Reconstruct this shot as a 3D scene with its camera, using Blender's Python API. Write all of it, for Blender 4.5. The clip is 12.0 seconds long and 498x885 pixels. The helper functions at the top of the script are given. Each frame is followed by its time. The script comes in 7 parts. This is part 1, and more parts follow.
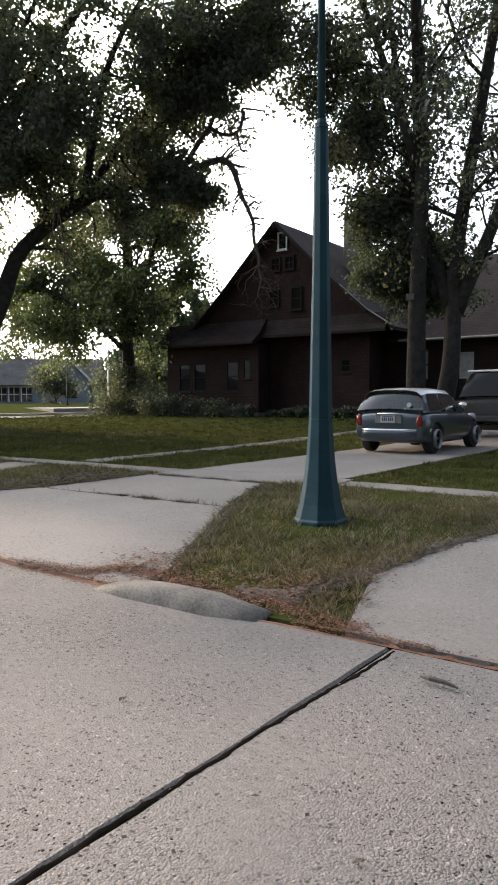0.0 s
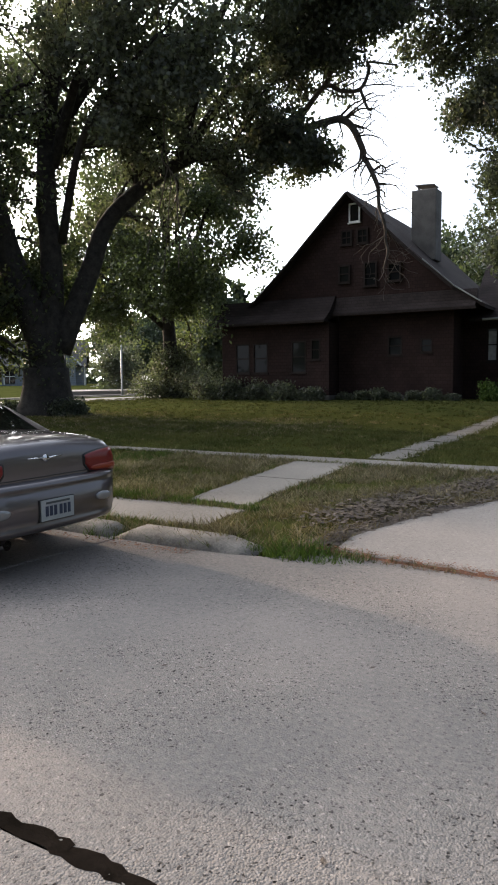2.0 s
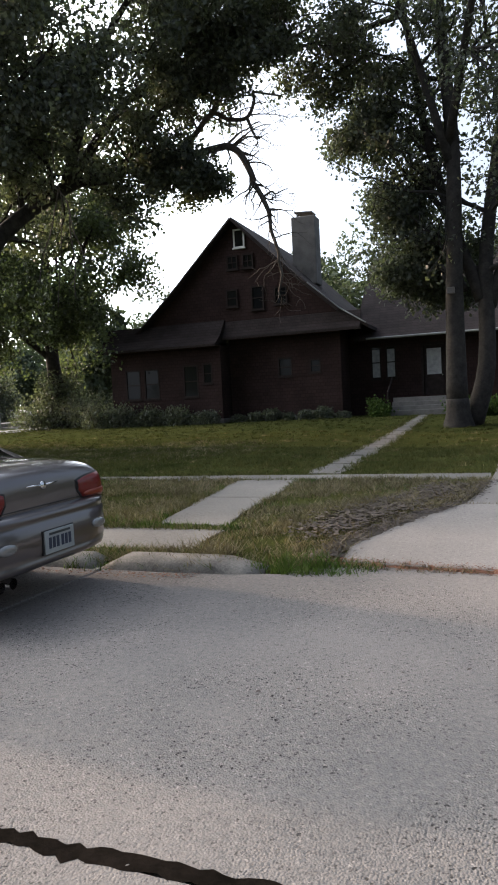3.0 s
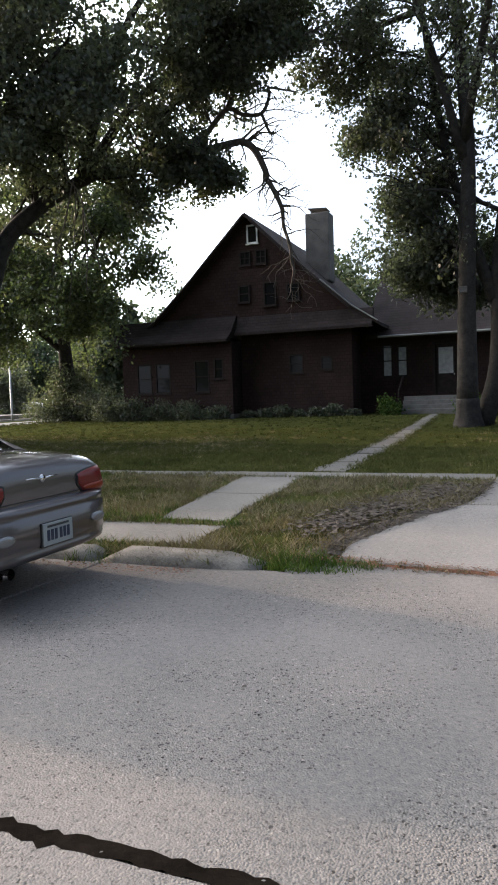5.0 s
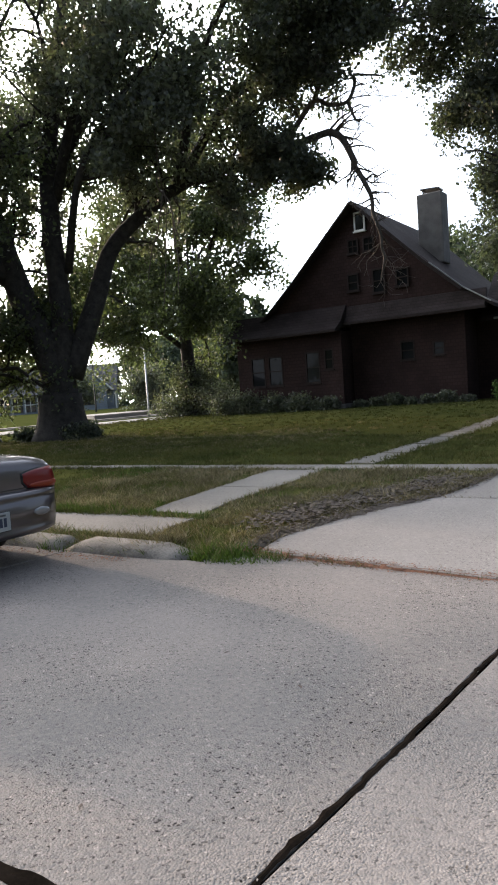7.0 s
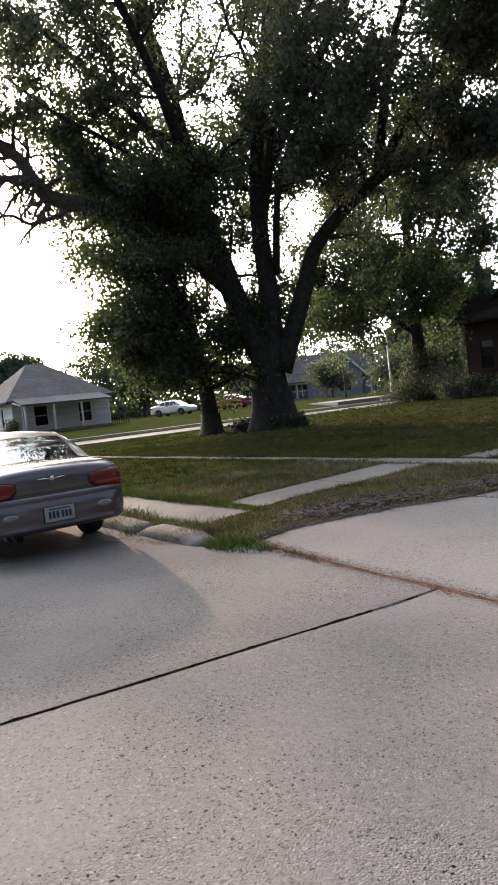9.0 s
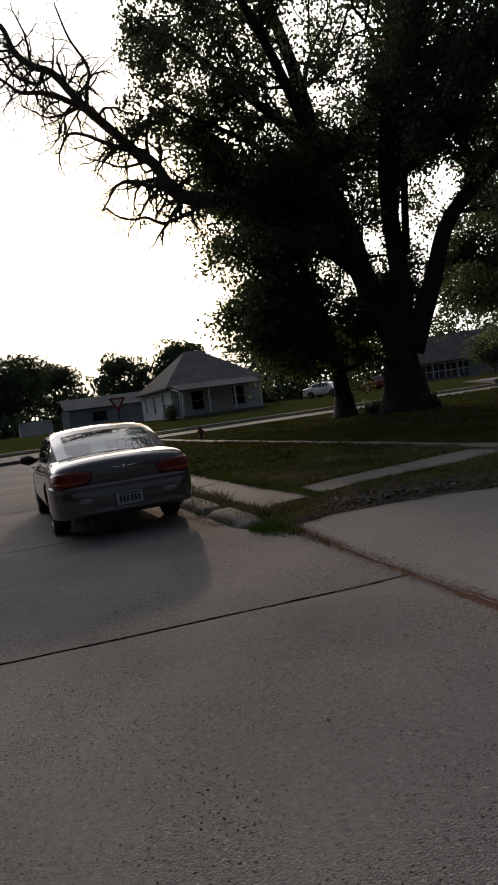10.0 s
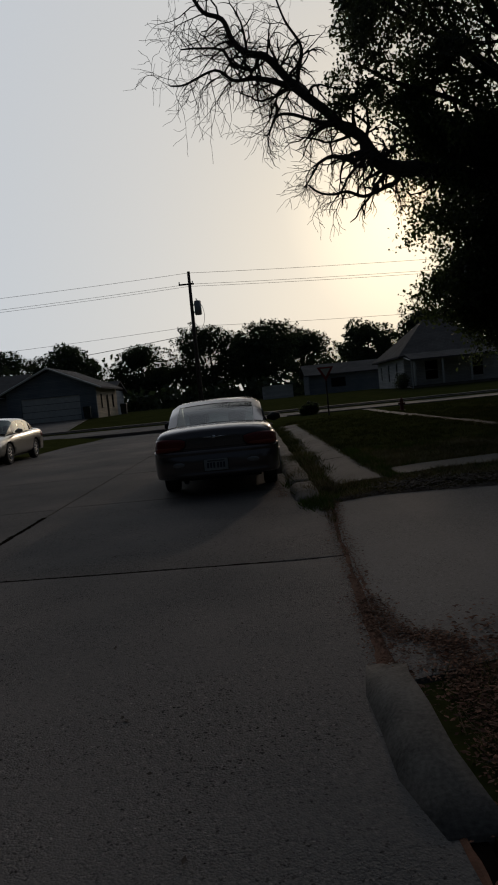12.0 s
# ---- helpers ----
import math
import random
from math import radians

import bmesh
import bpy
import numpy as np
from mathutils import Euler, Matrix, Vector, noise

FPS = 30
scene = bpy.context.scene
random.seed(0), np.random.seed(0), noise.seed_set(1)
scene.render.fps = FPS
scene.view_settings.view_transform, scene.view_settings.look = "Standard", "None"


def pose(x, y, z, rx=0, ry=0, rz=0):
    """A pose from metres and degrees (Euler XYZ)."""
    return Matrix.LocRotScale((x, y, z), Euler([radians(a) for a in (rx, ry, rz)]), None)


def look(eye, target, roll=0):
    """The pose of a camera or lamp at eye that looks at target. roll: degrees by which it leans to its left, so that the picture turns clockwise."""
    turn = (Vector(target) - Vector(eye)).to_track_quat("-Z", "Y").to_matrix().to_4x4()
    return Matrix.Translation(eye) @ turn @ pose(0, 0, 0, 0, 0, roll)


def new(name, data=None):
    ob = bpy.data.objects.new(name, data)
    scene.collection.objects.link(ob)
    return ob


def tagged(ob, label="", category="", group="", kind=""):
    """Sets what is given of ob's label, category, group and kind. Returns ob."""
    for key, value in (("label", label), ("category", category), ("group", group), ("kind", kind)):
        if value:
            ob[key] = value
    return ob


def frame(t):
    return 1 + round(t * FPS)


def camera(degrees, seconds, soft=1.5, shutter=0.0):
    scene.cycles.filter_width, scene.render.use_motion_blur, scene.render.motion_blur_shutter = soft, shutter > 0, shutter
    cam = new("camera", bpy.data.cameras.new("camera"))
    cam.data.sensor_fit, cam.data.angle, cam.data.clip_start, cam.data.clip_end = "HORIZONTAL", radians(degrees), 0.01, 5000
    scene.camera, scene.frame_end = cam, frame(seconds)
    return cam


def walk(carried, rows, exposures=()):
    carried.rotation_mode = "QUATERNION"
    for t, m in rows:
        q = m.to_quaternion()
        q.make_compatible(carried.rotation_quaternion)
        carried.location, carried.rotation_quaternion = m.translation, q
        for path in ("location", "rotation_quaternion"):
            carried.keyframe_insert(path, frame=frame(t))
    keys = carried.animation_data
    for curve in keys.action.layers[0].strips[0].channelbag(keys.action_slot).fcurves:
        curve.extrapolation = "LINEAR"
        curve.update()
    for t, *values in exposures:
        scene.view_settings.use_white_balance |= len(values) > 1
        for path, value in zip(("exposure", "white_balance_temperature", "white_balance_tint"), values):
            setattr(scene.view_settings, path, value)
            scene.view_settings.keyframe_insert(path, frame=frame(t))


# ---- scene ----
cam = camera(39.1, 12.0, soft=1.9)
PATH = [
    (0, (-0.301, 0.07, 1.256), (-1.439, 1.71, 1.135), -0.2),
    (0.5, (-1.966, -0.148, 1.323), (-3.142, 1.462, 1.166), -3.5),
    (1, (-3.575, -0.553, 1.352), (-4.589, 1.17, 1.295), -4.3),
    (1.5, (-5.014, -1.1, 1.403), (-5.909, 0.685, 1.3), -1.6),
    (2, (-6.142, -1.339, 1.374), (-7.164, 0.372, 1.197), -0.5),
    (2.5, (-6.826, -1.566, 1.327), (-7.758, 0.196, 1.168), -0.9),
    (3, (-7.074, -1.62, 1.302), (-7.78, 0.248, 1.189), -2.9),
    (5, (-6.972, -1.619, 1.312), (-7.709, 0.236, 1.188), -1.9),
    (5.5, (-6.633, -1.507, 1.301), (-7.45, 0.313, 1.164), -3.1),
    (6, (-6.193, -1.401, 1.296), (-7.05, 0.402, 1.181), -3.8),
    (6.5, (-5.701, -1.26, 1.302), (-6.678, 0.481, 1.178), -3.8),
    (8.3, (-3.591, -0.588, 1.395), (-5.055, 0.77, 1.282), -5.8),
    (8.5, (-3.355, -0.451, 1.39), (-4.876, 0.844, 1.279), -6.0),
    (9, (-2.791, -0.053, 1.382), (-4.449, 1.059, 1.268), -6.3),
    (9.5, (-2.208, 0.364, 1.38), (-3.987, 1.269, 1.262), -7.3),
    (10, (-1.732, 0.835, 1.365), (-3.605, 1.527, 1.252), -7.7),
    (10.5, (-1.331, 1.351, 1.34), (-3.271, 1.823, 1.228), -8.5),
    (11, (-1.033, 1.861, 1.312), (-3.011, 2.138, 1.206), -9.0),
    (11.5, (-0.821, 2.348, 1.296), (-2.812, 2.504, 1.197), -7.0),
    (12, (-0.597, 2.856, 1.297), (-2.593, 2.837, 1.17), -5.6),
]
walk(cam, [(t, look(eye, target, roll)) for t, eye, target, roll in PATH],
     exposures=[(0.0, 1.0, 6250, 12), (5.5, 1.25, 6000, 11), (8.6, 0.95, 6000, 12), (9.3, 0.5, 6050, 12), (10.0, -1.3, 6050, 13), (10.6, -2.7, 5850, 11), (11.3, -3.05, 5700, 9), (12.0, -3.15, 5750, 9)])

# ---- light: hazy low evening sun behind the trees ----
SUN_AZ, SUN_EL = radians(166.0), radians(13.9)
SUN_DIR = Vector((math.cos(SUN_AZ) * math.cos(SUN_EL), math.sin(SUN_AZ) * math.cos(SUN_EL), math.sin(SUN_EL)))
world = bpy.data.worlds.new("sky")
scene.world = world
world.use_nodes = True
wn = world.node_tree
sky = wn.nodes.new("ShaderNodeTexSky")
sky.sky_type, sky.sun_disc = "NISHITA", False
sky.sun_elevation, sky.sun_rotation = SUN_EL, math.pi / 2 - SUN_AZ
sky.air_density, sky.dust_density, sky.ozone_density = 1.0, 3.4, 1.0
wn.nodes["Background"].inputs["Strength"].default_value = 0.05
wn.links.new(sky.outputs["Color"], wn.nodes["Background"].inputs["Color"])
# summer haze: a broad bright glow round the low sun that fades to a grey east
wtc, wdot, wang, wscale = wn.nodes.new("ShaderNodeTexCoord"), wn.nodes.new("ShaderNodeVectorMath"), wn.nodes.new("ShaderNodeMath"), wn.nodes.new("ShaderNodeMath")
wdot.operation, wang.operation, wscale.operation = "DOT_PRODUCT", "ARCCOSINE", "DIVIDE"
wdot.inputs[1].default_value = SUN_DIR
wscale.inputs[1].default_value = math.pi
haze = wn.nodes.new("ShaderNodeValToRGB")
HAZE = [(0, (13.0, 9.2, 5.2)), (4, (8.2, 6.6, 4.4)), (10, (5.6, 4.85, 3.8)), (20, (5.4, 4.95, 4.3)), (35, (5.0, 4.9, 4.7)), (45, (1.9, 1.95, 2.0)),
        (60, (0.46, 0.49, 0.54)), (90, (0.14, 0.155, 0.18)), (180, (0.12, 0.133, 0.155))]
while len(haze.color_ramp.elements) < len(HAZE):
    haze.color_ramp.elements.new(0.5)
for el, (deg, c) in zip(haze.color_ramp.elements, HAZE):
    el.position, el.color = deg / 180, (*c, 1)
wbg, wadd = wn.nodes.new("ShaderNodeBackground"), wn.nodes.new("ShaderNodeAddShader")
wn.links.new(wtc.outputs["Generated"], wdot.inputs[0]), wn.links.new(wdot.outputs["Value"], wang.inputs[0]), wn.links.new(wang.outputs[0], wscale.inputs[0])
wn.links.new(wscale.outputs[0], haze.inputs["Fac"]), wn.links.new(haze.outputs["Color"], wbg.inputs["Color"])
wn.links.new(wn.nodes["Background"].outputs[0], wadd.inputs[0]), wn.links.new(wbg.outputs[0], wadd.inputs[1])
wn.links.new(wadd.outputs[0], wn.nodes["World Output"].inputs["Surface"])
lamp = bpy.data.lights.new("sun", "SUN")
lamp.energy, lamp.angle, lamp.color = 2.2, radians(1.2), (1.0, 0.72, 0.50)
sun = new("sun", lamp)
sun.matrix_world = look(SUN_DIR * 100, (0, 0, 0))


# ---- materials ----
def mat(name, c1, c2, scale=2.0, rough=0.85, bump=0.0, fine=60.0, metal=0.0, fine_mix=0.35, island=0.0, rand=0.0,
        spec=0.5, coat=0.0, trans=0.0):
    """Two colours mixed by a broad and a fine noise, with relief; island, rand: brightness change by piece."""
    m = bpy.data.materials.new(name)
    m.use_nodes = True
    nt, N = m.node_tree, m.node_tree.nodes
    L = nt.links.new
    bs = N["Principled BSDF"]
    tc = N.new("ShaderNodeTexCoord")
    n1, n2 = N.new("ShaderNodeTexNoise"), N.new("ShaderNodeTexNoise")
    n1.inputs["Scale"].default_value, n2.inputs["Scale"].default_value = scale, fine
    n1.inputs["Detail"].default_value, n2.inputs["Detail"].default_value = 6, 4
    L(tc.outputs["Object"], n1.inputs["Vector"]), L(tc.outputs["Object"], n2.inputs["Vector"])
    mix = N.new("ShaderNodeMix")
    mix.data_type = "FLOAT"
    mix.inputs[0].default_value = fine_mix
    L(n1.outputs["Fac"], mix.inputs[2]), L(n2.outputs["Fac"], mix.inputs[3])
    ramp = N.new("ShaderNodeValToRGB")
    ramp.color_ramp.elements[0].position, ramp.color_ramp.elements[1].position = 0.36, 0.64
    ramp.color_ramp.elements[0].color, ramp.color_ramp.elements[1].color = (*c1, 1), (*c2, 1)
    L(mix.outputs[0], ramp.inputs["Fac"])
    col = ramp.outputs["Color"]
    if island or rand:
        src = N.new("ShaderNodeNewGeometry").outputs["Random Per Island"] if island else N.new("ShaderNodeObjectInfo").outputs["Random"]
        mr = N.new("ShaderNodeMapRange")
        a = island or rand
        mr.inputs["To Min"].default_value, mr.inputs["To Max"].default_value = 1 - a, 1 + a
        L(src, mr.inputs["Value"])
        hsv = N.new("ShaderNodeHueSaturation")
        L(mr.outputs["Result"], hsv.inputs["Value"]), L(col, hsv.inputs["Color"])
        col = hsv.outputs["Color"]
    L(col, bs.inputs["Base Color"])
    bs.inputs["Roughness"].default_value, bs.inputs["Metallic"].default_value = rough, metal
    bs.inputs["Specular IOR Level"].default_value = spec
    bs.inputs["Coat Weight"].default_value = coat
    if coat:
        bs.inputs["Coat Roughness"].default_value = 0.06
    if bump:
        b = N.new("ShaderNodeBump")
        b.inputs["Strength"].default_value, b.inputs["Distance"].default_value = min(1, bump), 0.02
        L(mix.outputs[0], b.inputs["Height"]), L(b.outputs["Normal"], bs.inputs["Normal"])
    if trans:
        t = N.new("ShaderNodeBsdfTranslucent")
        tint = N.new("ShaderNodeMix")
        tint.data_type, tint.blend_type = "RGBA", "MULTIPLY"
        tint.inputs[0].default_value = 1.0
        tint.inputs[7].default_value = (1.15, 1.25, 0.6, 1)
        L(col, tint.inputs[6]), L(tint.outputs[2], t.inputs["Color"])
        ms = N.new("ShaderNodeMixShader")
        ms.inputs[0].default_value = trans
        L(bs.outputs[0], ms.inputs[1]), L(t.outputs[0], ms.inputs[2]), L(ms.outputs[0], N["Material Output"].inputs["Surface"])
    return m


def shingle(name, c1, c2, row=0.16, width=0.22):
    """Overlapping wooden or asphalt shingles in courses, with weathering."""
    m = mat(name, c1, c2, 0.7, 0.92, 0, 25, spec=0.12)
    N, L = m.node_tree.nodes, m.node_tree.links.new
    tc = N.new("ShaderNodeTexCoord")
    sep, comb = N.new("ShaderNodeSeparateXYZ"), N.new("ShaderNodeCombineXYZ")
    add = N.new("ShaderNodeMath")
    br = N.new("ShaderNodeTexBrick")
    L(tc.outputs["Object"], sep.inputs[0])
    L(sep.outputs["X"], add.inputs[0]), L(sep.outputs["Y"], add.inputs[1])
    L(add.outputs[0], comb.inputs["X"]), L(sep.outputs["Z"], comb.inputs["Y"])
    L(comb.outputs[0], br.inputs["Vector"])
    br.inputs["Scale"].default_value = 1.0
    br.inputs["Brick Width"].default_value, br.inputs["Row Height"].default_value = width, row
    br.inputs["Mortar Size"].default_value = 0.012
    br.inputs["Color1"].default_value, br.inputs["Color2"].default_value = (0.88, 0.88, 0.88, 1), (1.12, 1.1, 1.08, 1)
    br.inputs["Mortar"].default_value = (0.68, 0.68, 0.68, 1)
    bs = N["Principled BSDF"]
    old = bs.inputs["Base Color"].links[0].from_socket
    mul = N.new("ShaderNodeMix")
    mul.data_type, mul.blend_type = "RGBA", "MULTIPLY"
    mul.inputs[0].default_value = 1.0
    L(old, mul.inputs[6]), L(br.outputs["Color"], mul.inputs[7]), L(mul.outputs[2], bs.inputs["Base Color"])
    b = N.new("ShaderNodeBump")
    b.inputs["Strength"].default_value, b.inputs["Distance"].default_value = 0.6, 0.02
    L(br.outputs["Fac"], b.inputs["Height"]), L(b.outputs["Normal"], bs.inputs["Normal"])
    b.invert = True
    return m


def aggregate(name, c1, c2, stone=0.35):
    """Worn concrete with its stones laid bare, stains and patches."""
    m = mat(name, c1, c2, 0.45, 0.85, 0.12, 38, fine_mix=0.3, rand=0.06)
    N, L = m.node_tree.nodes, m.node_tree.links.new
    tc = N.new("ShaderNodeTexCoord")
    ns = N.new("ShaderNodeTexNoise")
    ns.inputs["Scale"].default_value, ns.inputs["Detail"].default_value = 1.3, 5
    L(tc.outputs["Object"], ns.inputs["Vector"])
    worn = N.new("ShaderNodeMapRange")
    worn.inputs["From Min"].default_value, worn.inputs["From Max"].default_value = 0.40, 0.6
    worn.inputs["To Min"].default_value = 0.45
    L(ns.outputs["Fac"], worn.inputs["Value"])

    def stones(scale, depth):
        """Single stones, each of its own shade: some dark, some pale."""
        vo = N.new("ShaderNodeTexVoronoi")
        vo.inputs["Scale"].default_value = scale
        warp = N.new("ShaderNodeVectorMath")
        warp.operation = "MULTIPLY_ADD"
        warp.inputs[1].default_value = (0.03, 0.03, 0.03)
        wob = N.new("ShaderNodeTexNoise")
        wob.inputs["Scale"].default_value = scale * 0.9
        L(tc.outputs["Object"], wob.inputs["Vector"])
        L(wob.outputs["Color"], warp.inputs[0]), L(tc.outputs["Object"], warp.inputs[2]), L(warp.outputs[0], vo.inputs["Vector"])
        sep = N.new("ShaderNodeSeparateColor")
        L(vo.outputs["Color"], sep.inputs[0])
        shade = N.new("ShaderNodeValToRGB")
        e = shade.color_ramp.elements
        e[0].position, e[0].color = 0.0, (1 - depth, 1 - depth, 1 - depth, 1)
        e[1].position, e[1].color = 1.0, (1 + depth * 0.75, 1 + depth * 0.72, 1 + depth * 0.68, 1)
        for pos, v in ((0.26, 1 - depth * 0.55), (0.45, 1.0), (0.66, 1.05), (0.85, 1.3)):
            q = e.new(pos)
            q.color = (v, v, v, 1)
        L(sep.outputs[0], shade.inputs["Fac"])
        dot = N.new("ShaderNodeMapRange")
        dot.inputs["From Min"].default_value, dot.inputs["From Max"].default_value = 0.42, 0.25
        L(vo.outputs["Distance"], dot.inputs["Value"])
        one = N.new("ShaderNodeMix")
        one.data_type = "RGBA"
        one.inputs[6].default_value = (1, 1, 1, 1)
        L(dot.outputs["Result"], one.inputs[0]), L(shade.outputs["Color"], one.inputs[7])
        return one.outputs[2]
    s1, s2 = stones(56, 1.0), stones(130, 1.0)
    both = N.new("ShaderNodeMix")
    both.data_type, both.blend_type = "RGBA", "MULTIPLY"
    both.inputs[0].default_value = 1.0
    L(s1, both.inputs[6]), L(s2, both.inputs[7])
    fac = N.new("ShaderNodeMath")
    fac.operation = "MULTIPLY"
    fac.inputs[1].default_value = stone
    L(worn.outputs["Result"], fac.inputs[0])
    bs = N["Principled BSDF"]
    old = bs.inputs["Base Color"].links[0].from_socket
    mul = N.new("ShaderNodeMix")
    mul.data_type, mul.blend_type = "RGBA", "MULTIPLY"
    L(fac.outputs[0], mul.inputs[0]), L(old, mul.inputs[6]), L(both.outputs[2], mul.inputs[7])
    L(mul.outputs[2], bs.inputs["Base Color"])
    bump = N.new("ShaderNodeBump")
    bump.inputs["Strength"].default_value, bump.inputs["Distance"].default_value = min(1, stone), 0.008
    rv = N.new("ShaderNodeTexVoronoi")
    rv.inputs["Scale"].default_value = 110
    rn = N.new("ShaderNodeTexNoise")
    rn.inputs["Scale"].default_value, rn.inputs["Detail"].default_value = 45, 6
    hsum = N.new("ShaderNodeMath")
    hsum.operation = "MULTIPLY"
    L(tc.outputs["Object"], rv.inputs["Vector"]), L(tc.outputs["Object"], rn.inputs["Vector"])
    L(rv.outputs["Distance"], hsum.inputs[0]), L(rn.outputs["Fac"], hsum.inputs[1])
    bump.invert = True
    hw = N.new("ShaderNodeMath")
    hw.operation = "MULTIPLY"
    L(hsum.outputs[0], hw.inputs[0]), L(worn.outputs["Result"], hw.inputs[1])
    L(hw.outputs[0], bump.inputs["Height"]), L(bump.outputs["Normal"], bs.inputs["Normal"])
    bs.inputs["Roughness"].default_value = 0.8
    bs.inputs["Specular IOR Level"].default_value = 0.06
    return m


def glass(name, tint, rough=0.02):
    m = mat(name, tint, tint, rough=rough, spec=0.9)
    m.node_tree.nodes["Principled BSDF"].inputs["Coat Weight"].default_value = 1.0
    m.node_tree.nodes["Principled BSDF"].inputs["Coat Roughness"].default_value = 0.02
    return m


CONCRETE = aggregate("road_concrete", (0.13, 0.126, 0.123), (0.24, 0.215, 0.196), 1.0)
DRIVE = aggregate("drive_concrete", (0.185, 0.17, 0.157), (0.27, 0.247, 0.229), 0.6)
WALKWAY = aggregate("walk_concrete", (0.135, 0.126, 0.114), (0.235, 0.217, 0.195), 0.6)
KERB = mat("kerb_concrete", (0.08, 0.075, 0.068), (0.2, 0.186, 0.168), 5, 0.9, 0.22, 60, fine_mix=0.45, spec=0.2)
SEAL = mat("joint_sealant", (0.006, 0.005, 0.004), (0.014, 0.011, 0.009), 8, 0.98, 0.3, spec=0.0)
LITTER = mat("rusty_litter", (0.085, 0.036, 0.019), (0.19, 0.088, 0.05), 9, 0.95, 0.3, 90, island=0.5)
TURF = mat("turf", (0.032, 0.040, 0.011), (0.060, 0.062, 0.020), 0.9, 1.0, 0.6, 9, fine_mix=0.5, spec=0.0)
BLADE = mat("grass_blade", (0.046, 0.057, 0.017), (0.105, 0.102, 0.036), 0.8, 0.75, 0, 5, island=0.35, trans=0.15, spec=0.08)
DRYGRASS = mat("withered_grass", (0.105, 0.091, 0.064), (0.225, 0.19, 0.135), 1.5, 0.85, 0, 7, island=0.5, trans=0.2, spec=0.08)
STRAW = mat("dry_straw", (0.12, 0.095, 0.055), (0.25, 0.205, 0.125), 2, 0.85, 0, 9, island=0.4, trans=0.2, spec=0.08)
WEED = mat("weed_leaf", (0.04, 0.075, 0.02), (0.085, 0.115, 0.035), 3, 0.7, 0, 9, island=0.4, trans=0.3, spec=0.08)
SOIL = mat("bare_soil", (0.042, 0.034, 0.028), (0.105, 0.084, 0.068), 3, 0.98, 0.7, 40)
BARK = mat("bark", (0.016, 0.014, 0.0125), (0.048, 0.041, 0.036), 5, 0.95, 1.0, 18)
DEADWOOD = mat("dead_wood", (0.05, 0.042, 0.035), (0.12, 0.10, 0.085), 6, 0.95, 0.6, 30)
# leaf colours are greyed and lightened: the haze over the foliage is painted in
LEAF = mat("leaf_green", (0.062, 0.074, 0.045), (0.1, 0.118, 0.066), 0.6, 0.5, 0, 6, island=0.5, trans=0.5, spec=0.4)
LEAF_DARK = mat("leaf_dark", (0.076, 0.084, 0.068), (0.112, 0.122, 0.096), 0.6, 0.5, 0, 6, island=0.5, trans=0.45, spec=0.45)
LEAF_FAR = mat("leaf_far", (0.06, 0.075, 0.052), (0.09, 0.11, 0.075), 0.2, 0.8, 0, 2, island=0.4, trans=0.25, spec=0.2)
SHINGLE = shingle("dark_wall_shingle", (0.026, 0.016, 0.015), (0.043, 0.027, 0.025))
ROOF = shingle("dark_roof_shingle", (0.026, 0.020, 0.0195), (0.046, 0.037, 0.036), 0.14, 0.3)
ROOF_GREY = shingle("grey_roof_shingle", (0.075, 0.075, 0.08), (0.12, 0.12, 0.126), 0.14, 0.3)
SIDING = shingle("white_siding", (0.62, 0.62, 0.62), (0.74, 0.74, 0.73), 0.13, 6.0)
SIDING_BLUE = shingle("blue_grey_siding", (0.22, 0.25, 0.29), (0.30, 0.33, 0.37), 0.13, 6.0)
SIDING_TAN = shingle("tan_siding", (0.45, 0.39, 0.30), (0.56, 0.49, 0.38), 0.13, 6.0)
TRIM = mat("white_trim", (0.6, 0.6, 0.58), (0.75, 0.75, 0.72), 4, 0.6)
TRIM_DARK = mat("weathered_dark_trim", (0.020, 0.015, 0.014), (0.034, 0.026, 0.024), 6, 0.9, spec=0.15)
CURTAIN = mat("pale_curtain", (0.25, 0.25, 0.26), (0.42, 0.42, 0.42), 5, 0.9)
PANE = glass("window_pane", (0.010, 0.011, 0.012))
PANE.node_tree.nodes["Principled BSDF"].inputs["Coat Weight"].default_value = 0.0
PANE.node_tree.nodes["Principled BSDF"].inputs["Specular IOR Level"].default_value = 0.22
CHIMNEY = mat("stucco_chimney", (0.11, 0.10, 0.092), (0.19, 0.175, 0.16), 2, 0.95, 0.5, 30)
POLE_BLUE = mat("teal_painted_steel", (0.004, 0.032, 0.047), (0.009, 0.053, 0.070), 4, 0.5, 0.05, 50, fine_mix=0.2, spec=0.3)
WOODPOLE = mat("creosoted_pole", (0.05, 0.04, 0.033), (0.11, 0.09, 0.075), 5, 0.9, 0.6, 40)
STEEL = mat("galvanised_steel", (0.30, 0.31, 0.32), (0.42, 0.43, 0.44), 6, 0.5, 0, 40, metal=0.7)
WIRE = mat("black_wire", (0.02, 0.02, 0.02), (0.04, 0.04, 0.04), 6, 0.7)
RUBBER = mat("tyre_rubber", (0.012, 0.012, 0.012), (0.03, 0.03, 0.03), 12, 0.85, 0.3)
RIM = mat("alloy_rim", (0.22, 0.22, 0.23), (0.32, 0.32, 0.32), 8, 0.42, metal=0.9)
CHROME = mat("chrome", (0.7, 0.7, 0.7), (0.8, 0.8, 0.8), 8, 0.12, metal=1.0)
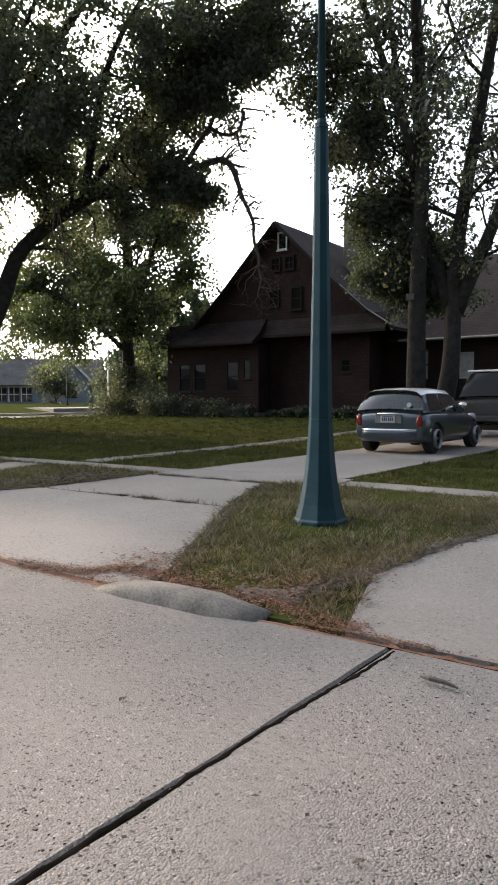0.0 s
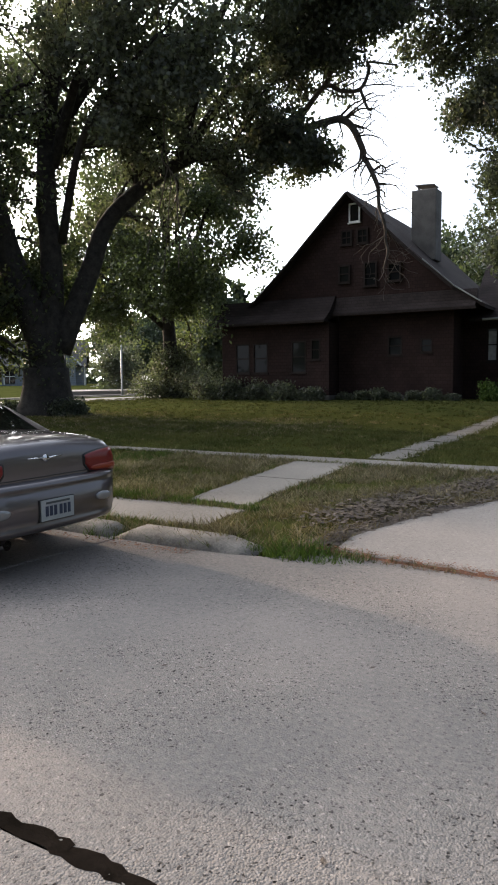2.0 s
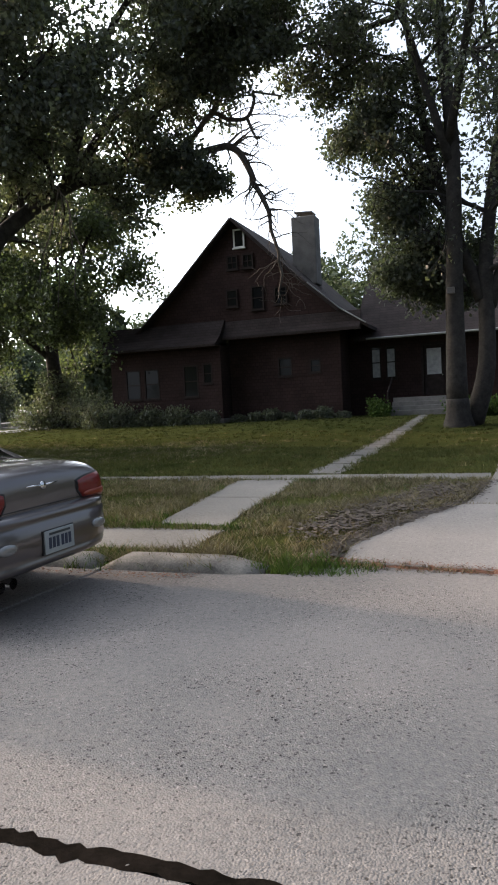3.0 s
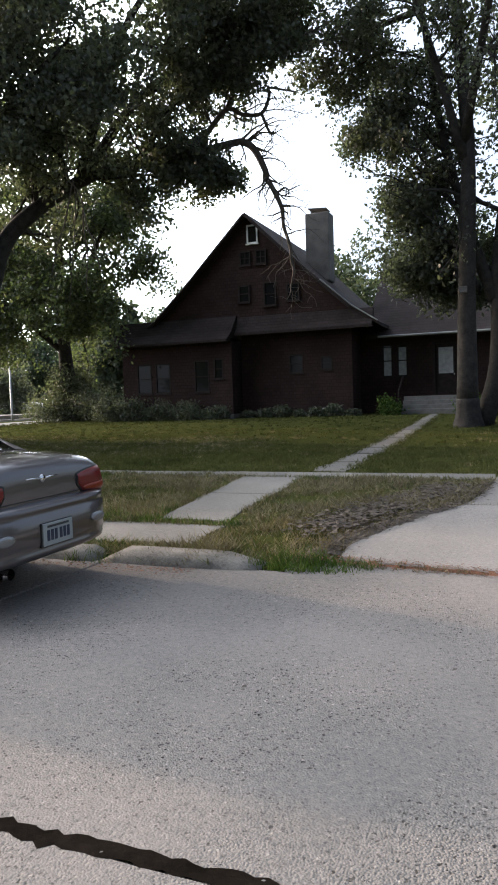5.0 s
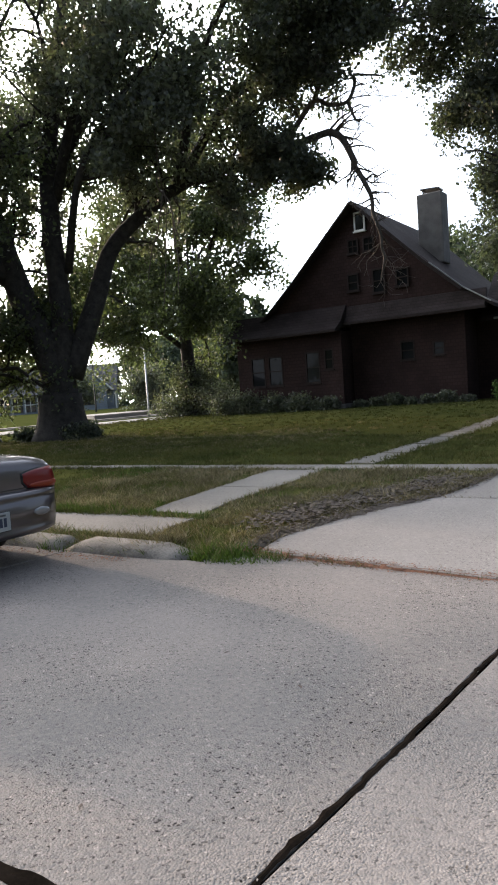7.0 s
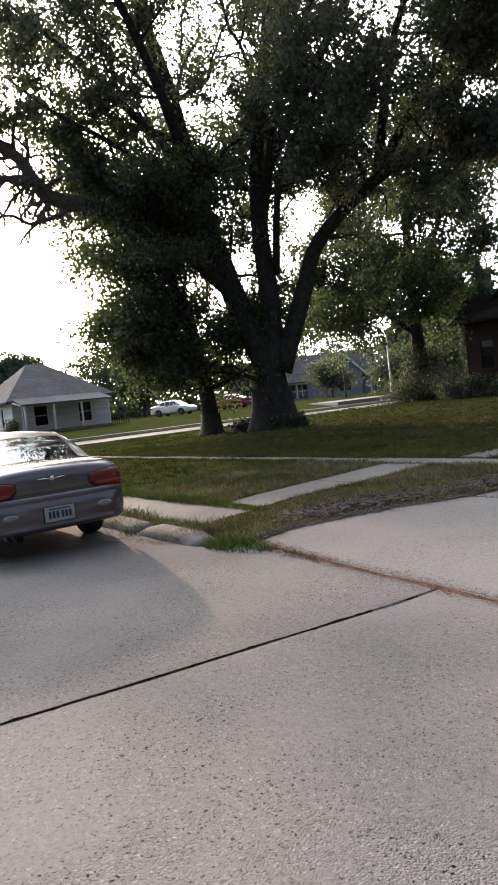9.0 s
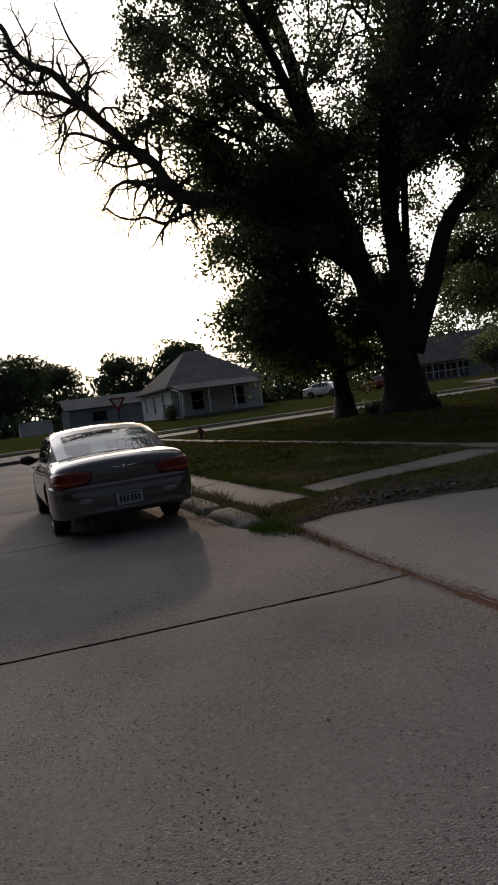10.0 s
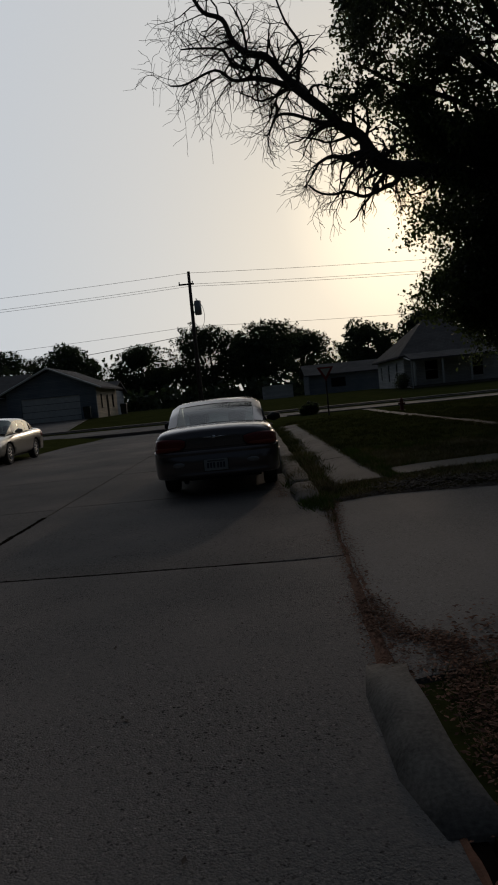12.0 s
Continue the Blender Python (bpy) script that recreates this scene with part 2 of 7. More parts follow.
BLACK = mat("black_plastic", (0.012, 0.012, 0.012), (0.025, 0.025, 0.025), 12, 0.6)
CARGLASS = glass("car_glass", (0.012, 0.016, 0.016))


def clear_glass(name, tint):
    """Thin tinted glass that one looks through, with a sheen that grows at a slant."""
    m = bpy.data.materials.new(name)
    m.use_nodes = True
    N, L = m.node_tree.nodes, m.node_tree.links.new
    tr, gl, fr, mx = N.new("ShaderNodeBsdfTransparent"), N.new("ShaderNodeBsdfGlossy"), N.new("ShaderNodeFresnel"), N.new("ShaderNodeMixShader")
    tr.inputs["Color"].default_value = (*tint, 1)
    gl.inputs["Roughness"].default_value = 0.02
    fr.inputs["IOR"].default_value = 1.9
    L(fr.outputs[0], mx.inputs[0]), L(tr.outputs[0], mx.inputs[1]), L(gl.outputs[0], mx.inputs[2]), L(mx.outputs[0], N["Material Output"].inputs["Surface"])
    return m


SCREEN = clear_glass("car_screen_glass", (0.33, 0.44, 0.43))
TAIL = glass("red_tail_lens", (0.17, 0.008, 0.006), 0.3)
AMBER = glass("amber_lens", (0.26, 0.032, 0.008), 0.3)
for lens_mat in (TAIL, AMBER):
    lens_mat.node_tree.nodes["Principled BSDF"].inputs["Coat Weight"].default_value = 0.25
    lens_mat.node_tree.nodes["Principled BSDF"].inputs["Specular IOR Level"].default_value = 0.35
CLEAR = glass("clear_lens", (0.2, 0.2, 0.2), 0.12)
TAUPE = mat("taupe_metallic_paint", (0.105, 0.091, 0.096), (0.128, 0.112, 0.116), 0.8, 0.3, 0, 220, metal=0.65, coat=1.0)
MINIBLUE = mat("blue_grey_metallic_paint", (0.05, 0.066, 0.082), (0.06, 0.08, 0.096), 0.8, 0.32, 0, 220, metal=0.6, coat=1.0)
GOLD = mat("pale_gold_paint", (0.42, 0.38, 0.32), (0.46, 0.42, 0.36), 0.8, 0.3, 0, 220, metal=0.6, coat=1.0)
WHITEPAINT = mat("white_car_paint", (0.7, 0.7, 0.7), (0.78, 0.78, 0.78), 0.8, 0.3, 0, 220, coat=1.0)
PLATE = mat("plate_white", (0.30, 0.33, 0.34), (0.38, 0.40, 0.40), 8, 0.45)
PLATE_INK = mat("plate_ink", (0.02, 0.03, 0.06), (0.03, 0.04, 0.08), 8, 0.5)
REDSIGN = mat("red_sign_face", (0.24, 0.018, 0.016), (0.32, 0.025, 0.02), 3, 0.45)
REDPAINT = mat("hydrant_red_paint", (0.11, 0.024, 0.019), (0.17, 0.036, 0.028), 6, 0.6)
BIN = mat("dark_bin_plastic", (0.015, 0.02, 0.018), (0.03, 0.035, 0.03), 5, 0.6)
STONE = mat("step_stone", (0.11, 0.105, 0.10), (0.19, 0.18, 0.17), 3, 0.9, 0.4, 40)
GUTTER = mat("aged_gutter_paint", (0.20, 0.20, 0.19), (0.30, 0.30, 0.28), 3, 0.6)

# ---- building helpers ----
from mathutils.bvhtree import BVHTree


class Geo:
    """Vertices and faces gathered for one mesh."""

    def __init__(self):
        self.v, self.f, self.weld = [], [], False

    def add(self, verts, faces):
        o = len(self.v)
        self.v += [tuple(p) for p in verts]
        self.f += [tuple(i + o for i in q) for q in faces]
        return self

    def box(self, x0, y0, z0, x1, y1, z1, m=None):
        p = [Vector((x, y, z)) for z in (z0, z1) for x, y in ((x0, y0), (x1, y0), (x1, y1), (x0, y1))]
        if m:
            p = [m @ q for q in p]
        return self.add(p, [(3, 2, 1, 0), (4, 5, 6, 7), (0, 1, 5, 4), (1, 2, 6, 5), (2, 3, 7, 6), (3, 0, 4, 7)])

    def loft(self, rings, caps=True, closed=True):
        n = len(rings[0])
        v = [p for r in rings for p in r]
        f = []
        for i in range(len(rings) - 1):
            for j in range(n if closed else n - 1):
                a, b = i * n + j, i * n + (j + 1) % n
                f.append((a, b, b + n, a + n))
        if caps:
            f += [tuple(range(n - 1, -1, -1)), tuple(range(len(v) - n, len(v)))]
        return self.add(v, f)

    def tube(self, pts, radii, n=8, caps=True):
        pts = [Vector(p) for p in pts]
        ref, rings = Vector((0.31, 0.83, 0.47)), []
        for i, p in enumerate(pts):
            d = (pts[min(i + 1, len(pts) - 1)] - pts[max(i - 1, 0)]).normalized()
            u = (ref - d * ref.dot(d))
            u = u.normalized() if u.length > 1e-4 else d.orthogonal().normalized()
            w = d.cross(u)
            ref = u
            rings.append([p + (u * math.cos(a) + w * math.sin(a)) * radii[i] for a in (2 * math.pi * k / n for k in range(n))])
        return self.loft(rings, caps)

    def prism(self, outline, axis, a, b):
        """Extrude a 2D outline between a and b along axis 0, 1 or 2."""
        def put(p, w):
            q = list(p)
            q.insert(axis, w)
            return q
        return self.loft([[put(p, a) for p in outline], [put(p, b) for p in outline]])


def mesh_of(name, geo, material, smooth=False):
    me = bpy.data.meshes.new(name)
    me.from_pydata(geo.v, [], geo.f)
    for m in (material if isinstance(material, (list, tuple)) else [material]):
        me.materials.append(m)
    bm = bmesh.new()
    bm.from_mesh(me)
    if geo.weld:
        bmesh.ops.remove_doubles(bm, verts=bm.verts, dist=1e-4)
    bmesh.ops.recalc_face_normals(bm, faces=bm.faces)
    bm.to_mesh(me)
    bm.free()
    if smooth:
        me.polygons.foreach_set("use_smooth", [True] * len(me.polygons))
    return me


def part(name, geo, material, parent=None, label="", smooth=False, bevel=0.0):
    ob = new(name, mesh_of(name, geo, material, smooth))
    ob.parent = parent
    if label:
        ob["label"] = label
    if bevel:
        md = ob.modifiers.new("bevel", "BEVEL")
        md.width, md.segments, md.limit_method = bevel, 2, "ANGLE"
    return ob


def thing(name, m, label, category, group="", kind=""):
    ob = new(name)
    ob.empty_display_size = 0.2
    ob.matrix_basis = m
    return tagged(ob, label, category, group, kind)


def step(a, b, x):
    t = min(1, max(0, (x - a) / (b - a)))
    return t * t * (3 - 2 * t)


def piecewise(x, table):
    for (a, u), (b, w) in zip(table, table[1:]):
        if x <= b:
            return u + (w - u) * max(0, x - a) / (b - a)
    return table[-1][1]


KERB_Y, FAR_KERB = 3.3, -6.6
CROSS = (-43.0, -35.0)
LAWN = [(3.45, 0.0), (4.2, 0.075), (5.2, 0.13), (8.0, 0.17), (15.0, 0.27), (22.0, 0.33), (32.0, 0.42), (90.0, 0.5)]
DIP = [(3.45, 0.0), (4.2, 0.075), (5.2, 0.13), (8.0, 0.16), (15.0, 0.13), (22.0, 0.22), (32.0, 0.42), (90.0, 0.5)]
RISE = [(-400.0, 1.6), (-60.0, 0.85), (-44.0, 0.22), (-33.0, 0.2), (-29.0, 1.0)]


def lawn(x, y):
    """The height of the grass."""
    w = step(-14, -9, x)
    z = piecewise(y, LAWN) * (1 - w) + piecewise(y, DIP) * w if y > 0 else piecewise(-y, [(6.7, 0.12), (12, 0.3), (40, 0.7)])
    if x < -29:
        w = step(-29, -33, x)
        z = z * (1 - w) + w * (piecewise(x, RISE[:4]))
    return z


def road_z(y):
    return 0.010 - 0.002 * abs(min(y, 3.3) + 1.65) + 0.05 * max(0.0, y - 3.3)


APRON = [(-8.6, 3.70), (-8.0, 3.63), (-7.1, 3.55), (-5.8, 3.48), (-4.4, 3.42), (-3.4, 3.40)]


def apron_y(x):
    """The joint between the street and the driveway, which runs askew."""
    return piecewise(x, APRON)


def ground_z(x, y):
    on_street = FAR_KERB - 0.1 < y < (3.75 if -8.45 < x < -3.55 else KERB_Y + 0.12) and x > CROSS[0] - 0.1
    on_cross = CROSS[0] - 0.1 < x < CROSS[1] + 0.1
    if on_street or on_cross:
        return -0.12
    return lawn(x, y)


# ---- the ground sheet ----
def lines(fine, coarse):
    return sorted(set([round(v, 3) for v in fine + coarse]))


gx = lines([-34 + 0.8 * i for i in range(62)] + [-8.46, -8.44, -3.56, -3.54, CROSS[0] - 0.1, CROSS[0] - 0.12, CROSS[1] + 0.1, CROSS[1] + 0.12],
           [-2500, -1200, -600, -400, -250, -160, -110, -85, -70, -60, -54, -50, -47, -44, -39, 20, 30, 45, 70, 110, 200, 500, 1200, 2500])
gy = lines([3.45 + 0.65 * i for i in range(46)] + [4.2, 5.2, 8.0, 15.0, 22.0, 32.0, FAR_KERB - 0.1, FAR_KERB - 0.12, KERB_Y + 0.12, KERB_Y + 0.1, 3.74, 3.76, 0, -3],
           [-2500, -1200, -500, -200, -100, -60, -40, -25, -18, -12, -9, 36, 42, 50, 60, 75, 90, 120, 180, 300, 600, 1200, 2500])
geo = Geo()
geo.v = [(x, y, ground_z(x, y)) for y in gy for x in gx]
nx = len(gx)
geo.f = [(j * nx + i, j * nx + i + 1, (j + 1) * nx + i + 1, (j + 1) * nx + i) for j in range(len(gy) - 1) for i in range(nx - 1)]
tagged(part("ground", geo, TURF), "patchy green and dry lawn ground", "ground", kind="structure")


def slab(outline, zf, thick=0.12, inset=0.006):
    """A slab over a 2D outline whose top follows zf, with a small worn arris."""
    g = Geo()
    c = Vector((sum(p[0] for p in outline) / len(outline), sum(p[1] for p in outline) / len(outline)))
    def shrink(p, d):
        q = Vector(p)
        return q + (c - q).normalized() * d
    rings = [[(*p, zf(*p) - thick) for p in outline], [(*p, zf(*p) - 0.012) for p in outline],
             [(*shrink(p, 0.014), zf(*p)) for p in outline]]
    return g.loft(rings)


def slab_on_ground(outline, zf, thick=0.12):
    """A slab whose top bends with the ground, with sides."""
    bm = bmesh.new()
    bm.faces.new([bm.verts.new((*p, 0)) for p in outline])
    lo, hi = min(p[1] for p in outline), max(p[1] for p in outline)
    for y in (4.2, 5.2, 8.0, 15.0, 22.0):
        if lo < y < hi:
            bmesh.ops.bisect_plane(bm, geom=bm.verts[:] + bm.edges[:] + bm.faces[:], plane_co=(0, y, 0), plane_no=(0, 1, 0))
    bmesh.ops.triangulate(bm, faces=bm.faces[:])
    for v in bm.verts:
        v.co.z = zf(v.co.x, v.co.y)
    low = bmesh.ops.extrude_face_region(bm, geom=bm.faces[:])
    for v in low["geom"]:
        if isinstance(v, bmesh.types.BMVert):
            v.co.z -= thick
    g = Geo()
    bm.verts.index_update()
    g.v = [tuple(v.co) for v in bm.verts]
    g.f = [tuple(v.index for v in f.verts) for f in bm.faces]
    bm.free()
    return g


def dense(outline, size=0.5, wobble=0.0, seed=0):
    """The outline with points added along its edges, a little uneven."""
    rng = random.Random(seed)
    out = []
    for a, b in zip(outline, outline[1:] + outline[:1]):
        n = max(1, int(math.dist(a, b) / size))
        for i in range(n):
            t = i / n
            w = wobble if i else 0
            out.append((a[0] + (b[0] - a[0]) * t + rng.uniform(-w, w), a[1] + (b[1] - a[1]) * t + rng.uniform(-w, w)))
    return out


def ribbon(pts, width, zf, lift, seed, size=0.06):
    """A thin uneven strip, such as sealant in a joint or dirt in a gutter."""
    rng = random.Random(seed)
    g, rows, prev = Geo(), [], 0.0
    for (a, b) in zip(pts, pts[1:]):
        n = max(1, int(math.dist(a, b) / size))
        d = Vector((b[0] - a[0], b[1] - a[1])).normalized()
        for i in range(n + 1):
            t = i / n
            prev = prev * 0.8 + rng.uniform(-1, 1) * 0.35
            w = width * (0.38 + 0.4 * prev * prev + 0.35 * rng.random())
            q = Vector((a[0] + (b[0] - a[0]) * t, a[1] + (b[1] - a[1]) * t)) + Vector((-d.y, d.x)) * prev * max(width * 0.3, 0.016)
            s = Vector((-d.y, d.x)) * w
            rows.append([(q + s).to_tuple(), q.to_tuple(), (q - s).to_tuple()])
    ring = [[(r[0][0], r[0][1], zf(*r[0]) + lift * 0.3), (r[1][0], r[1][1], zf(*r[1]) + lift), (r[2][0], r[2][1], zf(*r[2]) + lift * 0.3)] for r in rows]
    return g.loft(ring, caps=False, closed=False)


# ---- trees ----
def spline(pts, n=5):
    P = [Vector(p) for p in pts]
    P = [P[0] * 2 - P[1]] + P + [P[-1] * 2 - P[-2]]
    out = []
    for i in range(1, len(P) - 2):
        a, b, c, d = P[i - 1:i + 3]
        for k in range(n):
            t = k / n
            out.append(0.5 * ((2 * b) + (c - a) * t + (2 * a - 5 * b + 4 * c - d) * t * t + (3 * b - a - 3 * c + d) * t ** 3))
    return out + [P[-2]]


def grow(g, rng, p, d, length, r, depth, tips, lift=0.05, spread=0.8, kids=3, wob=0.2):
    """A branch that bends on its way and parts into smaller ones; the ends are gathered in tips."""
    pts, n = [p.copy()], 4
    for _ in range(n):
        d = (d + Vector([rng.gauss(0, wob) for _ in range(3)]) + Vector((0, 0, lift))).normalized()
        pts.append(pts[-1] + d * length / n)
    g.tube(pts, [max(0.006, r * (1 - 0.5 * i / n)) for i in range(n + 1)], 7 if r > 0.09 else 4, caps=False)
    if depth == 0:
        tips.extend(pts[1:])
        return
    if depth == 1:
        tips.extend(pts[2:])
    for k in range(kids):
        t = 1.0 if k == 0 else rng.uniform(0.35, 0.95)
        q = pts[0].lerp(pts[-1], t) if t == 1 else pts[max(1, int(t * n))]
        side = Vector([rng.gauss(0, 1) for _ in range(3)])
        side = (side - d * side.dot(d)).normalized()
        nd = (d * math.cos(spread * (0.5 if k == 0 else 1)) + side * math.sin(spread * (0.5 if k == 0 else 1))).normalized()
        grow(g, rng, q, nd, length * rng.uniform(0.55, 0.8), r * 0.55, depth - 1, tips, lift, spread, kids, wob)


def limb(g, rng, pts, r0, r1, tips, every=2, length=3.0, depth=2, lift=0.05, start=0.3, sides=10, spread=0.8, kids=3):
    P = spline(pts)
    n = len(P)
    rad = [r0 + (r1 - r0) * (i / (n - 1)) ** 0.8 for i in range(n)]
    g.tube(P, rad, sides, caps=True)
    for i in range(int(n * start), n, every):
        d = (P[min(i + 1, n - 1)] - P[i - 1]).normalized()
        for _ in range(2):
            side = Vector([rng.gauss(0, 1) for _ in range(3)])
            side = (side - d * side.dot(d)).normalized()
            grow(g, rng, P[i], (d * 0.5 + side).normalized(), length * rng.uniform(0.6, 1.1), rad[i] * 0.42, depth, tips, lift, spread, kids)


def leaves(name, tips, count, size, sigma, material, parent, seed, label="", droop=0.3, flat=0.7):
    """Many small pointed leaves round the branch ends."""
    rs = np.random.RandomState(seed)
    T = np.array([tuple(t) for t in tips])
    C = T[rs.randint(0, len(T), count)] + np.clip(rs.normal(0, 1, (count, 3)), -1.5, 1.5) * np.array([sigma, sigma, sigma * flat])
    ax = rs.normal(0, 1, (count, 3))
    ax[:, 2] -= droop * 1.5
    ax /= np.linalg.norm(ax, axis=1)[:, None]
    nr = np.cross(ax, rs.normal(0, 1, (count, 3)))
    nr /= np.linalg.norm(nr, axis=1)[:, None]
    sd = np.cross(nr, ax)
    s = (size * rs.uniform(0.6, 1.25, count))[:, None]
    V = np.empty((count, 5, 3))
    V[:, 0], V[:, 3] = C - ax * s * 0.5, C + ax * s * 0.55
    V[:, 1], V[:, 4] = C + sd * s * 0.36 + nr * s * 0.10, C - sd * s * 0.36 + nr * s * 0.10
    V[:, 2] = C + ax * s * 0.12
    F = np.array([[0, 4, 3], [0, 3, 1]])
    idx = (np.arange(count)[:, None, None] * 4 + np.array([[0, 1, 2], [0, 2, 3]])[None]).reshape(-1)
    W = V[:, [0, 4, 3, 1]].reshape(-1, 3)
    me = bpy.data.meshes.new(name)
    me.vertices.add(len(W))
    me.vertices.foreach_set("co", W.ravel())
    me.loops.add(len(idx))
    me.loops.foreach_set("vertex_index", idx)
    me.polygons.add(count * 2)
    me.polygons.foreach_set("loop_start", np.arange(count * 2) * 3)
    me.materials.append(material)
    me.update()
    me.validate()
    ob = new(name, me)
    ob.parent = parent
    if label:
        ob["label"] = label
    return ob


def tree_at(name, base, label, category="tree", group=""):
    return thing(name, Matrix.Identity(4), label, category, group)


def root_flare(g, x, y, z, r, h=0.9, seed=0, n=16):
    """The trunk's foot with root swellings."""
    rng = random.Random(seed)
    ph = [rng.uniform(0, 6.28) for _ in range(3)]
    rings = []
    for k in range(6):
        t = k / 5
        R = r * (1 + 0.55 * (1 - t) ** 2.5)
        rings.append([(x + math.cos(a) * R * (1 + 0.12 * (1 - t) * math.sin(5 * a + ph[0])),
                       y + math.sin(a) * R * (1 + 0.12 * (1 - t) * math.sin(4 * a + ph[1])), z - 0.15 + (h + 0.15) * t)
                      for a in (2 * math.pi * i / n for i in range(n))])
    g.loft(rings)


def round_tree(name, x, y, height, radius, label, seed, count=14000, size=0.3, trunk=0.25, low=0.25, material=None, group="", sigma=None, billows=0):
    """A broad street or background tree."""
    rng = random.Random(seed)
    z = lawn(x, y)
    t = tree_at(name, (x, y, z), label, "tree", group)
    g, tips = Geo(), []
    root_flare(g, x, y, z, trunk, 0.6, seed, 10)
    top = Vector((x + rng.uniform(-.4, .4), y + rng.uniform(-.4, .4), z + height * 0.62))
    limb(g, rng, [(x, y, z + 0.3), (x + rng.uniform(-.2, .2), y + rng.uniform(-.2, .2), z + height * 0.3), top], trunk, trunk * 0.4, tips,
         every=3 if billows else 1, length=radius * (0.4 if billows else 0.62), depth=1 if billows else 2, lift=0.10, start=low, sides=8)
    part("trunk", g, BARK, t, smooth=True)
    if billows:
        # full rounded crowns made of overlapping billows
        tips = []
        for _ in range(billows):
            a, e, q = rng.uniform(0, 6.28), rng.uniform(-1.4, 1.5), rng.uniform(0.45, 0.78)
            c = Vector((x + math.cos(a) * math.cos(e) * radius * q, y + math.sin(a) * math.cos(e) * radius * q, z + height * (0.54 + 0.42 * q * math.sin(e))))
            b = radius * rng.uniform(0.24, 0.40)
            for _ in range(70):
                d = Vector([rng.gauss(0, 1) for _ in range(3)]).normalized() * b * rng.uniform(0.3, 1) ** 0.5
                tips.append(c + Vector((d.x, d.y, d.z * 0.8)))
    leaves("crown", tips, count, size, sigma or radius * 0.14, material or LEAF_FAR, t, seed)
    return t

# ---- vehicles ----
def ring_body(x, w, zb, zt, crown=0.03):
    h = zt - zb
    half = [(0.0, zb), (w * 0.78, zb), (w * 0.95, zb + h * 0.10), (w * 0.995, zb + h * 0.30), (w, zb + h * 0.52), (w * 0.985, zb + h * 0.74),
            (w * 0.94, zb + h * 0.90), (w * 0.84, zb + h * 0.985), (w * 0.45, zt + crown * 0.8), (0.0, zt + crown)]
    return [(x, y, z) for y, z in half] + [(x, -y, z) for y, z in half[-2:0:-1]]


def baked(ob):
    """Replace ob's mesh by what its modifiers make of it."""
    dg = bpy.context.evaluated_depsgraph_get()
    me = bpy.data.meshes.new_from_object(ob.evaluated_get(dg))
    ob.modifiers.clear()
    ob.data = me
    me.polygons.foreach_set("use_smooth", [True] * len(me.polygons))


def wheel(parent, x, y, r, width=0.2):
    side = 1 if y > 0 else -1
    prof = [(0.62, 0.5), (0.92, 0.5), (0.985, 0.42), (1.0, 0.25), (1.0, -0.25), (0.985, -0.42), (0.92, -0.5), (0.62, -0.5)]
    g = Geo()
    n = 28
    rings = [[(x + math.cos(a) * r * q, y + o * width, r + math.sin(a) * r * q) for q, o in prof] for a in (2 * math.pi * k / n for k in range(n))]
    g.loft(rings + [rings[0]], caps=False)
    ty = part("wheel", g, RUBBER, parent, "black rubber tyre on an alloy rim", True)
    g = Geo()
    yo = y + side * width * 0.36
    for k in range(7):
        a = 2 * math.pi * k / 7
        c, s = math.cos(a), math.sin(a)
        m = Matrix.Translation((x, yo, r)) @ Matrix.Rotation(-a, 4, "Y")
        g.box(0.05 * r, -0.02, -0.075 * r, 0.62 * r, 0.02, 0.075 * r, m)
    g.loft([[(x + math.cos(a) * r * q, yo + o, r + math.sin(a) * r * q) for q, o in ((0.6, 0.03), (0.66, 0.03), (0.66, -0.1), (0.6, -0.1))]
            for a in (2 * math.pi * k / 24 for k in range(25))], caps=False)
    g.tube([(x, yo - 0.05, r), (x, yo + 0.03 * side, r)], [0.15 * r, 0.13 * r], 12)
    part("rim", g, RIM, ty, "silver spoked alloy rim", True)
    g = Geo()
    g.tube([(x, yo - side * 0.09, r), (x, yo - side * 0.07, r)], [0.63 * r] * 2, 20)
    part("brake_disc", g, BLACK, ty)


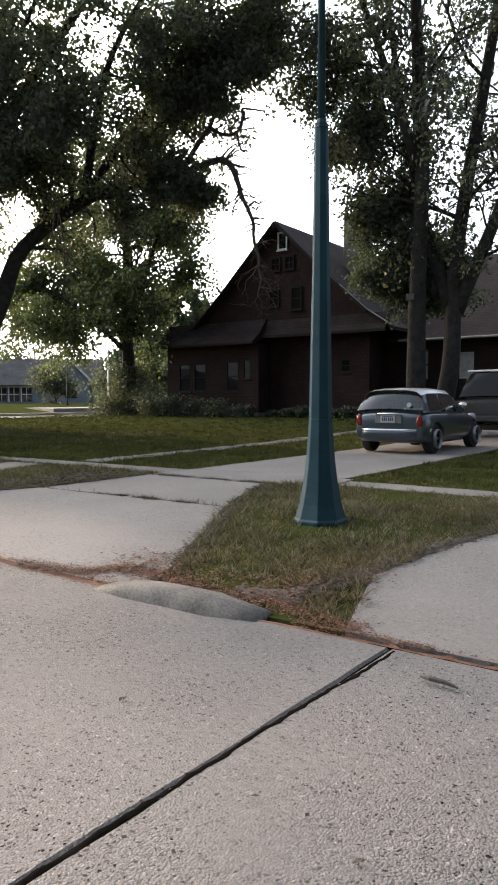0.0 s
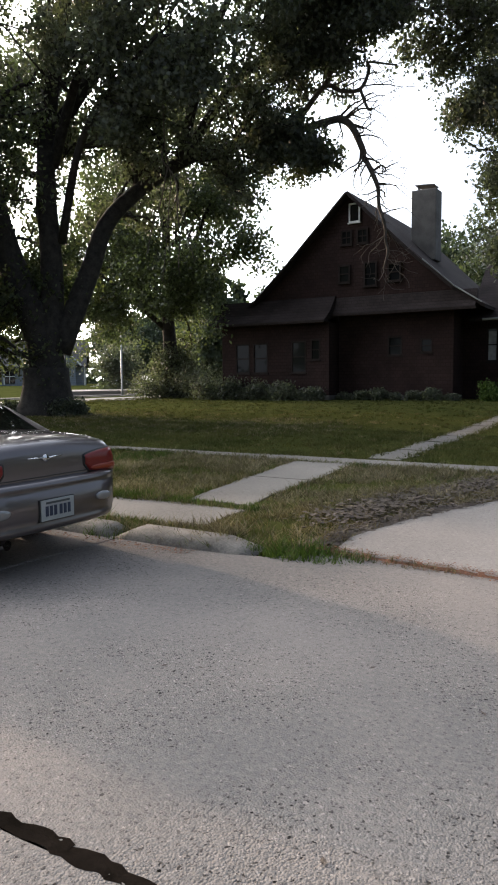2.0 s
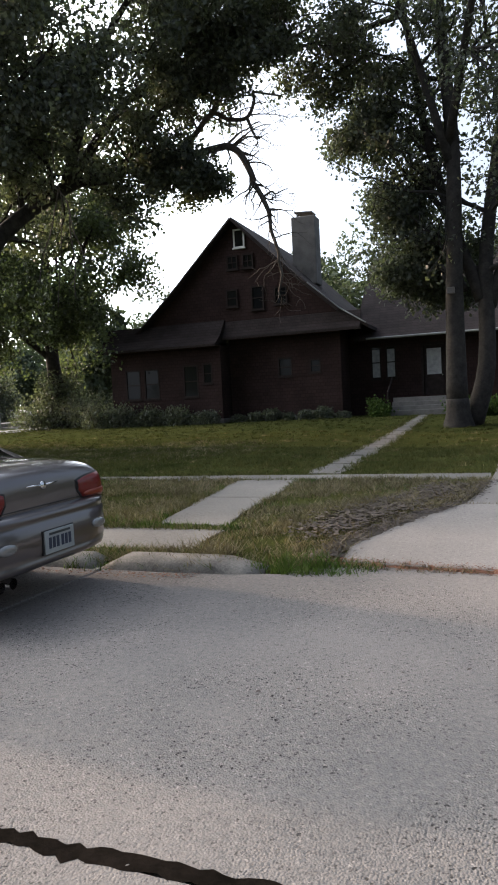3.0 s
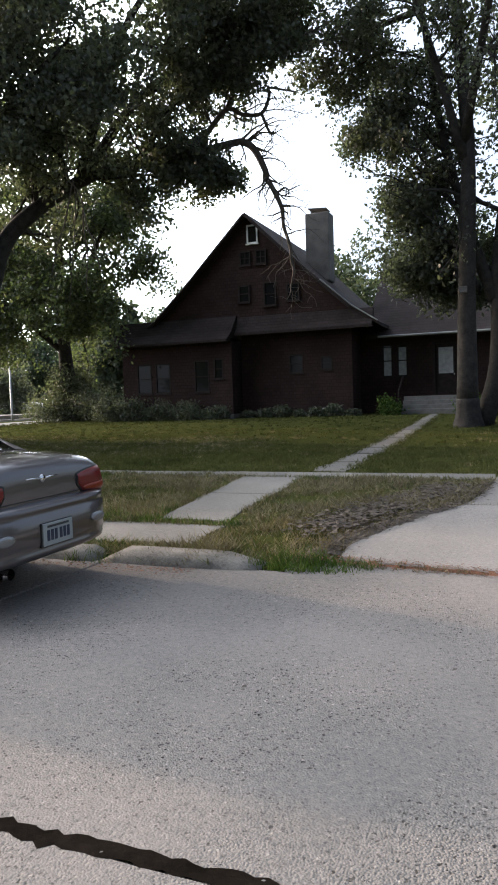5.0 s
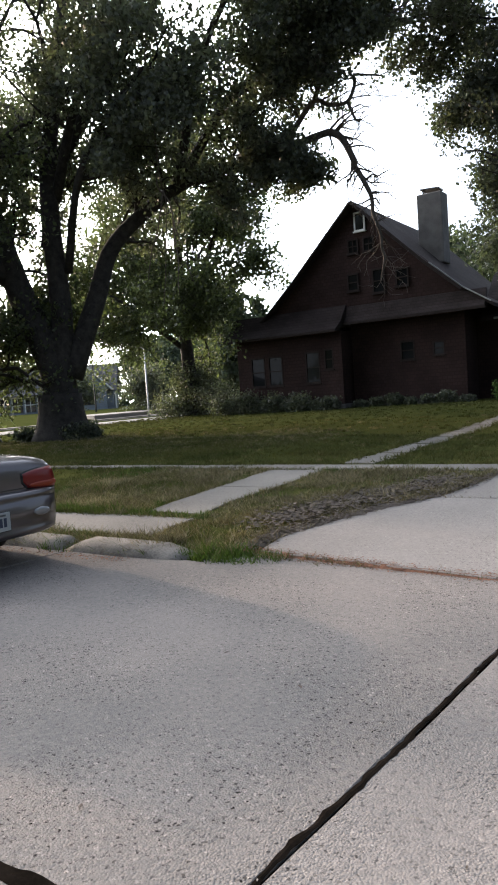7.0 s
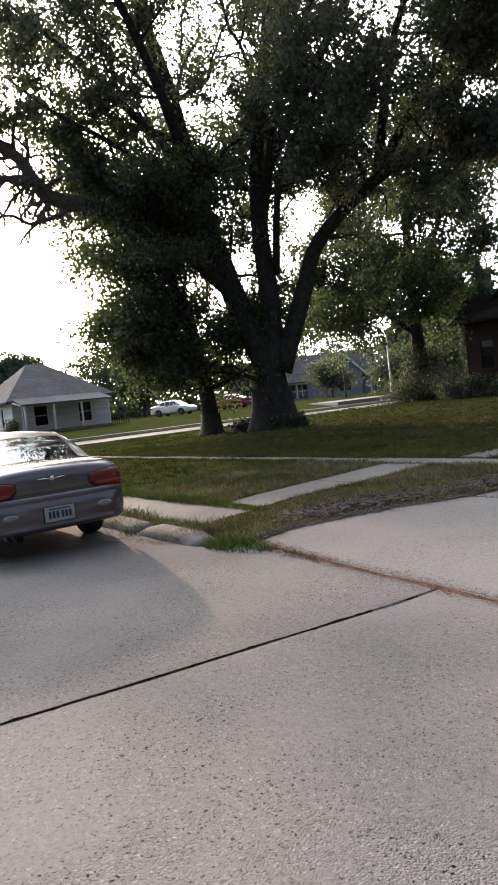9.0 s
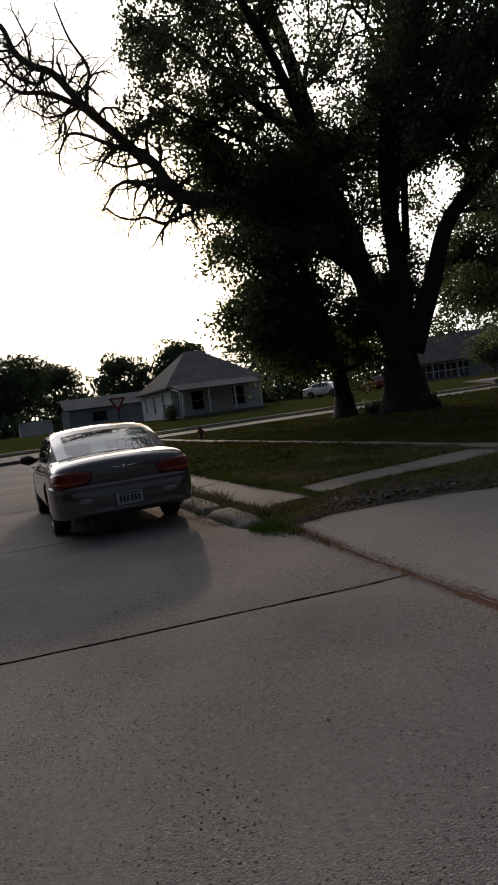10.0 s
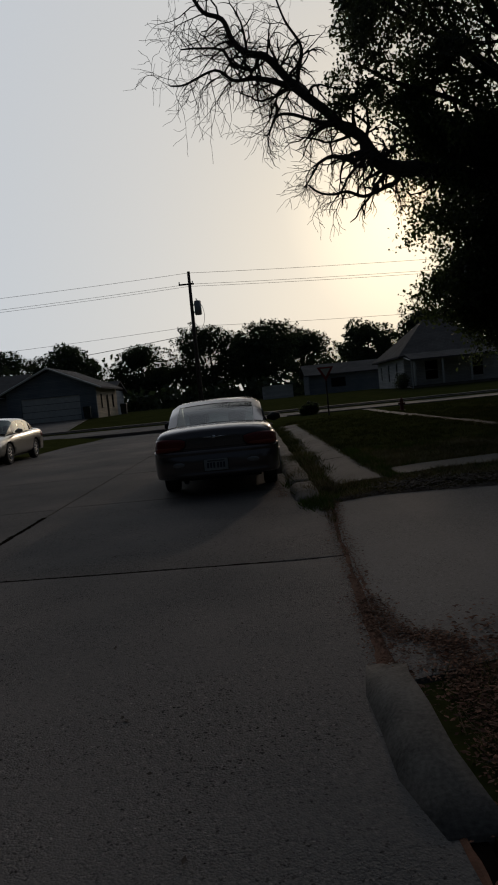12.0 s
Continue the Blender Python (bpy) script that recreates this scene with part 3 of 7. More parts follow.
def greenhouse(parent, paint, roof_paint, st, pillars):
    """st: (x, base half width, base z, roof z) from the rear foot of the glass to the front one; pillars: where posts stand."""
    def ring(x, w, zb, zr, out=0.0):
        h = zr - zb
        wt = w - 0.30 * h
        half = [(w + out, zb), (w - 0.10 * h + out, zb + h * 0.4), (wt + 0.02 + out, zb + h * 0.82), (wt - 0.07, zb + h * 0.965 + out), (wt * 0.55, zr + out + 0.012), (0, zr + 0.025 + out)]
        return [(x, y, z) for y, z in half] + [(x, -y, z) for y, z in half[-2::-1]]
    rings = [ring(*s) for s in st]
    g = Geo().loft(rings, caps=False, closed=False)
    n = len(rings[0])
    last = len(st) - 2
    # the openings of the front and rear glass
    g.f = [f for q, f in enumerate(g.f) if not (q // (n - 1) in (0, 1, last - 1, last) and 2 <= q % (n - 1) <= n - 4)]
    part("cabin", g, roof_paint, parent, smooth=True)
    zi, wi = min(s[2] for s in st) + 0.075, min(s[1] for s in st) - 0.06
    part("interior", Geo().box(st[0][0] + 0.12, -wi, zi - 0.2, st[-1][0] - 0.2, wi, zi), BLACK, parent, bevel=0.02)
    for x in (st[0][0] + (st[-1][0] - st[0][0]) * 0.22, st[0][0] + (st[-1][0] - st[0][0]) * 0.52):
        for y in (-wi * 0.5, wi * 0.5):
            part("headrest", Geo().box(x - 0.05, y - 0.13, zi + 0.04, x + 0.05, y + 0.13, zi + 0.2), BLACK, parent, bevel=0.04)
    # side glass strips between the posts
    for sgn in (0, 1):
        for a, b in pillars:
            g = Geo()
            rows = []
            for k in range(7):
                x = a + (b - a) * k / 6
                i = next(i for i in range(len(st) - 1) if st[i][0] <= x <= st[i + 1][0] + 1e-6)
                t = (x - st[i][0]) / (st[i + 1][0] - st[i][0])
                s = [st[i][q] + (st[i + 1][q] - st[i][q]) * t for q in range(4)]
                R = ring(*s, out=0.006)
                R = R if sgn == 0 else R[::-1]
                lo, mid, hi = Vector(R[0]), Vector(R[1]), Vector(R[2])
                rows.append([lo.lerp(mid, 0.12), mid, hi.lerp(mid, 0.06)])
            g.loft(rows, caps=False, closed=False)
            part("side_window", g, CARGLASS, parent, "dark side window", True)
    return ring


def screen(name, parent, ring, st, i0, i1, label, margin=0.01, material=None, paint=None):
    """The front or rear glass, between stations i0 and i1; with a paint, posts and a roof edge frame it."""
    def row(t, out):
        f = i0 + (i1 - i0) * t
        i = min(int(f), len(st) - 2)
        s = [st[i][q] + (st[i + 1][q] - st[i][q]) * (f - i) for q in range(4)]
        R = ring(*s, out=out)
        return [Vector(R[j]) for j in range(2, len(R) - 2)]
    top = 0.80 if paint else 1 - margin
    rows = []
    for k in range(6):
        R = row(margin + (top - margin) * k / 5, 0.008)
        if paint:
            R = [R[1].lerp(R[2], 0.10)] + R[2:-2] + [R[-2].lerp(R[-3], 0.10)]
        rows.append(R)
    ob = part(name, Geo().loft(rows, caps=False, closed=False), material or SCREEN, parent, label, True)
    ob.visible_shadow = False
    if paint:
        for end in (1, -1):
            strip = []
            for k in range(9):
                R = row(k / 8, 0.014)[::end]
                strip.append([R[0], R[1], R[1].lerp(R[2], 0.13)])
            part("roof_post", Geo().loft(strip, caps=False, closed=False), paint, parent, smooth=True)
        part("roof_edge", Geo().loft([row(0.79 + 0.22 * k / 4, 0.015) for k in range(5)], caps=False, closed=False), paint, parent, smooth=True)
    return ob


def car_body(t, stations, paint, wheels, r):
    g = Geo().loft([ring_body(*s) for s in stations])
    ob = part("body", g, [paint, BLACK], t, smooth=True)
    ob.parent = None
    md = ob.modifiers.new("s", "SUBSURF")
    md.levels = md.render_levels = 2
    cut = Geo()
    for x in wheels:
        cut.tube([(x, -1.2, r), (x, 1.2, r)], [r * 1.16] * 2, 32)
    cob = new("cutter", mesh_of("cutter", cut, [paint, BLACK]))
    cob.data.polygons.foreach_set("material_index", [1] * len(cob.data.polygons))
    bo = ob.modifiers.new("b", "BOOLEAN")
    bo.operation, bo.object, bo.solver = "DIFFERENCE", cob, "EXACT"
    baked(ob)
    bpy.data.objects.remove(cob)
    ob.parent = t
    g = Geo().box(0.55, -0.6, 0.19, stations[-1][0] * 0.9, 0.6, 0.34)
    part("underbody", g, BLACK, t)
    return ob


def skin_of(ob):
    """A function that finds the body's skin from a direction round a centre near its rear, at a height."""
    me = ob.data
    tree = BVHTree.FromPolygons([v.co.copy() for v in me.vertices], [tuple(p.vertices) for p in me.polygons])
    def skin(th, z, out=0.006, cx=0.9):
        d = Vector((math.cos(th), -math.sin(th), 0))
        hit = tree.ray_cast(Vector((cx, 0, z)) - d * 2.5, d)
        if hit[0] is None:
            return Vector((cx, 0, z)) - d * 0.8
        n = hit[1] if hit[1].dot(d) < 0 else -hit[1]
        return hit[0] + n * out
    return skin


def skin_patch(name, parent, skin, th0, th1, zlo, zhi, material, label, out, n=14, cx=0.9):
    """A lamp or line that lies on the skin between two directions; zlo, zhi give its edges."""
    rows = []
    for i in range(n + 1):
        u = i / n
        th = th0 + (th1 - th0) * u
        a, b = zlo(u), zhi(u)
        rows.append([skin(th, a, -0.004, cx)] + [skin(th, a + (b - a) * k / 5, out if 0 < k < 5 else out * 0.6, cx) for k in range(6)] + [skin(th, b, -0.004, cx)])
    return part(name, Geo().loft(rows, caps=False, closed=False), material, parent, label, True)


def lens(name, parent, pts, material, label, depth=0.05, push=(0, 0, 0)):
    """A small lamp: an outline given on the car's skin, with some depth."""
    P = [Vector(p) for p in pts]
    c = sum(P, Vector()) / len(P)
    pv = Vector(push)
    g = Geo()
    g.loft([[p - pv for p in P], [p + pv * 0.5 for p in P], [c + (p - c) * 0.86 + pv for p in P], [c + (p - c) * 0.4 + pv * 1.15 for p in P]])
    return part(name, g, material, parent, label, True)


def plate(parent, x, y, z, w, h, bars):
    p = part("licence_plate", Geo().box(x - 0.012, y - w / 2, z, x, y + w / 2, z + h), PLATE, parent, "white licence plate with dark bars", bevel=0.003)
    g = Geo()
    for k in range(bars):
        yy = y + w * (-0.38 + 0.76 * (k + 0.5) / bars + (0.02 if k >= bars / 2 else -0.02))
        g.box(x - 0.015, yy - w * 0.042, z + h * 0.22, x - 0.010, yy + w * 0.042, z + h * 0.7)
    part("plate_bars", g, PLATE_INK, p)
    part("plate_band", Geo().box(x - 0.0145, y - w * 0.36, z + h * 0.80, x - 0.010, y + w * 0.36, z + h * 0.9), MINIBLUE, p)


def sedan(m, paint, label, length=5.2, width=1.80, height=1.42, detail=True, group=""):
    """A rounded four-door saloon; it faces +x from the middle of its rear."""
    t = thing("sedan_car", m, label, "car", group)
    k, w = length / 5.2, width / 2
    S = [(0.0, 0.70, 0.50, 0.84), (0.02, 0.79, 0.44, 0.93), (0.10, 0.86, 0.40, 0.995), (0.35, 0.895, 0.34, 1.03), (1.1, 0.90, 0.22, 1.035), (2.0, 0.90, 0.2, 0.99),
         (3.2, 0.90, 0.2, 0.97), (4.1, 0.89, 0.2, 0.90), (4.75, 0.85, 0.22, 0.80), (5.08, 0.74, 0.27, 0.70), (5.2, 0.55, 0.36, 0.6)]
    hs = height / 1.42
    body = car_body(t, [(x * k, a * w / 0.9, zb, zt * hs, 0.03) for x, a, zb, zt in S], paint, (1.12 * k, 4.02 * k), 0.32)
    skin = skin_of(body)
    st = [(0.72 * k, 0.70 * w / 0.9, 1.00 * hs, 1.03 * hs), (1.15 * k, 0.76 * w / 0.9, 0.99 * hs, 1.24 * hs), (1.55 * k, 0.79 * w / 0.9, 0.98 * hs, 1.375 * hs), (2.0 * k, 0.80 * w / 0.9, 0.97 * hs, 1.41 * hs),
          (2.6 * k, 0.80 * w / 0.9, 0.96 * hs, 1.42 * hs), (3.05 * k, 0.80 * w / 0.9, 0.95 * hs, 1.37 * hs), (3.5 * k, 0.78 * w / 0.9, 0.94 * hs, 1.17 * hs), (3.95 * k, 0.74 * w / 0.9, 0.90 * hs, 0.94 * hs)]
    ring = greenhouse(t, paint, paint, st, ((1.32 * k, 1.95 * k), (2.02 * k, 2.6 * k), (2.68 * k, 3.35 * k)))
    screen("rear_window", t, ring, st, 0, 2, "sloping tinted rear window", paint=paint)
    screen("windscreen", t, ring, st, 5, 7, "dark windscreen")
    for y in (w - 0.13, -(w - 0.13)):
        for x in (1.12 * k, 4.02 * k):
            wheel(t, x, y, 0.32)
    # mirrors
    for s in (1, -1):
        g = Geo().tube([(3.2 * k, s * (w - 0.06), 0.98 * hs), (3.22 * k, s * (w + 0.05), 1.0 * hs), (3.22 * k, s * (w + 0.17), 1.01 * hs)], [0.03, 0.085, 0.05], 10)
        part("wing_mirror", g, BLACK if detail else paint, t, "dark wing mirror", True)
    for s in (1, -1):
        # wrap-round tail lamps with a flat foot
        def bell(u, p=0.42):
            return max(0.0, 4 * u * (1 - u)) ** p
        z0, z1 = 0.705 * hs, 0.895 * hs
        lo = lambda u: z0 + (1 - bell(u, 0.25)) * 0.075
        hi = lambda u: z0 + 0.085 + (z1 - z0 - 0.085) * bell(min(1, 0.08 + u * 0.9))
        if detail:
            skin_patch("lamp_surround", t, skin, s * 0.405, s * 1.035, lambda u: lo(u) - 0.008, lambda u: hi(u) + 0.010, BLACK, "dark seal round the tail lamp", 0.007)
        tl = skin_patch("tail_lamp", t, skin, s * 0.42, s * 1.02, lo, hi, TAIL, "large oval red tail lamp", 0.012)
        if detail:
            skin_patch("amber_strip", tl, skin, s * 0.47, s * 0.80, lambda u: z0 + 0.012 + (1 - bell(u, 0.3)) * 0.03, lambda u: z0 + 0.062 - (1 - bell(u, 0.3)) * 0.025, AMBER, "amber strip at the foot", 0.017)
        P = [(4.93 + 0.0 * k, s * (0.62 + 0.13 * math.cos(2 * math.pi * a / 12)) * w / 0.9, 0.62 + 0.06 * math.sin(2 * math.pi * a / 12)) for a in range(12)]
        lens("headlamp", t, [(x * k + 0.06, y, z) for x, y, z in P], CLEAR, "clear headlamp", push=(0.05, s * 0.03, 0))
    # bumper: a deep moulded band that wraps round the corners
    prof = [(0.05, 0.672), (-0.03, 0.665), (-0.075, 0.645), (-0.085, 0.615), (-0.074, 0.604), (-0.092, 0.585), (-0.098, 0.48), (-0.095, 0.40), (-0.078, 0.345), (-0.086, 0.338), (-0.07, 0.305), (-0.02, 0.28), (0.2, 0.275)]
    rows = []
    for q in range(-16, 17):
        u = math.sin(q / 16 * math.pi / 2)
        back = 0.62 * (1 - (1 - min(1, abs(u)) ** 4.2) ** (1 / 4.2))
        rows.append([(dx * (1 - 0.75 * abs(u) ** 8) + back, u * (w + 0.022 - (0.03 * (i / 12) ** 2)), z * (0.94 + 0.06 * hs)) for i, (dx, z) in enumerate(prof)])
    g = Geo().loft(rows, caps=False, closed=False)
    bp = part("rear_bumper", g, paint, t, "body-coloured moulded rear bumper", True)
    if detail:
        part("plate_frame", Geo().box(-0.104, -0.172, 0.368, -0.085, 0.172, 0.532), BLACK, bp, bevel=0.004)
        plate(bp, -0.1, 0.0, 0.374, 0.32, 0.152, 6)
        for s in (1, -1):
            P = [(-0.092, s * (0.50 + 0.085 * math.cos(2 * math.pi * a / 14)), 0.475 + 0.036 * math.sin(2 * math.pi * a / 14)) for a in range(14)]
            lens("reversing_lamp", bp, P, CLEAR, "small oval clear lamp", push=(-0.014, 0, 0))
        for y in (0.42, 0.53):
            part("exhaust_tip", Geo().tube([(0.3, y, 0.262), (-0.05, y, 0.25)], [0.036, 0.036], 14, caps=False), CHROME, t, "chrome exhaust tip", True)
        bz = 0.875 * hs
        c = skin(0, bz, 0.0)
        g = Geo().tube([c + Vector((0.01, 0, 0)), c + Vector((-0.012, 0, 0.002))], [0.03, 0.026], 16)
        for sg in (1, -1):
            g.tube([skin(sg * f, bz + dz, 0.005) for f, dz in ((0.03, 0.0), (0.10, 0.006), (0.19, 0.008))], [0.009, 0.008, 0.002], 6)
        part("trunk_badge", g, CHROME, t, "small chrome winged ornament", True)
        skin_patch("trunk_gap", t, skin, -0.44, 0.44, lambda u: 0.728 * hs, lambda u: 0.736 * hs, BLACK, "", 0.003)
        for s in (1, -1):
            for x0 in (2.28, 3.05):
                part("door_handle", Geo().box(x0 * k, s * (w + 0.0) - 0.012, 0.80, x0 * k + 0.2, s * w + 0.014, 0.825), BLACK, t, "dark door handle", bevel=0.006)
    return t


def hatch(m, paint, roof, label, length=3.63, width=1.69, height=1.41, group=""):
    """A small round-edged hatchback with a pale roof; it faces +x from the middle of its rear."""
    t = thing("small_car", m, label, "car", group)
    w, k = width / 2, length / 3.63
    S = [(0.0, 0.72, 0.34, 0.78), (0.03, 0.80, 0.27, 0.86), (0.14, 0.835, 0.22, 0.92), (0.5, 0.845, 0.2, 0.935), (1.2, 0.845, 0.19, 0.93), (2.2, 0.84, 0.19, 0.90),
         (2.8, 0.83, 0.2, 0.86), (3.3, 0.80, 0.22, 0.78), (3.55, 0.70, 0.26, 0.68), (3.63, 0.52, 0.36, 0.58)]
    hs = height / 1.41
    car_body(t, [(x * k, a * width / 1.69, zb, zt * hs, 0.02) for x, a, zb, zt in S], paint, (0.62 * k, 3.08 * k), 0.30)
    q = width / 1.69
    st = [(0.05, 0.76 * q, 0.90 * hs, 0.94 * hs), (0.16 * k, 0.775 * q, 0.90 * hs, 1.18 * hs), (0.27 * k, 0.78 * q, 0.90 * hs, 1.36 * hs), (0.45 * k, 0.79 * q, 0.90 * hs, 1.395 * hs), (1.2 * k, 0.79 * q, 0.89 * hs, 1.41 * hs),
          (1.75 * k, 0.78 * q, 0.88 * hs, 1.385 * hs), (2.1 * k, 0.77 * q, 0.87 * hs, 1.2 * hs), (2.5 * k, 0.74 * q, 0.86 * hs, 0.9 * hs)]
    ring = greenhouse(t, paint, paint, st, ((0.36 * k, 0.98 * k), (1.04 * k, 1.9 * k)))
    screen("rear_window", t, ring, st, 0, 2, "dark rear window")
    screen("windscreen", t, ring, st, 5, 7, "dark windscreen")
    # the pale roof panel
    rows = []
    for x, ww, zb, zr in st[2:6]:
        R = ring(x, ww, zb, zr, 0.012)
        rows.append(R[2:-2])
    rows = [[(rows[0][j][0] - 0.10, rows[0][j][1] * 0.98, rows[0][j][2] - 0.012) for j in range(len(rows[0]))]] + rows
    part("roof", Geo().loft(rows, caps=False, closed=False), roof, t, "white painted roof panel", True)
    for y in (w - 0.12, -(w - 0.12)):
        for x in (0.62 * k, 3.08 * k):
            wheel(t, x, y, 0.30, 0.19)
    for s in (1, -1):
        g = Geo().tube([(1.95 * k, s * (w - 0.08), 0.94), (1.97 * k, s * (w + 0.05), 0.97), (1.97 * k, s * (w + 0.15), 0.97)], [0.03, 0.08, 0.05], 10)
        part("wing_mirror", g, CHROME, t, "chrome wing mirror", True)
        P = [(0.02 + 0.10 * max(0, yy - 0.66), s * yy * q, zz * hs) for yy, zz in ((0.64, 0.60), (0.74, 0.60), (0.77, 0.70), (0.745, 0.83), (0.70, 0.86), (0.655, 0.83), (0.625, 0.70))]
        lens("tail_lamp", t, P, TAIL, "upright red tail lamp in a bright rim", push=(-0.025, s * 0.01, 0))
        P = [(3.46 * k, s * (0.55 + 0.11 * math.cos(2 * math.pi * a / 12)), 0.68 + 0.10 * math.sin(2 * math.pi * a / 12)) for a in range(12)]
        lens("headlamp", t, P, CLEAR, "round clear headlamp", push=(0.05, 0, 0.02))
    prof = [(0.0, 0.52), (-0.05, 0.50), (-0.065, 0.42), (-0.05, 0.33), (0.0, 0.25), (0.06, 0.24)]
    rows = []
    for j in range(-10, 11):
        u = j / 10
        back = 0.34 * max(0, abs(u) - 0.55) ** 1.9 / 0.45 ** 1.9
        rows.append([(dx + back, u * (w + 0.012), z) for dx, z in prof])
    bp = part("rear_bumper", Geo().loft(rows, caps=False, closed=False), paint, t, "body-coloured rear bumper", True)
    rows = [[(r[1][0] - 0.004, r[1][1], 0.505), (r[1][0] - 0.016, r[1][1], 0.485), (r[1][0] - 0.010, r[1][1], 0.465)] for r in rows]
    part("bumper_strip", Geo().loft(rows, caps=False, closed=False), CHROME, bp, "bright bumper strip", True)
    part("handle_bar", Geo().tube([(-0.03, -0.28, 0.80), (-0.055, -0.2, 0.815), (-0.055, 0.2, 0.815), (-0.03, 0.28, 0.80)], [0.014, 0.02, 0.02, 0.014], 8), CHROME, t, "chrome bar over the plate", True)
    part("plate_recess", Geo().box(-0.026, -0.29, 0.62, 0.05, 0.29, 0.80), CLEAR, t, bevel=0.01)
    plate(t, -0.03, 0, 0.635, 0.32, 0.15, 6)
    part("window_sticker", Geo().tube([(0.045, -0.43, 0.99), (0.035, -0.43, 0.992)], [0.05, 0.05], 16), PLATE, t, "round white sticker")
    return t


def pickup(m, paint, label):
    """A dark boxy off-roader with a pale roof rim."""
    t = thing("off_road_car", m, label, "car")
    S = [(0.0, 0.74, 0.5, 0.95), (0.05, 0.84, 0.45, 1.05), (0.3, 0.86, 0.42, 1.08), (2.2, 0.86, 0.42, 1.08), (3.2, 0.84, 0.42, 1.05), (3.9, 0.80, 0.45, 1.0), (4.05, 0.7, 0.5, 0.9)]
    car_body(t, [(x, a, zb, zt, 0.02) for x, a, zb, zt in S], paint, (0.75, 3.2), 0.37)
    st = [(0.04, 0.80, 1.05, 1.10), (0.09, 0.80, 1.05, 1.55), (0.16, 0.80, 1.05, 1.77), (0.6, 0.81, 1.05, 1.80), (1.8, 0.81, 1.05, 1.79), (2.2, 0.80, 1.05, 1.7), (2.4, 0.79, 1.05, 1.4), (2.6, 0.78, 1.04, 1.1)]
    ring = greenhouse(t, paint, paint, st, ((0.25, 1.1), (1.2, 2.1)))
    screen("rear_window", t, ring, st, 0, 2, "dark rear window", material=PANE)
    screen("windscreen", t, ring, st, 5, 7, "dark windscreen", material=PANE)
    part("roof_rim", Geo().box(0.1, -0.6, 1.79, 1.95, 0.6, 1.845), WHITEPAINT, t, "white roof panel", bevel=0.02)
    for y in (0.72, -0.72):
        for x in (0.75, 3.2):
            wheel(t, x, y, 0.37, 0.24)
    for s in (1, -1):
        lens("tail_lamp", t, [(-0.02, s * 0.62, 0.75), (-0.02, s * 0.74, 0.75), (-0.02, s * 0.74, 0.98), (-0.02, s * 0.62, 0.98)], TAIL, "red tail lamp", push=(-0.02, 0, 0))
    part("rear_bumper", Geo().box(-0.12, -0.82, 0.45, 0.06, 0.82, 0.6), BLACK, t, bevel=0.02)
    return t

# ---- street, drives and walks ----
road = thing("road", Matrix.Identity(4), "worn pale concrete street of jointed slabs", "road", kind="structure")
part("joint_bed", Geo().box(CROSS[0], FAR_KERB, -0.2, 20, KERB_Y + 0.1, -0.012).box(-8.5, KERB_Y + 0.1, -0.2, -3.5, 3.74, -0.012), SEAL, road)
JOINTS = [19.7 - 4.28 * i for i in range(14)]


def skew(x, y):
    return 0 if y < 0.0 else (-0.27 if abs(x + 5.98) < 0.1 else -0.14)


for ya, yb in ((FAR_KERB, -3.3), (-3.3, 0.04), (0.04, KERB_Y + 0.04)):
    for xa, xb in zip(JOINTS[1:], JOINTS):
        ka, kb = skew(xa, ya), skew(xb, ya)
        out = dense([(xa + 0.006 + ka, ya + 0.006), (xb - 0.006 + kb, ya + 0.006), (xb - 0.006, yb - 0.006), (xa + 0.006, yb - 0.006)], 0.25, 0.006, int(xa * 7 + ya * 31))
        if yb > 3 and xa > -11 and xb < -1:
            out = [(x, apron_y(x) - 0.012 if y > 3.2 and -8.5 < x < -3.5 else y) for x, y in out]
        part("concrete_slab", slab(out, lambda x, y: road_z(y)), CONCRETE, road)
part("cross_street", Geo().add([(CROSS[0], -160, 0.16), (CROSS[1], -160, 0.16), (CROSS[1], 160, 0.16), (CROSS[0], 160, 0.16)] +
     [(CROSS[0], -160, 0.0), (CROSS[1], -160, 0.0), (CROSS[1], 160, 0.0), (CROSS[0], 160, 0.0)], [(0, 1, 2, 3), (4, 5, 6, 7), (0, 1, 5, 4), (1, 2, 6, 5), (2, 3, 7, 6), (3, 0, 4, 7)]), CONCRETE, road)
part("street_mouth", slab([(-35.9, FAR_KERB), (-35.86, KERB_Y), (-35.0, KERB_Y), (-34.9, FAR_KERB)], lambda x, y: 0.10), CONCRETE, road)
rz = lambda x, y: road_z(y)
for k, (pts, w) in enumerate(((((-6.245, 0.1), (-6.02, 2.9)), 0.022), (((-6.03, 3.18), (-5.94, 3.34)), 0.05), (((-1.84, 0.1), (-1.72, 2.6), (-1.66, 3.3)), 0.018), (((-9.6, 0.045), (-8.4, 0.05), (-7.6, 0.05), (-3.0, 0.04), (4, 0.04)), 0.055), (((-20.0, 0.04), (-9.6, 0.045)), 0.007),
                              (((-14.68, 0), (-14.54, 3.2)), 0.025), (((-18.96, 0), (-18.82, 3.2)), 0.03), (((-6.0, -0.1), (-6.0, -6)), 0.03))):
    part("joint_sealant", ribbon(pts, w, rz, 0.003, 40 + k, 0.035), SEAL, road, "dark crumbled joint filler")

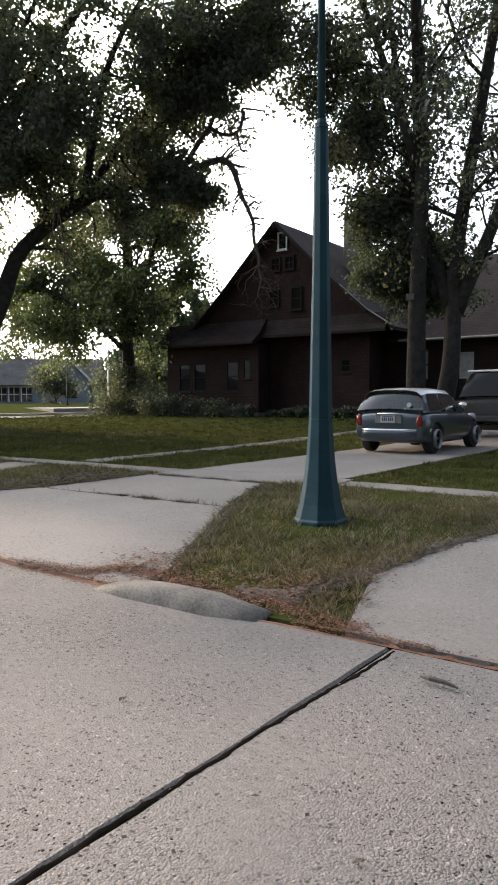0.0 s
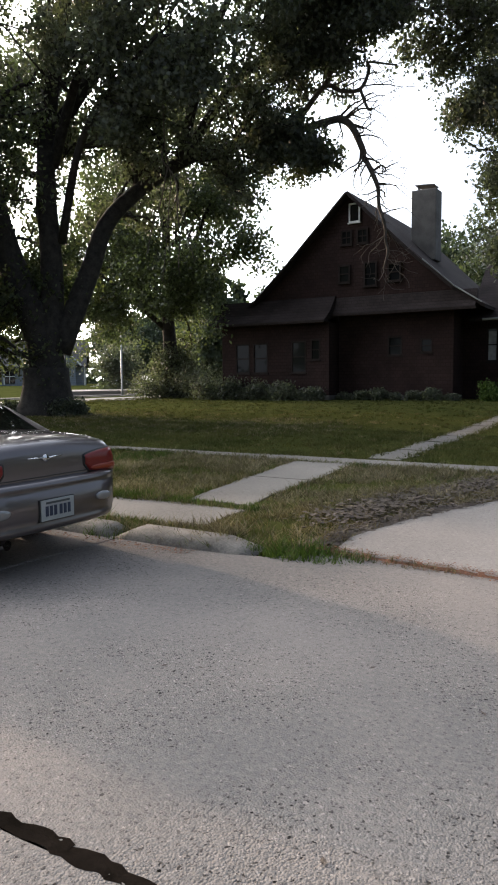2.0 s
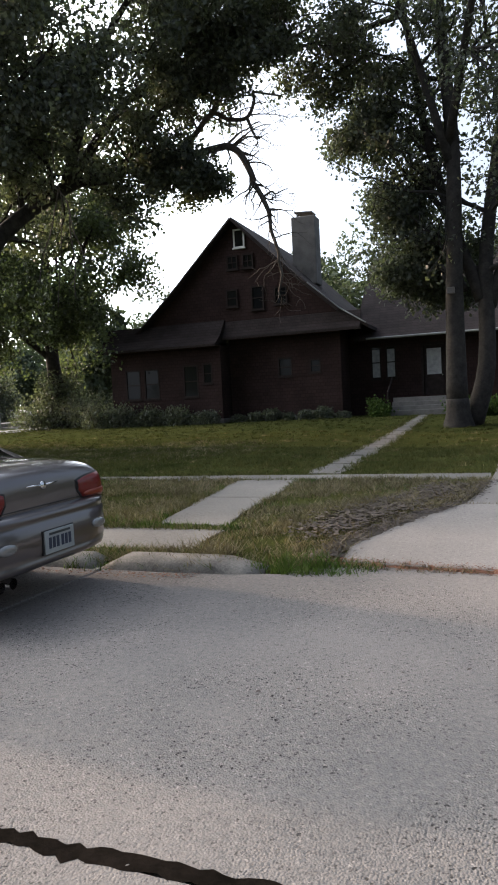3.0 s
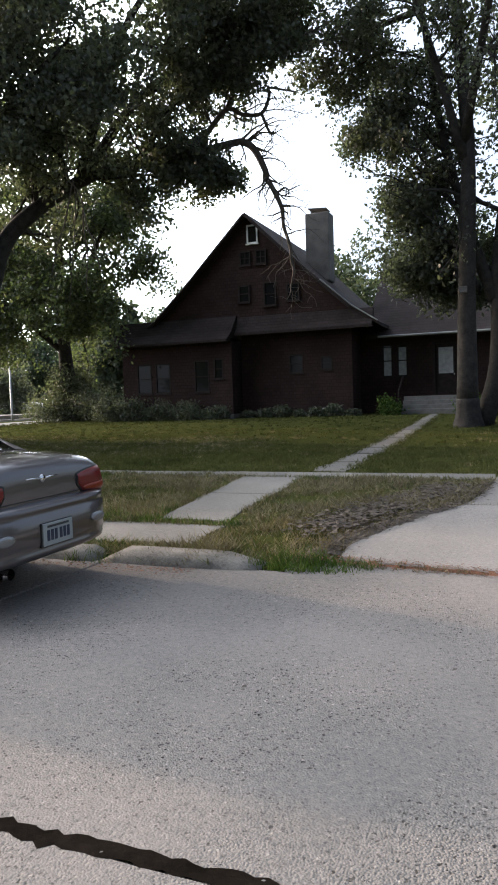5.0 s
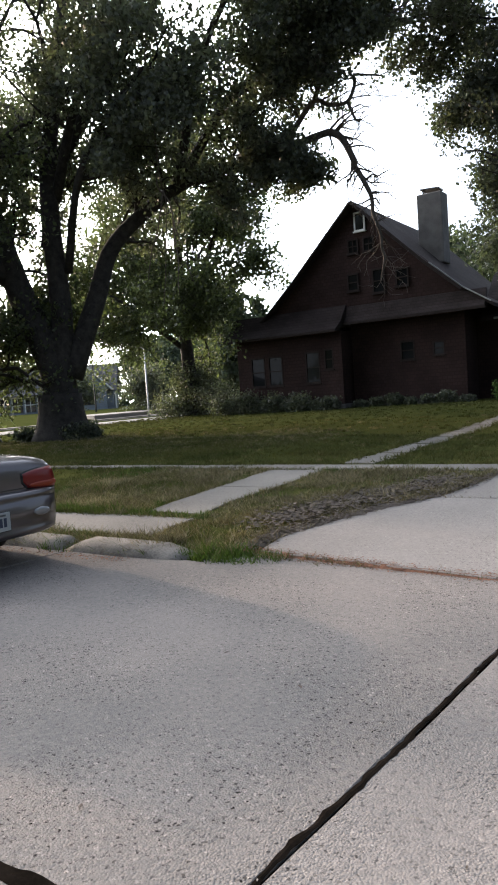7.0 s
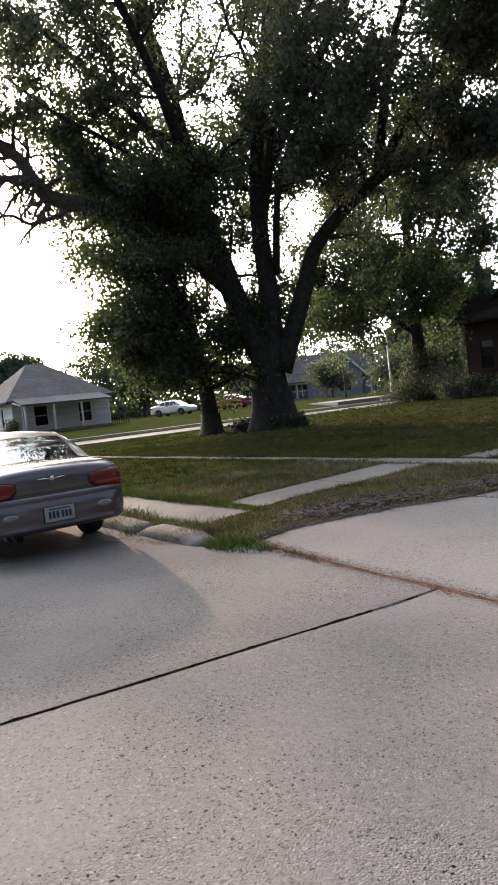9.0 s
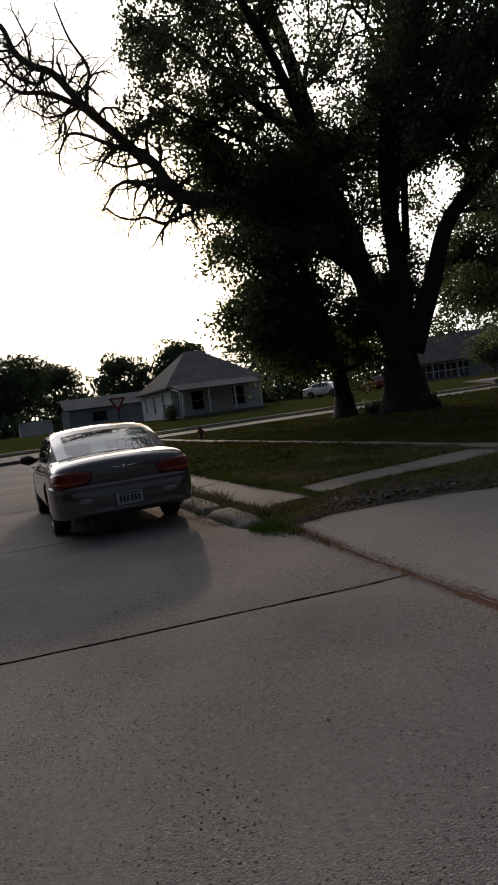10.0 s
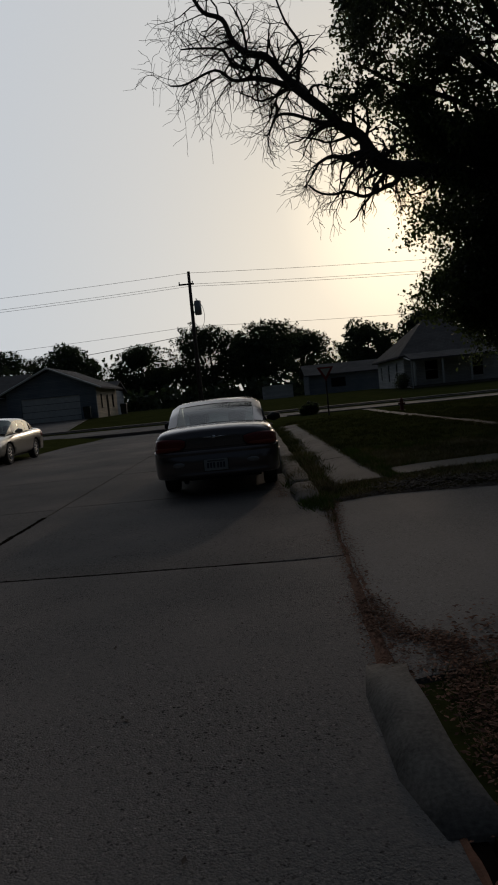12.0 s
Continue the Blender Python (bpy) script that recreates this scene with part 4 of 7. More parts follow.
zl = lambda dz: (lambda x, y: lawn(x, max(y, 3.45)) + dz)
drive = thing("driveway", Matrix.Identity(4), "pale concrete driveway flaring out to the street", "driveway", kind="structure")
A = [(-8.35, apron_y(-8.35)), (-7.1, apron_y(-7.1)), (-5.8, apron_y(-5.8)), (-4.4, apron_y(-4.4)), (-3.55, apron_y(-3.55)), (-3.62, 3.9), (-4.2, 5.06), (-4.62, 5.86), (-7.58, 5.86), (-8.05, 4.84), (-8.36, 4.0)]
Bq = [(-7.56, 5.885), (-4.64, 5.885), (-5.12, 7.0), (-5.22, 7.62), (-7.36, 7.70), (-7.44, 6.7)]
C = [(-7.36, 7.73), (-5.2, 7.65), (-4.5, 8.0), (-4.55, 8.7), (-7.32, 8.7)]
for o, s in ((A, 1), (Bq, 2), (C, 3), ([(-7.3, 8.73), (-4.7, 8.73), (-4.65, 14.98), (-7.28, 14.98)], 4), ([(-7.28, 15.02), (-4.65, 15.02), (-4.5, 24), (-7.2, 24)], 5)):
    def zdrive(x, y):
        return lawn(x, max(y, 3.45)) + 0.015
    part("concrete_slab", slab_on_ground(dense(o, 0.3, 0.02, s), zdrive), DRIVE, drive)
drive2 = thing("driveway", Matrix.Identity(4), "pale concrete driveway of the next house", "driveway", kind="structure")
for o, s in (([(-1.98, 3.38), (2.6, 3.38), (2.2, 5.0), (2.0, 8.0), (-1.75, 8.0), (-1.86, 6.0), (-2.25, 4.35)], 6), ([(-1.75, 8.03), (2.0, 8.03), (2.0, 14.98), (-1.7, 14.98)], 7)):
    part("concrete_slab", slab_on_ground(dense(o, 0.3, 0.02, s), zdrive), DRIVE, drive2)
pave = thing("pavement", Matrix.Identity(4), "narrow cracked concrete pavement between the lawns", "pavement", kind="structure")
x = -7.38
while x > -33:
    L = 1.5
    ya, yb = (7.92, 8.58) if x > -11.6 else (8.08, 8.48)
    part("concrete_slab", slab_on_ground(dense([(x - L + 0.012, ya), (x, ya), (x, yb), (x - L + 0.012, yb)], 0.3, 0.025, int(-x * 10)), zl(0.012)), WALKWAY, pave)
    x -= L
part("concrete_slab", slab_on_ground(dense([(-4.45, 7.98), (-1.8, 7.92), (-1.8, 8.46), (-4.5, 8.5)], 0.3, 0.025, 5), zl(0.012)), WALKWAY, pave)
strip = thing("pavement", Matrix.Identity(4), "concrete strip of slabs beside the kerb", "pavement", kind="structure")
for i in range(11):
    xa = -9.72 - 1.62 * i
    part("concrete_slab", slab_on_ground(dense([(xa - 1.6, 3.78), (xa, 3.80), (xa + (0.05 if i == 0 else 0), 4.50), (xa - 1.6, 4.52)], 0.3, 0.035, 60 + i), zl(0.014)), WALKWAY, strip)
walkw = thing("path", Matrix.Identity(4), "short concrete path across the verge", "path", kind="structure")
part("concrete_slab", slab_on_ground(dense([(-10.5, 4.68), (-9.72, 4.68), (-9.82, 6.3), (-10.68, 6.3)], 0.3, 0.03, 71), zl(0.014)), WALKWAY, walkw)
part("concrete_slab", slab_on_ground(dense([(-10.69, 6.33), (-9.83, 6.33), (-9.95, 7.9), (-10.87, 7.9)], 0.3, 0.03, 72), zl(0.014)), WALKWAY, walkw)
front = thing("path", Matrix.Identity(4), "worn slab path across the lawn to the house door", "path", kind="structure")
ys = [8.66, 10.3, 12.0, 13.6, 15.0, 16.7, 18.3, 20, 21.7, 23.3, 25, 26.6, 28.2, 29.8]
for i, (a, b) in enumerate(zip(ys, ys[1:])):
    f = lambda y: -9.8 - 0.043 * (y - 9)
    part("concrete_slab", slab_on_ground(dense([(f(a) - 0.26, a + 0.08), (f(a) + 0.25, a + 0.06), (f(b) + 0.27, b - 0.07), (f(b) - 0.27, b - 0.05)], 0.22, 0.08, 80 + i), zl(0.014)), WALKWAY, front)


def kerb(name, xa, xb, y, ends=(0.5, 0.5), top=0.13, bow=0.0, label="rounded worn concrete kerb", wide=0.30):
    """A rounded kerb along x whose ends fall away."""
    rows, n = [], max(8, int(abs(xb - xa) / 0.15))
    for i in range(n + 1):
        x = xa + (xb - xa) * i / n
        e = min(1, min((x - xa) / ends[0] if ends[0] else 1, (xb - x) / ends[1] if ends[1] else 1) + 0.1)
        h = 0.01 + (top - 0.01) * step(0, 1, e)
        yy = y + bow * (1 - step(0, 1, e)) + 0.008 * math.sin(x * 2.1) + 0.006 * math.sin(x * 7.3)
        h += 0.006 * math.sin(x * 3.7)
        rows.append([(x, yy - 0.03, -0.06), (x, yy, road_z(y) + 0.004), (x, yy + 0.035, h * 0.62), (x, yy + 0.075, h * 0.93), (x, yy + 0.13, h), (x, yy + wide, h + 0.004), (x, yy + wide + 0.01, -0.06)])
    g = Geo().loft(rows)
    k = part(name, g, KERB, None, smooth=True)
    return tagged(k, label, "kerb", kind="structure")


kerb("kerb", -34.4, -10.35, KERB_Y - 0.04, (0.6, 0.1), 0.08)
kerb("kerb", -10.3, -8.9, KERB_Y - 0.04, (0.05, 0.4), 0.08)
kerb("kerb", -3.8, -2.5, KERB_Y - 0.08, (0.45, 0.4), 0.085, 0.06, "pale rounded kerb end between two driveways", 0.19)
kerb("kerb", -34.4, 12, FAR_KERB - 0.3, (0.6, 0.3), 0.12)
for xk, w in ((CROSS[0] - 0.3, 0.3), (CROSS[1], 0.3)):
    g = Geo()
    for ya, yb in ((-150, FAR_KERB - 1.0), (KERB_Y + 1.2, 150)) if xk > -40 else ((-150, 150),):
        g.box(xk, ya, -0.1, xk + w, yb, 0.26)
    tagged(part("kerb", g, KERB, bevel=0.04), "pale kerb of the cross street", "kerb", kind="structure")
g = slab(dense([(-45.6, -60), (-44.4, -60), (-44.4, 70), (-45.6, 70)], 4, 0.02, 9), lambda x, y: 0.30)
tagged(part("pavement", g, WALKWAY), "pale pavement beyond the cross street", "pavement", kind="structure")


# ---- timber house ----
def window_unit(parent, x, y, z, w, h, frame_mat, lights=(1, 2), deep=0.10, axis="y", curtain=False, face=-1):
    """A sash window: frame, sill, bars and panes; its outer face looks to face along axis."""
    m = Matrix.Translation((x, y, z)) if axis == "y" else Matrix.Translation((x, y, z)) @ Matrix.Rotation(radians(90), 4, "Z")
    if face > 0:
        m = m @ Matrix.Rotation(radians(180), 4, "Z")
    f = 0.07
    def rect(e, y):
        return [m @ Vector(p) for p in ((-w / 2 - e, y, -e), (w / 2 + e, y, -e), (w / 2 + e, y, h + e), (-w / 2 - e, y, h + e))]
    g = Geo().loft([rect(0, deep), rect(f, deep), rect(f, -0.03), rect(0, -0.03), rect(0, deep)], caps=False)
    win = part("window", g, frame_mat, parent)
    for i in range(1, lights[0]):
        part("glazing_bar", Geo().box(-w / 2 + w * i / lights[0] - 0.02, -0.012, 0, -w / 2 + w * i / lights[0] + 0.02, deep, h, m), frame_mat, win)
    for i in range(1, lights[1]):
        part("meeting_rail", Geo().box(-w / 2, -0.015, h * i / lights[1] - 0.025, w / 2, deep - 0.01, h * i / lights[1] + 0.025, m), frame_mat, win)
    part("sill", Geo().box(-w / 2 - f - 0.04, -0.08, -f - 0.05, w / 2 + f + 0.04, deep, -f, m), frame_mat, win)
    part("pane", Geo().box(-w / 2, 0.02, 0, w / 2, 0.035, h, m), PANE, win)
    if curtain:
        part("curtain", Geo().box(-w / 2, 0.014, h * 0.02, w / 2, 0.019, h * 0.93, m), CURTAIN, win, "pale blind behind the glass")
    return win


def wall_holes(x0, x1, z0, z1, holes, y0, y1, axis="y"):
    """A wall with openings; holes: (x0, z0, x1, z1)."""
    xs = sorted({x0, x1, *[h[0] for h in holes], *[h[2] for h in holes]})
    zs = sorted({z0, z1, *[h[1] for h in holes], *[h[3] for h in holes]})
    g = Geo()
    g.weld = True
    for a, b in zip(xs, xs[1:]):
        for c, d in zip(zs, zs[1:]):
            mx, mz = (a + b) / 2, (c + d) / 2
            if any(h[0] < mx < h[2] and h[1] < mz < h[3] for h in holes):
                continue
            if axis == "y":
                g.box(a, y0, c, b, y1, d)
            else:
                g.box(y0, a, c, y1, b, d)
    return g


house = thing("timber_house", Matrix.Identity(4), "dark brown shingled gabled house behind the lawn", "house")
GZ = 0.35
APEX, HW, EZ, YF, YB = (-19.3, 10.1), 6.3, 4.35, 30.0, 41.0
# ground floor walls
wins = [(-17.45, 2.45, -16.75, 3.35), (-15.9, 2.55, -15.35, 3.2)]
part("wall", wall_holes(-19.9, -14.4, GZ, 4.7, wins, 30.25, 30.5), SHINGLE, house)
for h in wins:
    window_unit(house, (h[0] + h[2]) / 2, 30.27, h[1] + 0.07, h[2] - h[0] - 0.14, h[3] - h[1] - 0.14, TRIM_DARK, (1, 2))
part("wall", Geo().box(-14.65, 30.5, GZ, -14.4, 41, 4.7), SHINGLE, house)
part("wall", Geo().box(-26.0, 30.5, GZ, -25.75, 41, 4.7), SHINGLE, house)
part("wall", Geo().box(-25.75, 40.75, GZ, -14.65, 41, 4.7), SHINGLE, house)
bw = [(-25.2, 1.7, -24.35, 3.2), (-24.15, 1.7, -23.3, 3.2), (-22.0, 1.7, -21.2, 3.25), (-20.95, 2.3, -20.45, 3.3)]
part("wall", wall_holes(-26.0, -20.0, GZ, 4.25, bw, 29.3, 29.5), SHINGLE, house, "projecting bay wall")
for i, h in enumerate(bw):
    window_unit(house, (h[0] + h[2]) / 2, 29.32, h[1] + 0.07, h[2] - h[0] - 0.14, h[3] - h[1] - 0.14, TRIM_DARK, (1, 2))
part("wall", Geo().box(-20.2, 29.5, GZ, -20.0, 30.5, 4.25), SHINGLE, house)
part("wall", Geo().box(-26.0, 29.5, GZ, -25.8, 30.5, 4.25), SHINGLE, house)
part("foundation", Geo().box(-26.02, 29.28, 0.2, -19.98, 30.2, 0.62).box(-19.98, 30.22, 0.2, -14.38, 30.6, 0.62), STONE, house)
# gable wall with flared foot over the ground floor
ax, az = APEX
g = Geo().prism([(ax - HW + 0.9, 5.0), (ax + HW - 0.9, 5.0), (ax, az - 0.25)], 1, 30.1, 30.35)
part("gable_wall", g, SHINGLE, house)
def skirt(xa, xb, y_out, z_out, z_in, y_in=30.08):
    prof = [(y_out, z_out), (y_out + (y_in - y_out) * 0.5, z_out + (z_in - z_out) * 0.38), (y_in - 0.04, z_in), (y_in + 0.1, z_in), (y_in + 0.1, z_out - 0.05), (y_out, z_out - 0.07)]
    return Geo().loft([[(x, y, z) for y, z in prof] for x in (xa, xb)])
part("skirt_roof", skirt(-19.95, -13.35, 29.55, 4.45, 5.25), ROOF, house, "flared shingle skirt")
part("skirt_roof", skirt(-26.5, -20.0, 28.75, 4.15, 5.35), ROOF, house, "low bay roof")
part("eave_trim", Geo().box(-19.93, 29.52, 4.34, -13.3, 29.56, 4.46), TRIM_DARK, house)
part("eave_trim", Geo().box(-26.5, 28.72, 4.04, -20.0, 28.76, 4.16), TRIM_DARK, house)
# main roof, bell-cast at the eaves
def roof_side(s):
    def prof(d):
        return [(ax, az + d), (ax + s * 3.2, az - 3.15 + d), (ax + s * 5.0, az - 4.75 + d), (ax + s * HW * 1.0, az - 5.55 + d), (ax + s * (HW + (0.0 if s > 0 else 0.55)) + 0.02 * s, az - (5.56 if s > 0 else 5.85) + d)]
    top, low = prof(0.0), prof(-0.16)
    return Geo().prism(top + low[::-1], 1, 29.75, YB + 0.3)
for s in (-1, 1):
    part("roof", roof_side(s), ROOF, house)
# pale edge flashing along the lower rake
P = [(ax + 3.6, 29.72, az - 3.45), (ax + 5.0, 29.72, az - 4.70), (ax + HW - 0.1, 29.72, az - 5.48)]
part("rake_flashing", Geo().tube(P, [0.03] * 3, 6), GUTTER, house, "pale metal edge strip")
P = [(ax, 29.7, az - 0.1), (ax + 3.3, 29.7, az - 3.32), (ax + 5.0, 29.7, az - 4.83)]
part("rake_board", Geo().tube(P, [0.09] * 3, 4), TRIM_DARK, house)
part("rake_board", Geo().tube([(2 * ax - p[0], p[1], p[2]) for p in P], [0.09] * 3, 4), TRIM_DARK, house)
window_unit(house, -19.05, 30.06, 8.75, 0.42, 0.75, TRIM, (1, 1), 0.05)
for wx in (-19.45, -18.65):
    window_unit(house, wx, 30.06, 7.75, 0.42, 0.55, TRIM_DARK, (2, 2), 0.05)
for wx, wz, ww, wh in ((-19.55, 6.0, 0.45, 0.7), (-18.25, 5.75, 0.5, 1.0), (-17.1, 5.9, 0.5, 0.7)):
    window_unit(house, wx, 30.06, wz, ww, wh, TRIM_DARK, (1, 2), 0.05)
ch = Geo().box(-17.45, 33.5, 7.2, -16.2, 34.5, 10.65)
chim = part("chimney", ch, CHIMNEY, house, "pale stuccoed chimney with a raised slab", bevel=0.05)
part("chimney_slab", Geo().box(-17.3, 33.6, 10.85, -16.35, 34.4, 10.9, Matrix.Translation((-16.8, 34, 10.85)) @ Matrix.Rotation(radians(4), 4, "Y") @ Matrix.Translation((16.8, -34, -10.85))).box(-17.2, 33.7, 10.65, -17.1, 33.8, 10.85).box(-16.55, 34.2, 10.65, -16.45, 34.3, 10.9), STONE, chim)
# wing to the right, ridge along the street
ww = [(-13.35, 2.1, -12.85, 3.68), (-12.65, 2.1, -12.15, 3.68), (-10.9, 1.25, -9.95, 3.6), (-7.2, 2.0, -6.2, 3.5), (-3.2, 2.0, -2.2, 3.5), (0.6, 2.0, 1.6, 3.5)]
part("wall", wall_holes(-14.4, 5.0, GZ, 4.3, ww, 32.0, 32.25), SHINGLE, house)
for i, h in enumerate(ww):
    if i != 2:
        window_unit(house, (h[0] + h[2]) / 2, 32.02, h[1] + 0.07, h[2] - h[0] - 0.14, h[3] - h[1] - 0.14, TRIM_DARK, (1, 2), curtain=i < 2)
dr = part("door", Geo().box(-10.88, 32.06, 1.25, -9.97, 32.12, 3.58), TRIM_DARK, house, "dark front door with pale glass")
part("door_glass", Geo().box(-10.75, 32.04, 2.2, -10.1, 32.058, 3.4), CURTAIN, dr)
part("door_frame", Geo().box(-11.0, 31.97, 1.25, -10.9, 32.1, 3.68).box(-9.95, 31.97, 1.25, -9.85, 32.1, 3.68).box(-10.9, 31.97, 3.58, -9.95, 32.1, 3.68), TRIM_DARK, dr)
part("knob", Geo().tube([(-10.05, 32.05, 2.15), (-10.05, 31.98, 2.15)], [0.03, 0.035], 8), CHROME, dr)
wing = [(31.3, 4.05), (36.8, 8.6), (42.3, 4.05), (42.3, 3.9), (36.8, 8.42), (31.3, 3.9)]
part("roof", Geo().prism(wing, 0, -14.0, 5.6), ROOF, house)
part("gutter", Geo().tube([(-13.4, 31.25, 4.0), (-9.5, 31.25, 4.0), (5.5, 31.25, 4.0)], [0.055] * 3, 8), GUTTER, house, "pale gutter")
part("wall", Geo().prism([(32.25, GZ), (41.5, GZ), (41.5, 4.2), (36.8, 8.25), (32.25, 4.2)], 0, 4.7, 4.95).box(-14.4, 41.3, GZ, 5, 41.5, 4.3), SHINGLE, house)
steps = thing("porch_steps", Matrix.Identity(4), "grey stone porch steps with a slanting rail", "steps")
for i in range(4):
    part("step", Geo().box(-12.2, 30.0 + 0.32 * i, 0.3, -9.4, 32.0, 0.62 + 0.19 * i), STONE, steps, bevel=0.015)
part("rail", Geo().tube([(-12.3, 30.0, 0.9), (-12.3, 30.1, 1.45), (-12.3, 31.6, 2.15)], [0.03, 0.035, 0.035], 8), TRIM_DARK, steps)
part("rail", Geo().tube([(-9.3, 30.0, 0.4), (-9.3, 30.05, 1.35), (-9.3, 31.6, 2.1)], [0.03, 0.035, 0.035], 8), TRIM_DARK, steps)

# ---- white bungalow across the cross street ----
def hip_house(name, x0, y0, x1, y1, zb, ze, zr, wallm, roofm, label, ridge="y", over=0.5, wins_s=(), wins_e=()):
    h = thing(name, Matrix.Identity(4), label, "house")
    for nm, hs, args in (("wall", [(w[0], w[1], w[2], w[3]) for w in wins_s], (x0, x1, zb, ze, y0, y0 + 0.2, "y")), ("wall", [(w[0], w[1], w[2], w[3]) for w in wins_e], (y0 + 0.2, y1, zb, ze, x1 - 0.2, x1, "x"))):
        part(nm, wall_holes(args[0], args[1], args[2], args[3], hs, args[4], args[5], args[6]), wallm, h)
    for w in wins_s:
        window_unit(h, (w[0] + w[2]) / 2, y0 + 0.02, w[1] + 0.07, w[2] - w[0] - 0.14, w[3] - w[1] - 0.14, TRIM)
    for w in wins_e:
        window_unit(h, x1 - 0.02, (w[0] + w[2]) / 2, w[1] + 0.07, w[2] - w[0] - 0.14, w[3] - w[1] - 0.14, TRIM, axis="x")
    part("wall", Geo().box(x0, y1 - 0.2, zb, x1 - 0.2, y1, ze).box(x0, y0 + 0.2, zb, x0 + 0.2, y1 - 0.2, ze), wallm, h)
    a, b, c, d = x0 - over, y0 - over, x1 + over, y1 + over
    if ridge == "y":
        r = min((c - a), (d - b)) * 0.42
        p, q = ((a + c) / 2, b + r), ((a + c) / 2, d - r)
    else:
        r = min((c - a), (d - b)) * 0.42
        p, q = (a + r, (b + d) / 2), (c - r, (b + d) / 2)
    g = Geo()
    V = [(a, b, ze), (c, b, ze), (c, d, ze), (a, d, ze), (*p, zr), (*q, zr), (a, b, ze - 0.15), (c, b, ze - 0.15), (c, d, ze - 0.15), (a, d, ze - 0.15)]
    F = [(0, 1, 4), (1, 2, 5, 4), (2, 3, 5), (3, 0, 4, 5)] if ridge == "y" else [(0, 1, 5, 4), (1, 2, 5), (2, 3, 4, 5), (3, 0, 4)]
    g.add(V, F + [(0, 1, 7, 6), (1, 2, 8, 7), (2, 3, 9, 8), (3, 0, 6, 9), (6, 7, 8, 9)])
    part("roof", g, roofm, h)
    return h


wb = hip_house("white_bungalow", -72, 15.9, -60, 24.2, 0.5, 3.5, 6.9, SIDING, ROOF_GREY, "white sided bungalow with a grey hipped roof",
               wins_s=[(-70.5, 1.6, -69.8, 3.0), (-67.0, 1.4, -66.2, 3.1), (-63.4, 1.4, -62.6, 3.1)], wins_e=[(17.6, 1.3, 18.8, 3.0), (21.4, 1.3, 22.6, 3.0)])
part("porch_roof", Geo().prism([(-60.2, 3.75), (-57.3, 3.1), (-57.3, 2.98), (-60.2, 3.55)], 1, 15.9, 23.4), ROOF_GREY, wb)
part("porch_floor", Geo().box(-60.0, 16.0, 0.4, -57.5, 23.3, 0.95), STONE, wb)
for y in (16.2, 18.5, 20.8, 23.1):
    part("porch_post", Geo().box(-57.6, y - 0.07, 0.95, -57.46, y + 0.07, 3.0), TRIM, wb)
for i in range(9):
    part("baluster", Geo().box(-57.55, 23.3 + 0.2 * i, 0.5 + 0.02, -57.5, 23.34 + 0.2 * i, 1.9 - 0.12 * i), TRIM_DARK, wb)
part("downpipe", Geo().tube([(-59.9, 15.8, 3.4), (-57.4, 15.95, 3.0), (-57.4, 15.95, 0.5)], [0.05] * 3, 8), TRIM, wb, "white downpipe")

# ---- blue-grey house with gables, beyond the corner ----
bh = thing("grey_gabled_house", pose(-81.2, 63.2, 0.7, 0, 0, 40), "blue-grey house with a grey roof and white trimmed gable", "house")
part("wall", Geo().box(-11, 0, 0, 9, 8, 2.9), SIDING_BLUE, bh)
part("roof", Geo().prism([(-0.8, 2.75), (4.2, 6.6), (9, 2.75), (9, 2.6), (4.2, 6.4), (-0.8, 2.6)], 0, -11.6, 9.6), ROOF_GREY, bh)
part("gable_wall", Geo().prism([(3.0, 2.9), (8.6, 2.9), (5.8, 5.7)], 1, -1.2, 2.5).box(3.4, -1.1, 0, 8.2, 0, 2.9), SIDING_BLUE, bh)
part("gable_roof", Geo().prism([(2.6, 2.75), (5.8, 5.95), (9.0, 2.75), (9.0, 2.95), (5.8, 6.2), (2.6, 2.95)], 1, -1.6, 3.5), ROOF_GREY, bh)
part("gable_trim", Geo().tube([(2.6, -1.62, 2.8), (5.8, -1.62, 6.02), (9.0, -1.62, 2.8)], [0.14] * 3, 4), TRIM, bh)
for i in range(6):
    part("window", Geo().box(-9.6 + 1.7 * i, -0.12, 0.5, -8.3 + 1.7 * i, -0.02, 2.4), PANE, bh)
    part("window_frame", Geo().box(-9.75 + 1.7 * i, -0.16, 0.35, -9.6 + 1.7 * i, 0, 2.6).box(-9.6 + 1.7 * i, -0.16, 2.4, -8.05 + 1.7 * i, 0, 2.6).box(-9.6 + 1.7 * i, -0.15, 1.4, -8.3 + 1.7 * i, -0.01, 1.5).box(-9.0 + 1.7 * i, -0.15, 0.5, -8.92 + 1.7 * i, -0.01, 2.4), TRIM, bh)
part("window", Geo().box(5.0, -1.2, 0.9, 6.6, -1.11, 2.2), PANE, bh)
part("porch_post", Geo().box(9.2, -0.1, 0, 9.4, 0.1, 2.7), TRIM, bh)
lot = slab([(-76, 50), (-46, 38), (-46, 56), (-66, 68)], lambda x, y: 0.62, 0.5)
tagged(part("parking_lot", lot, DRIVE), "pale paved yard beside the grey house", "paving", kind="structure")

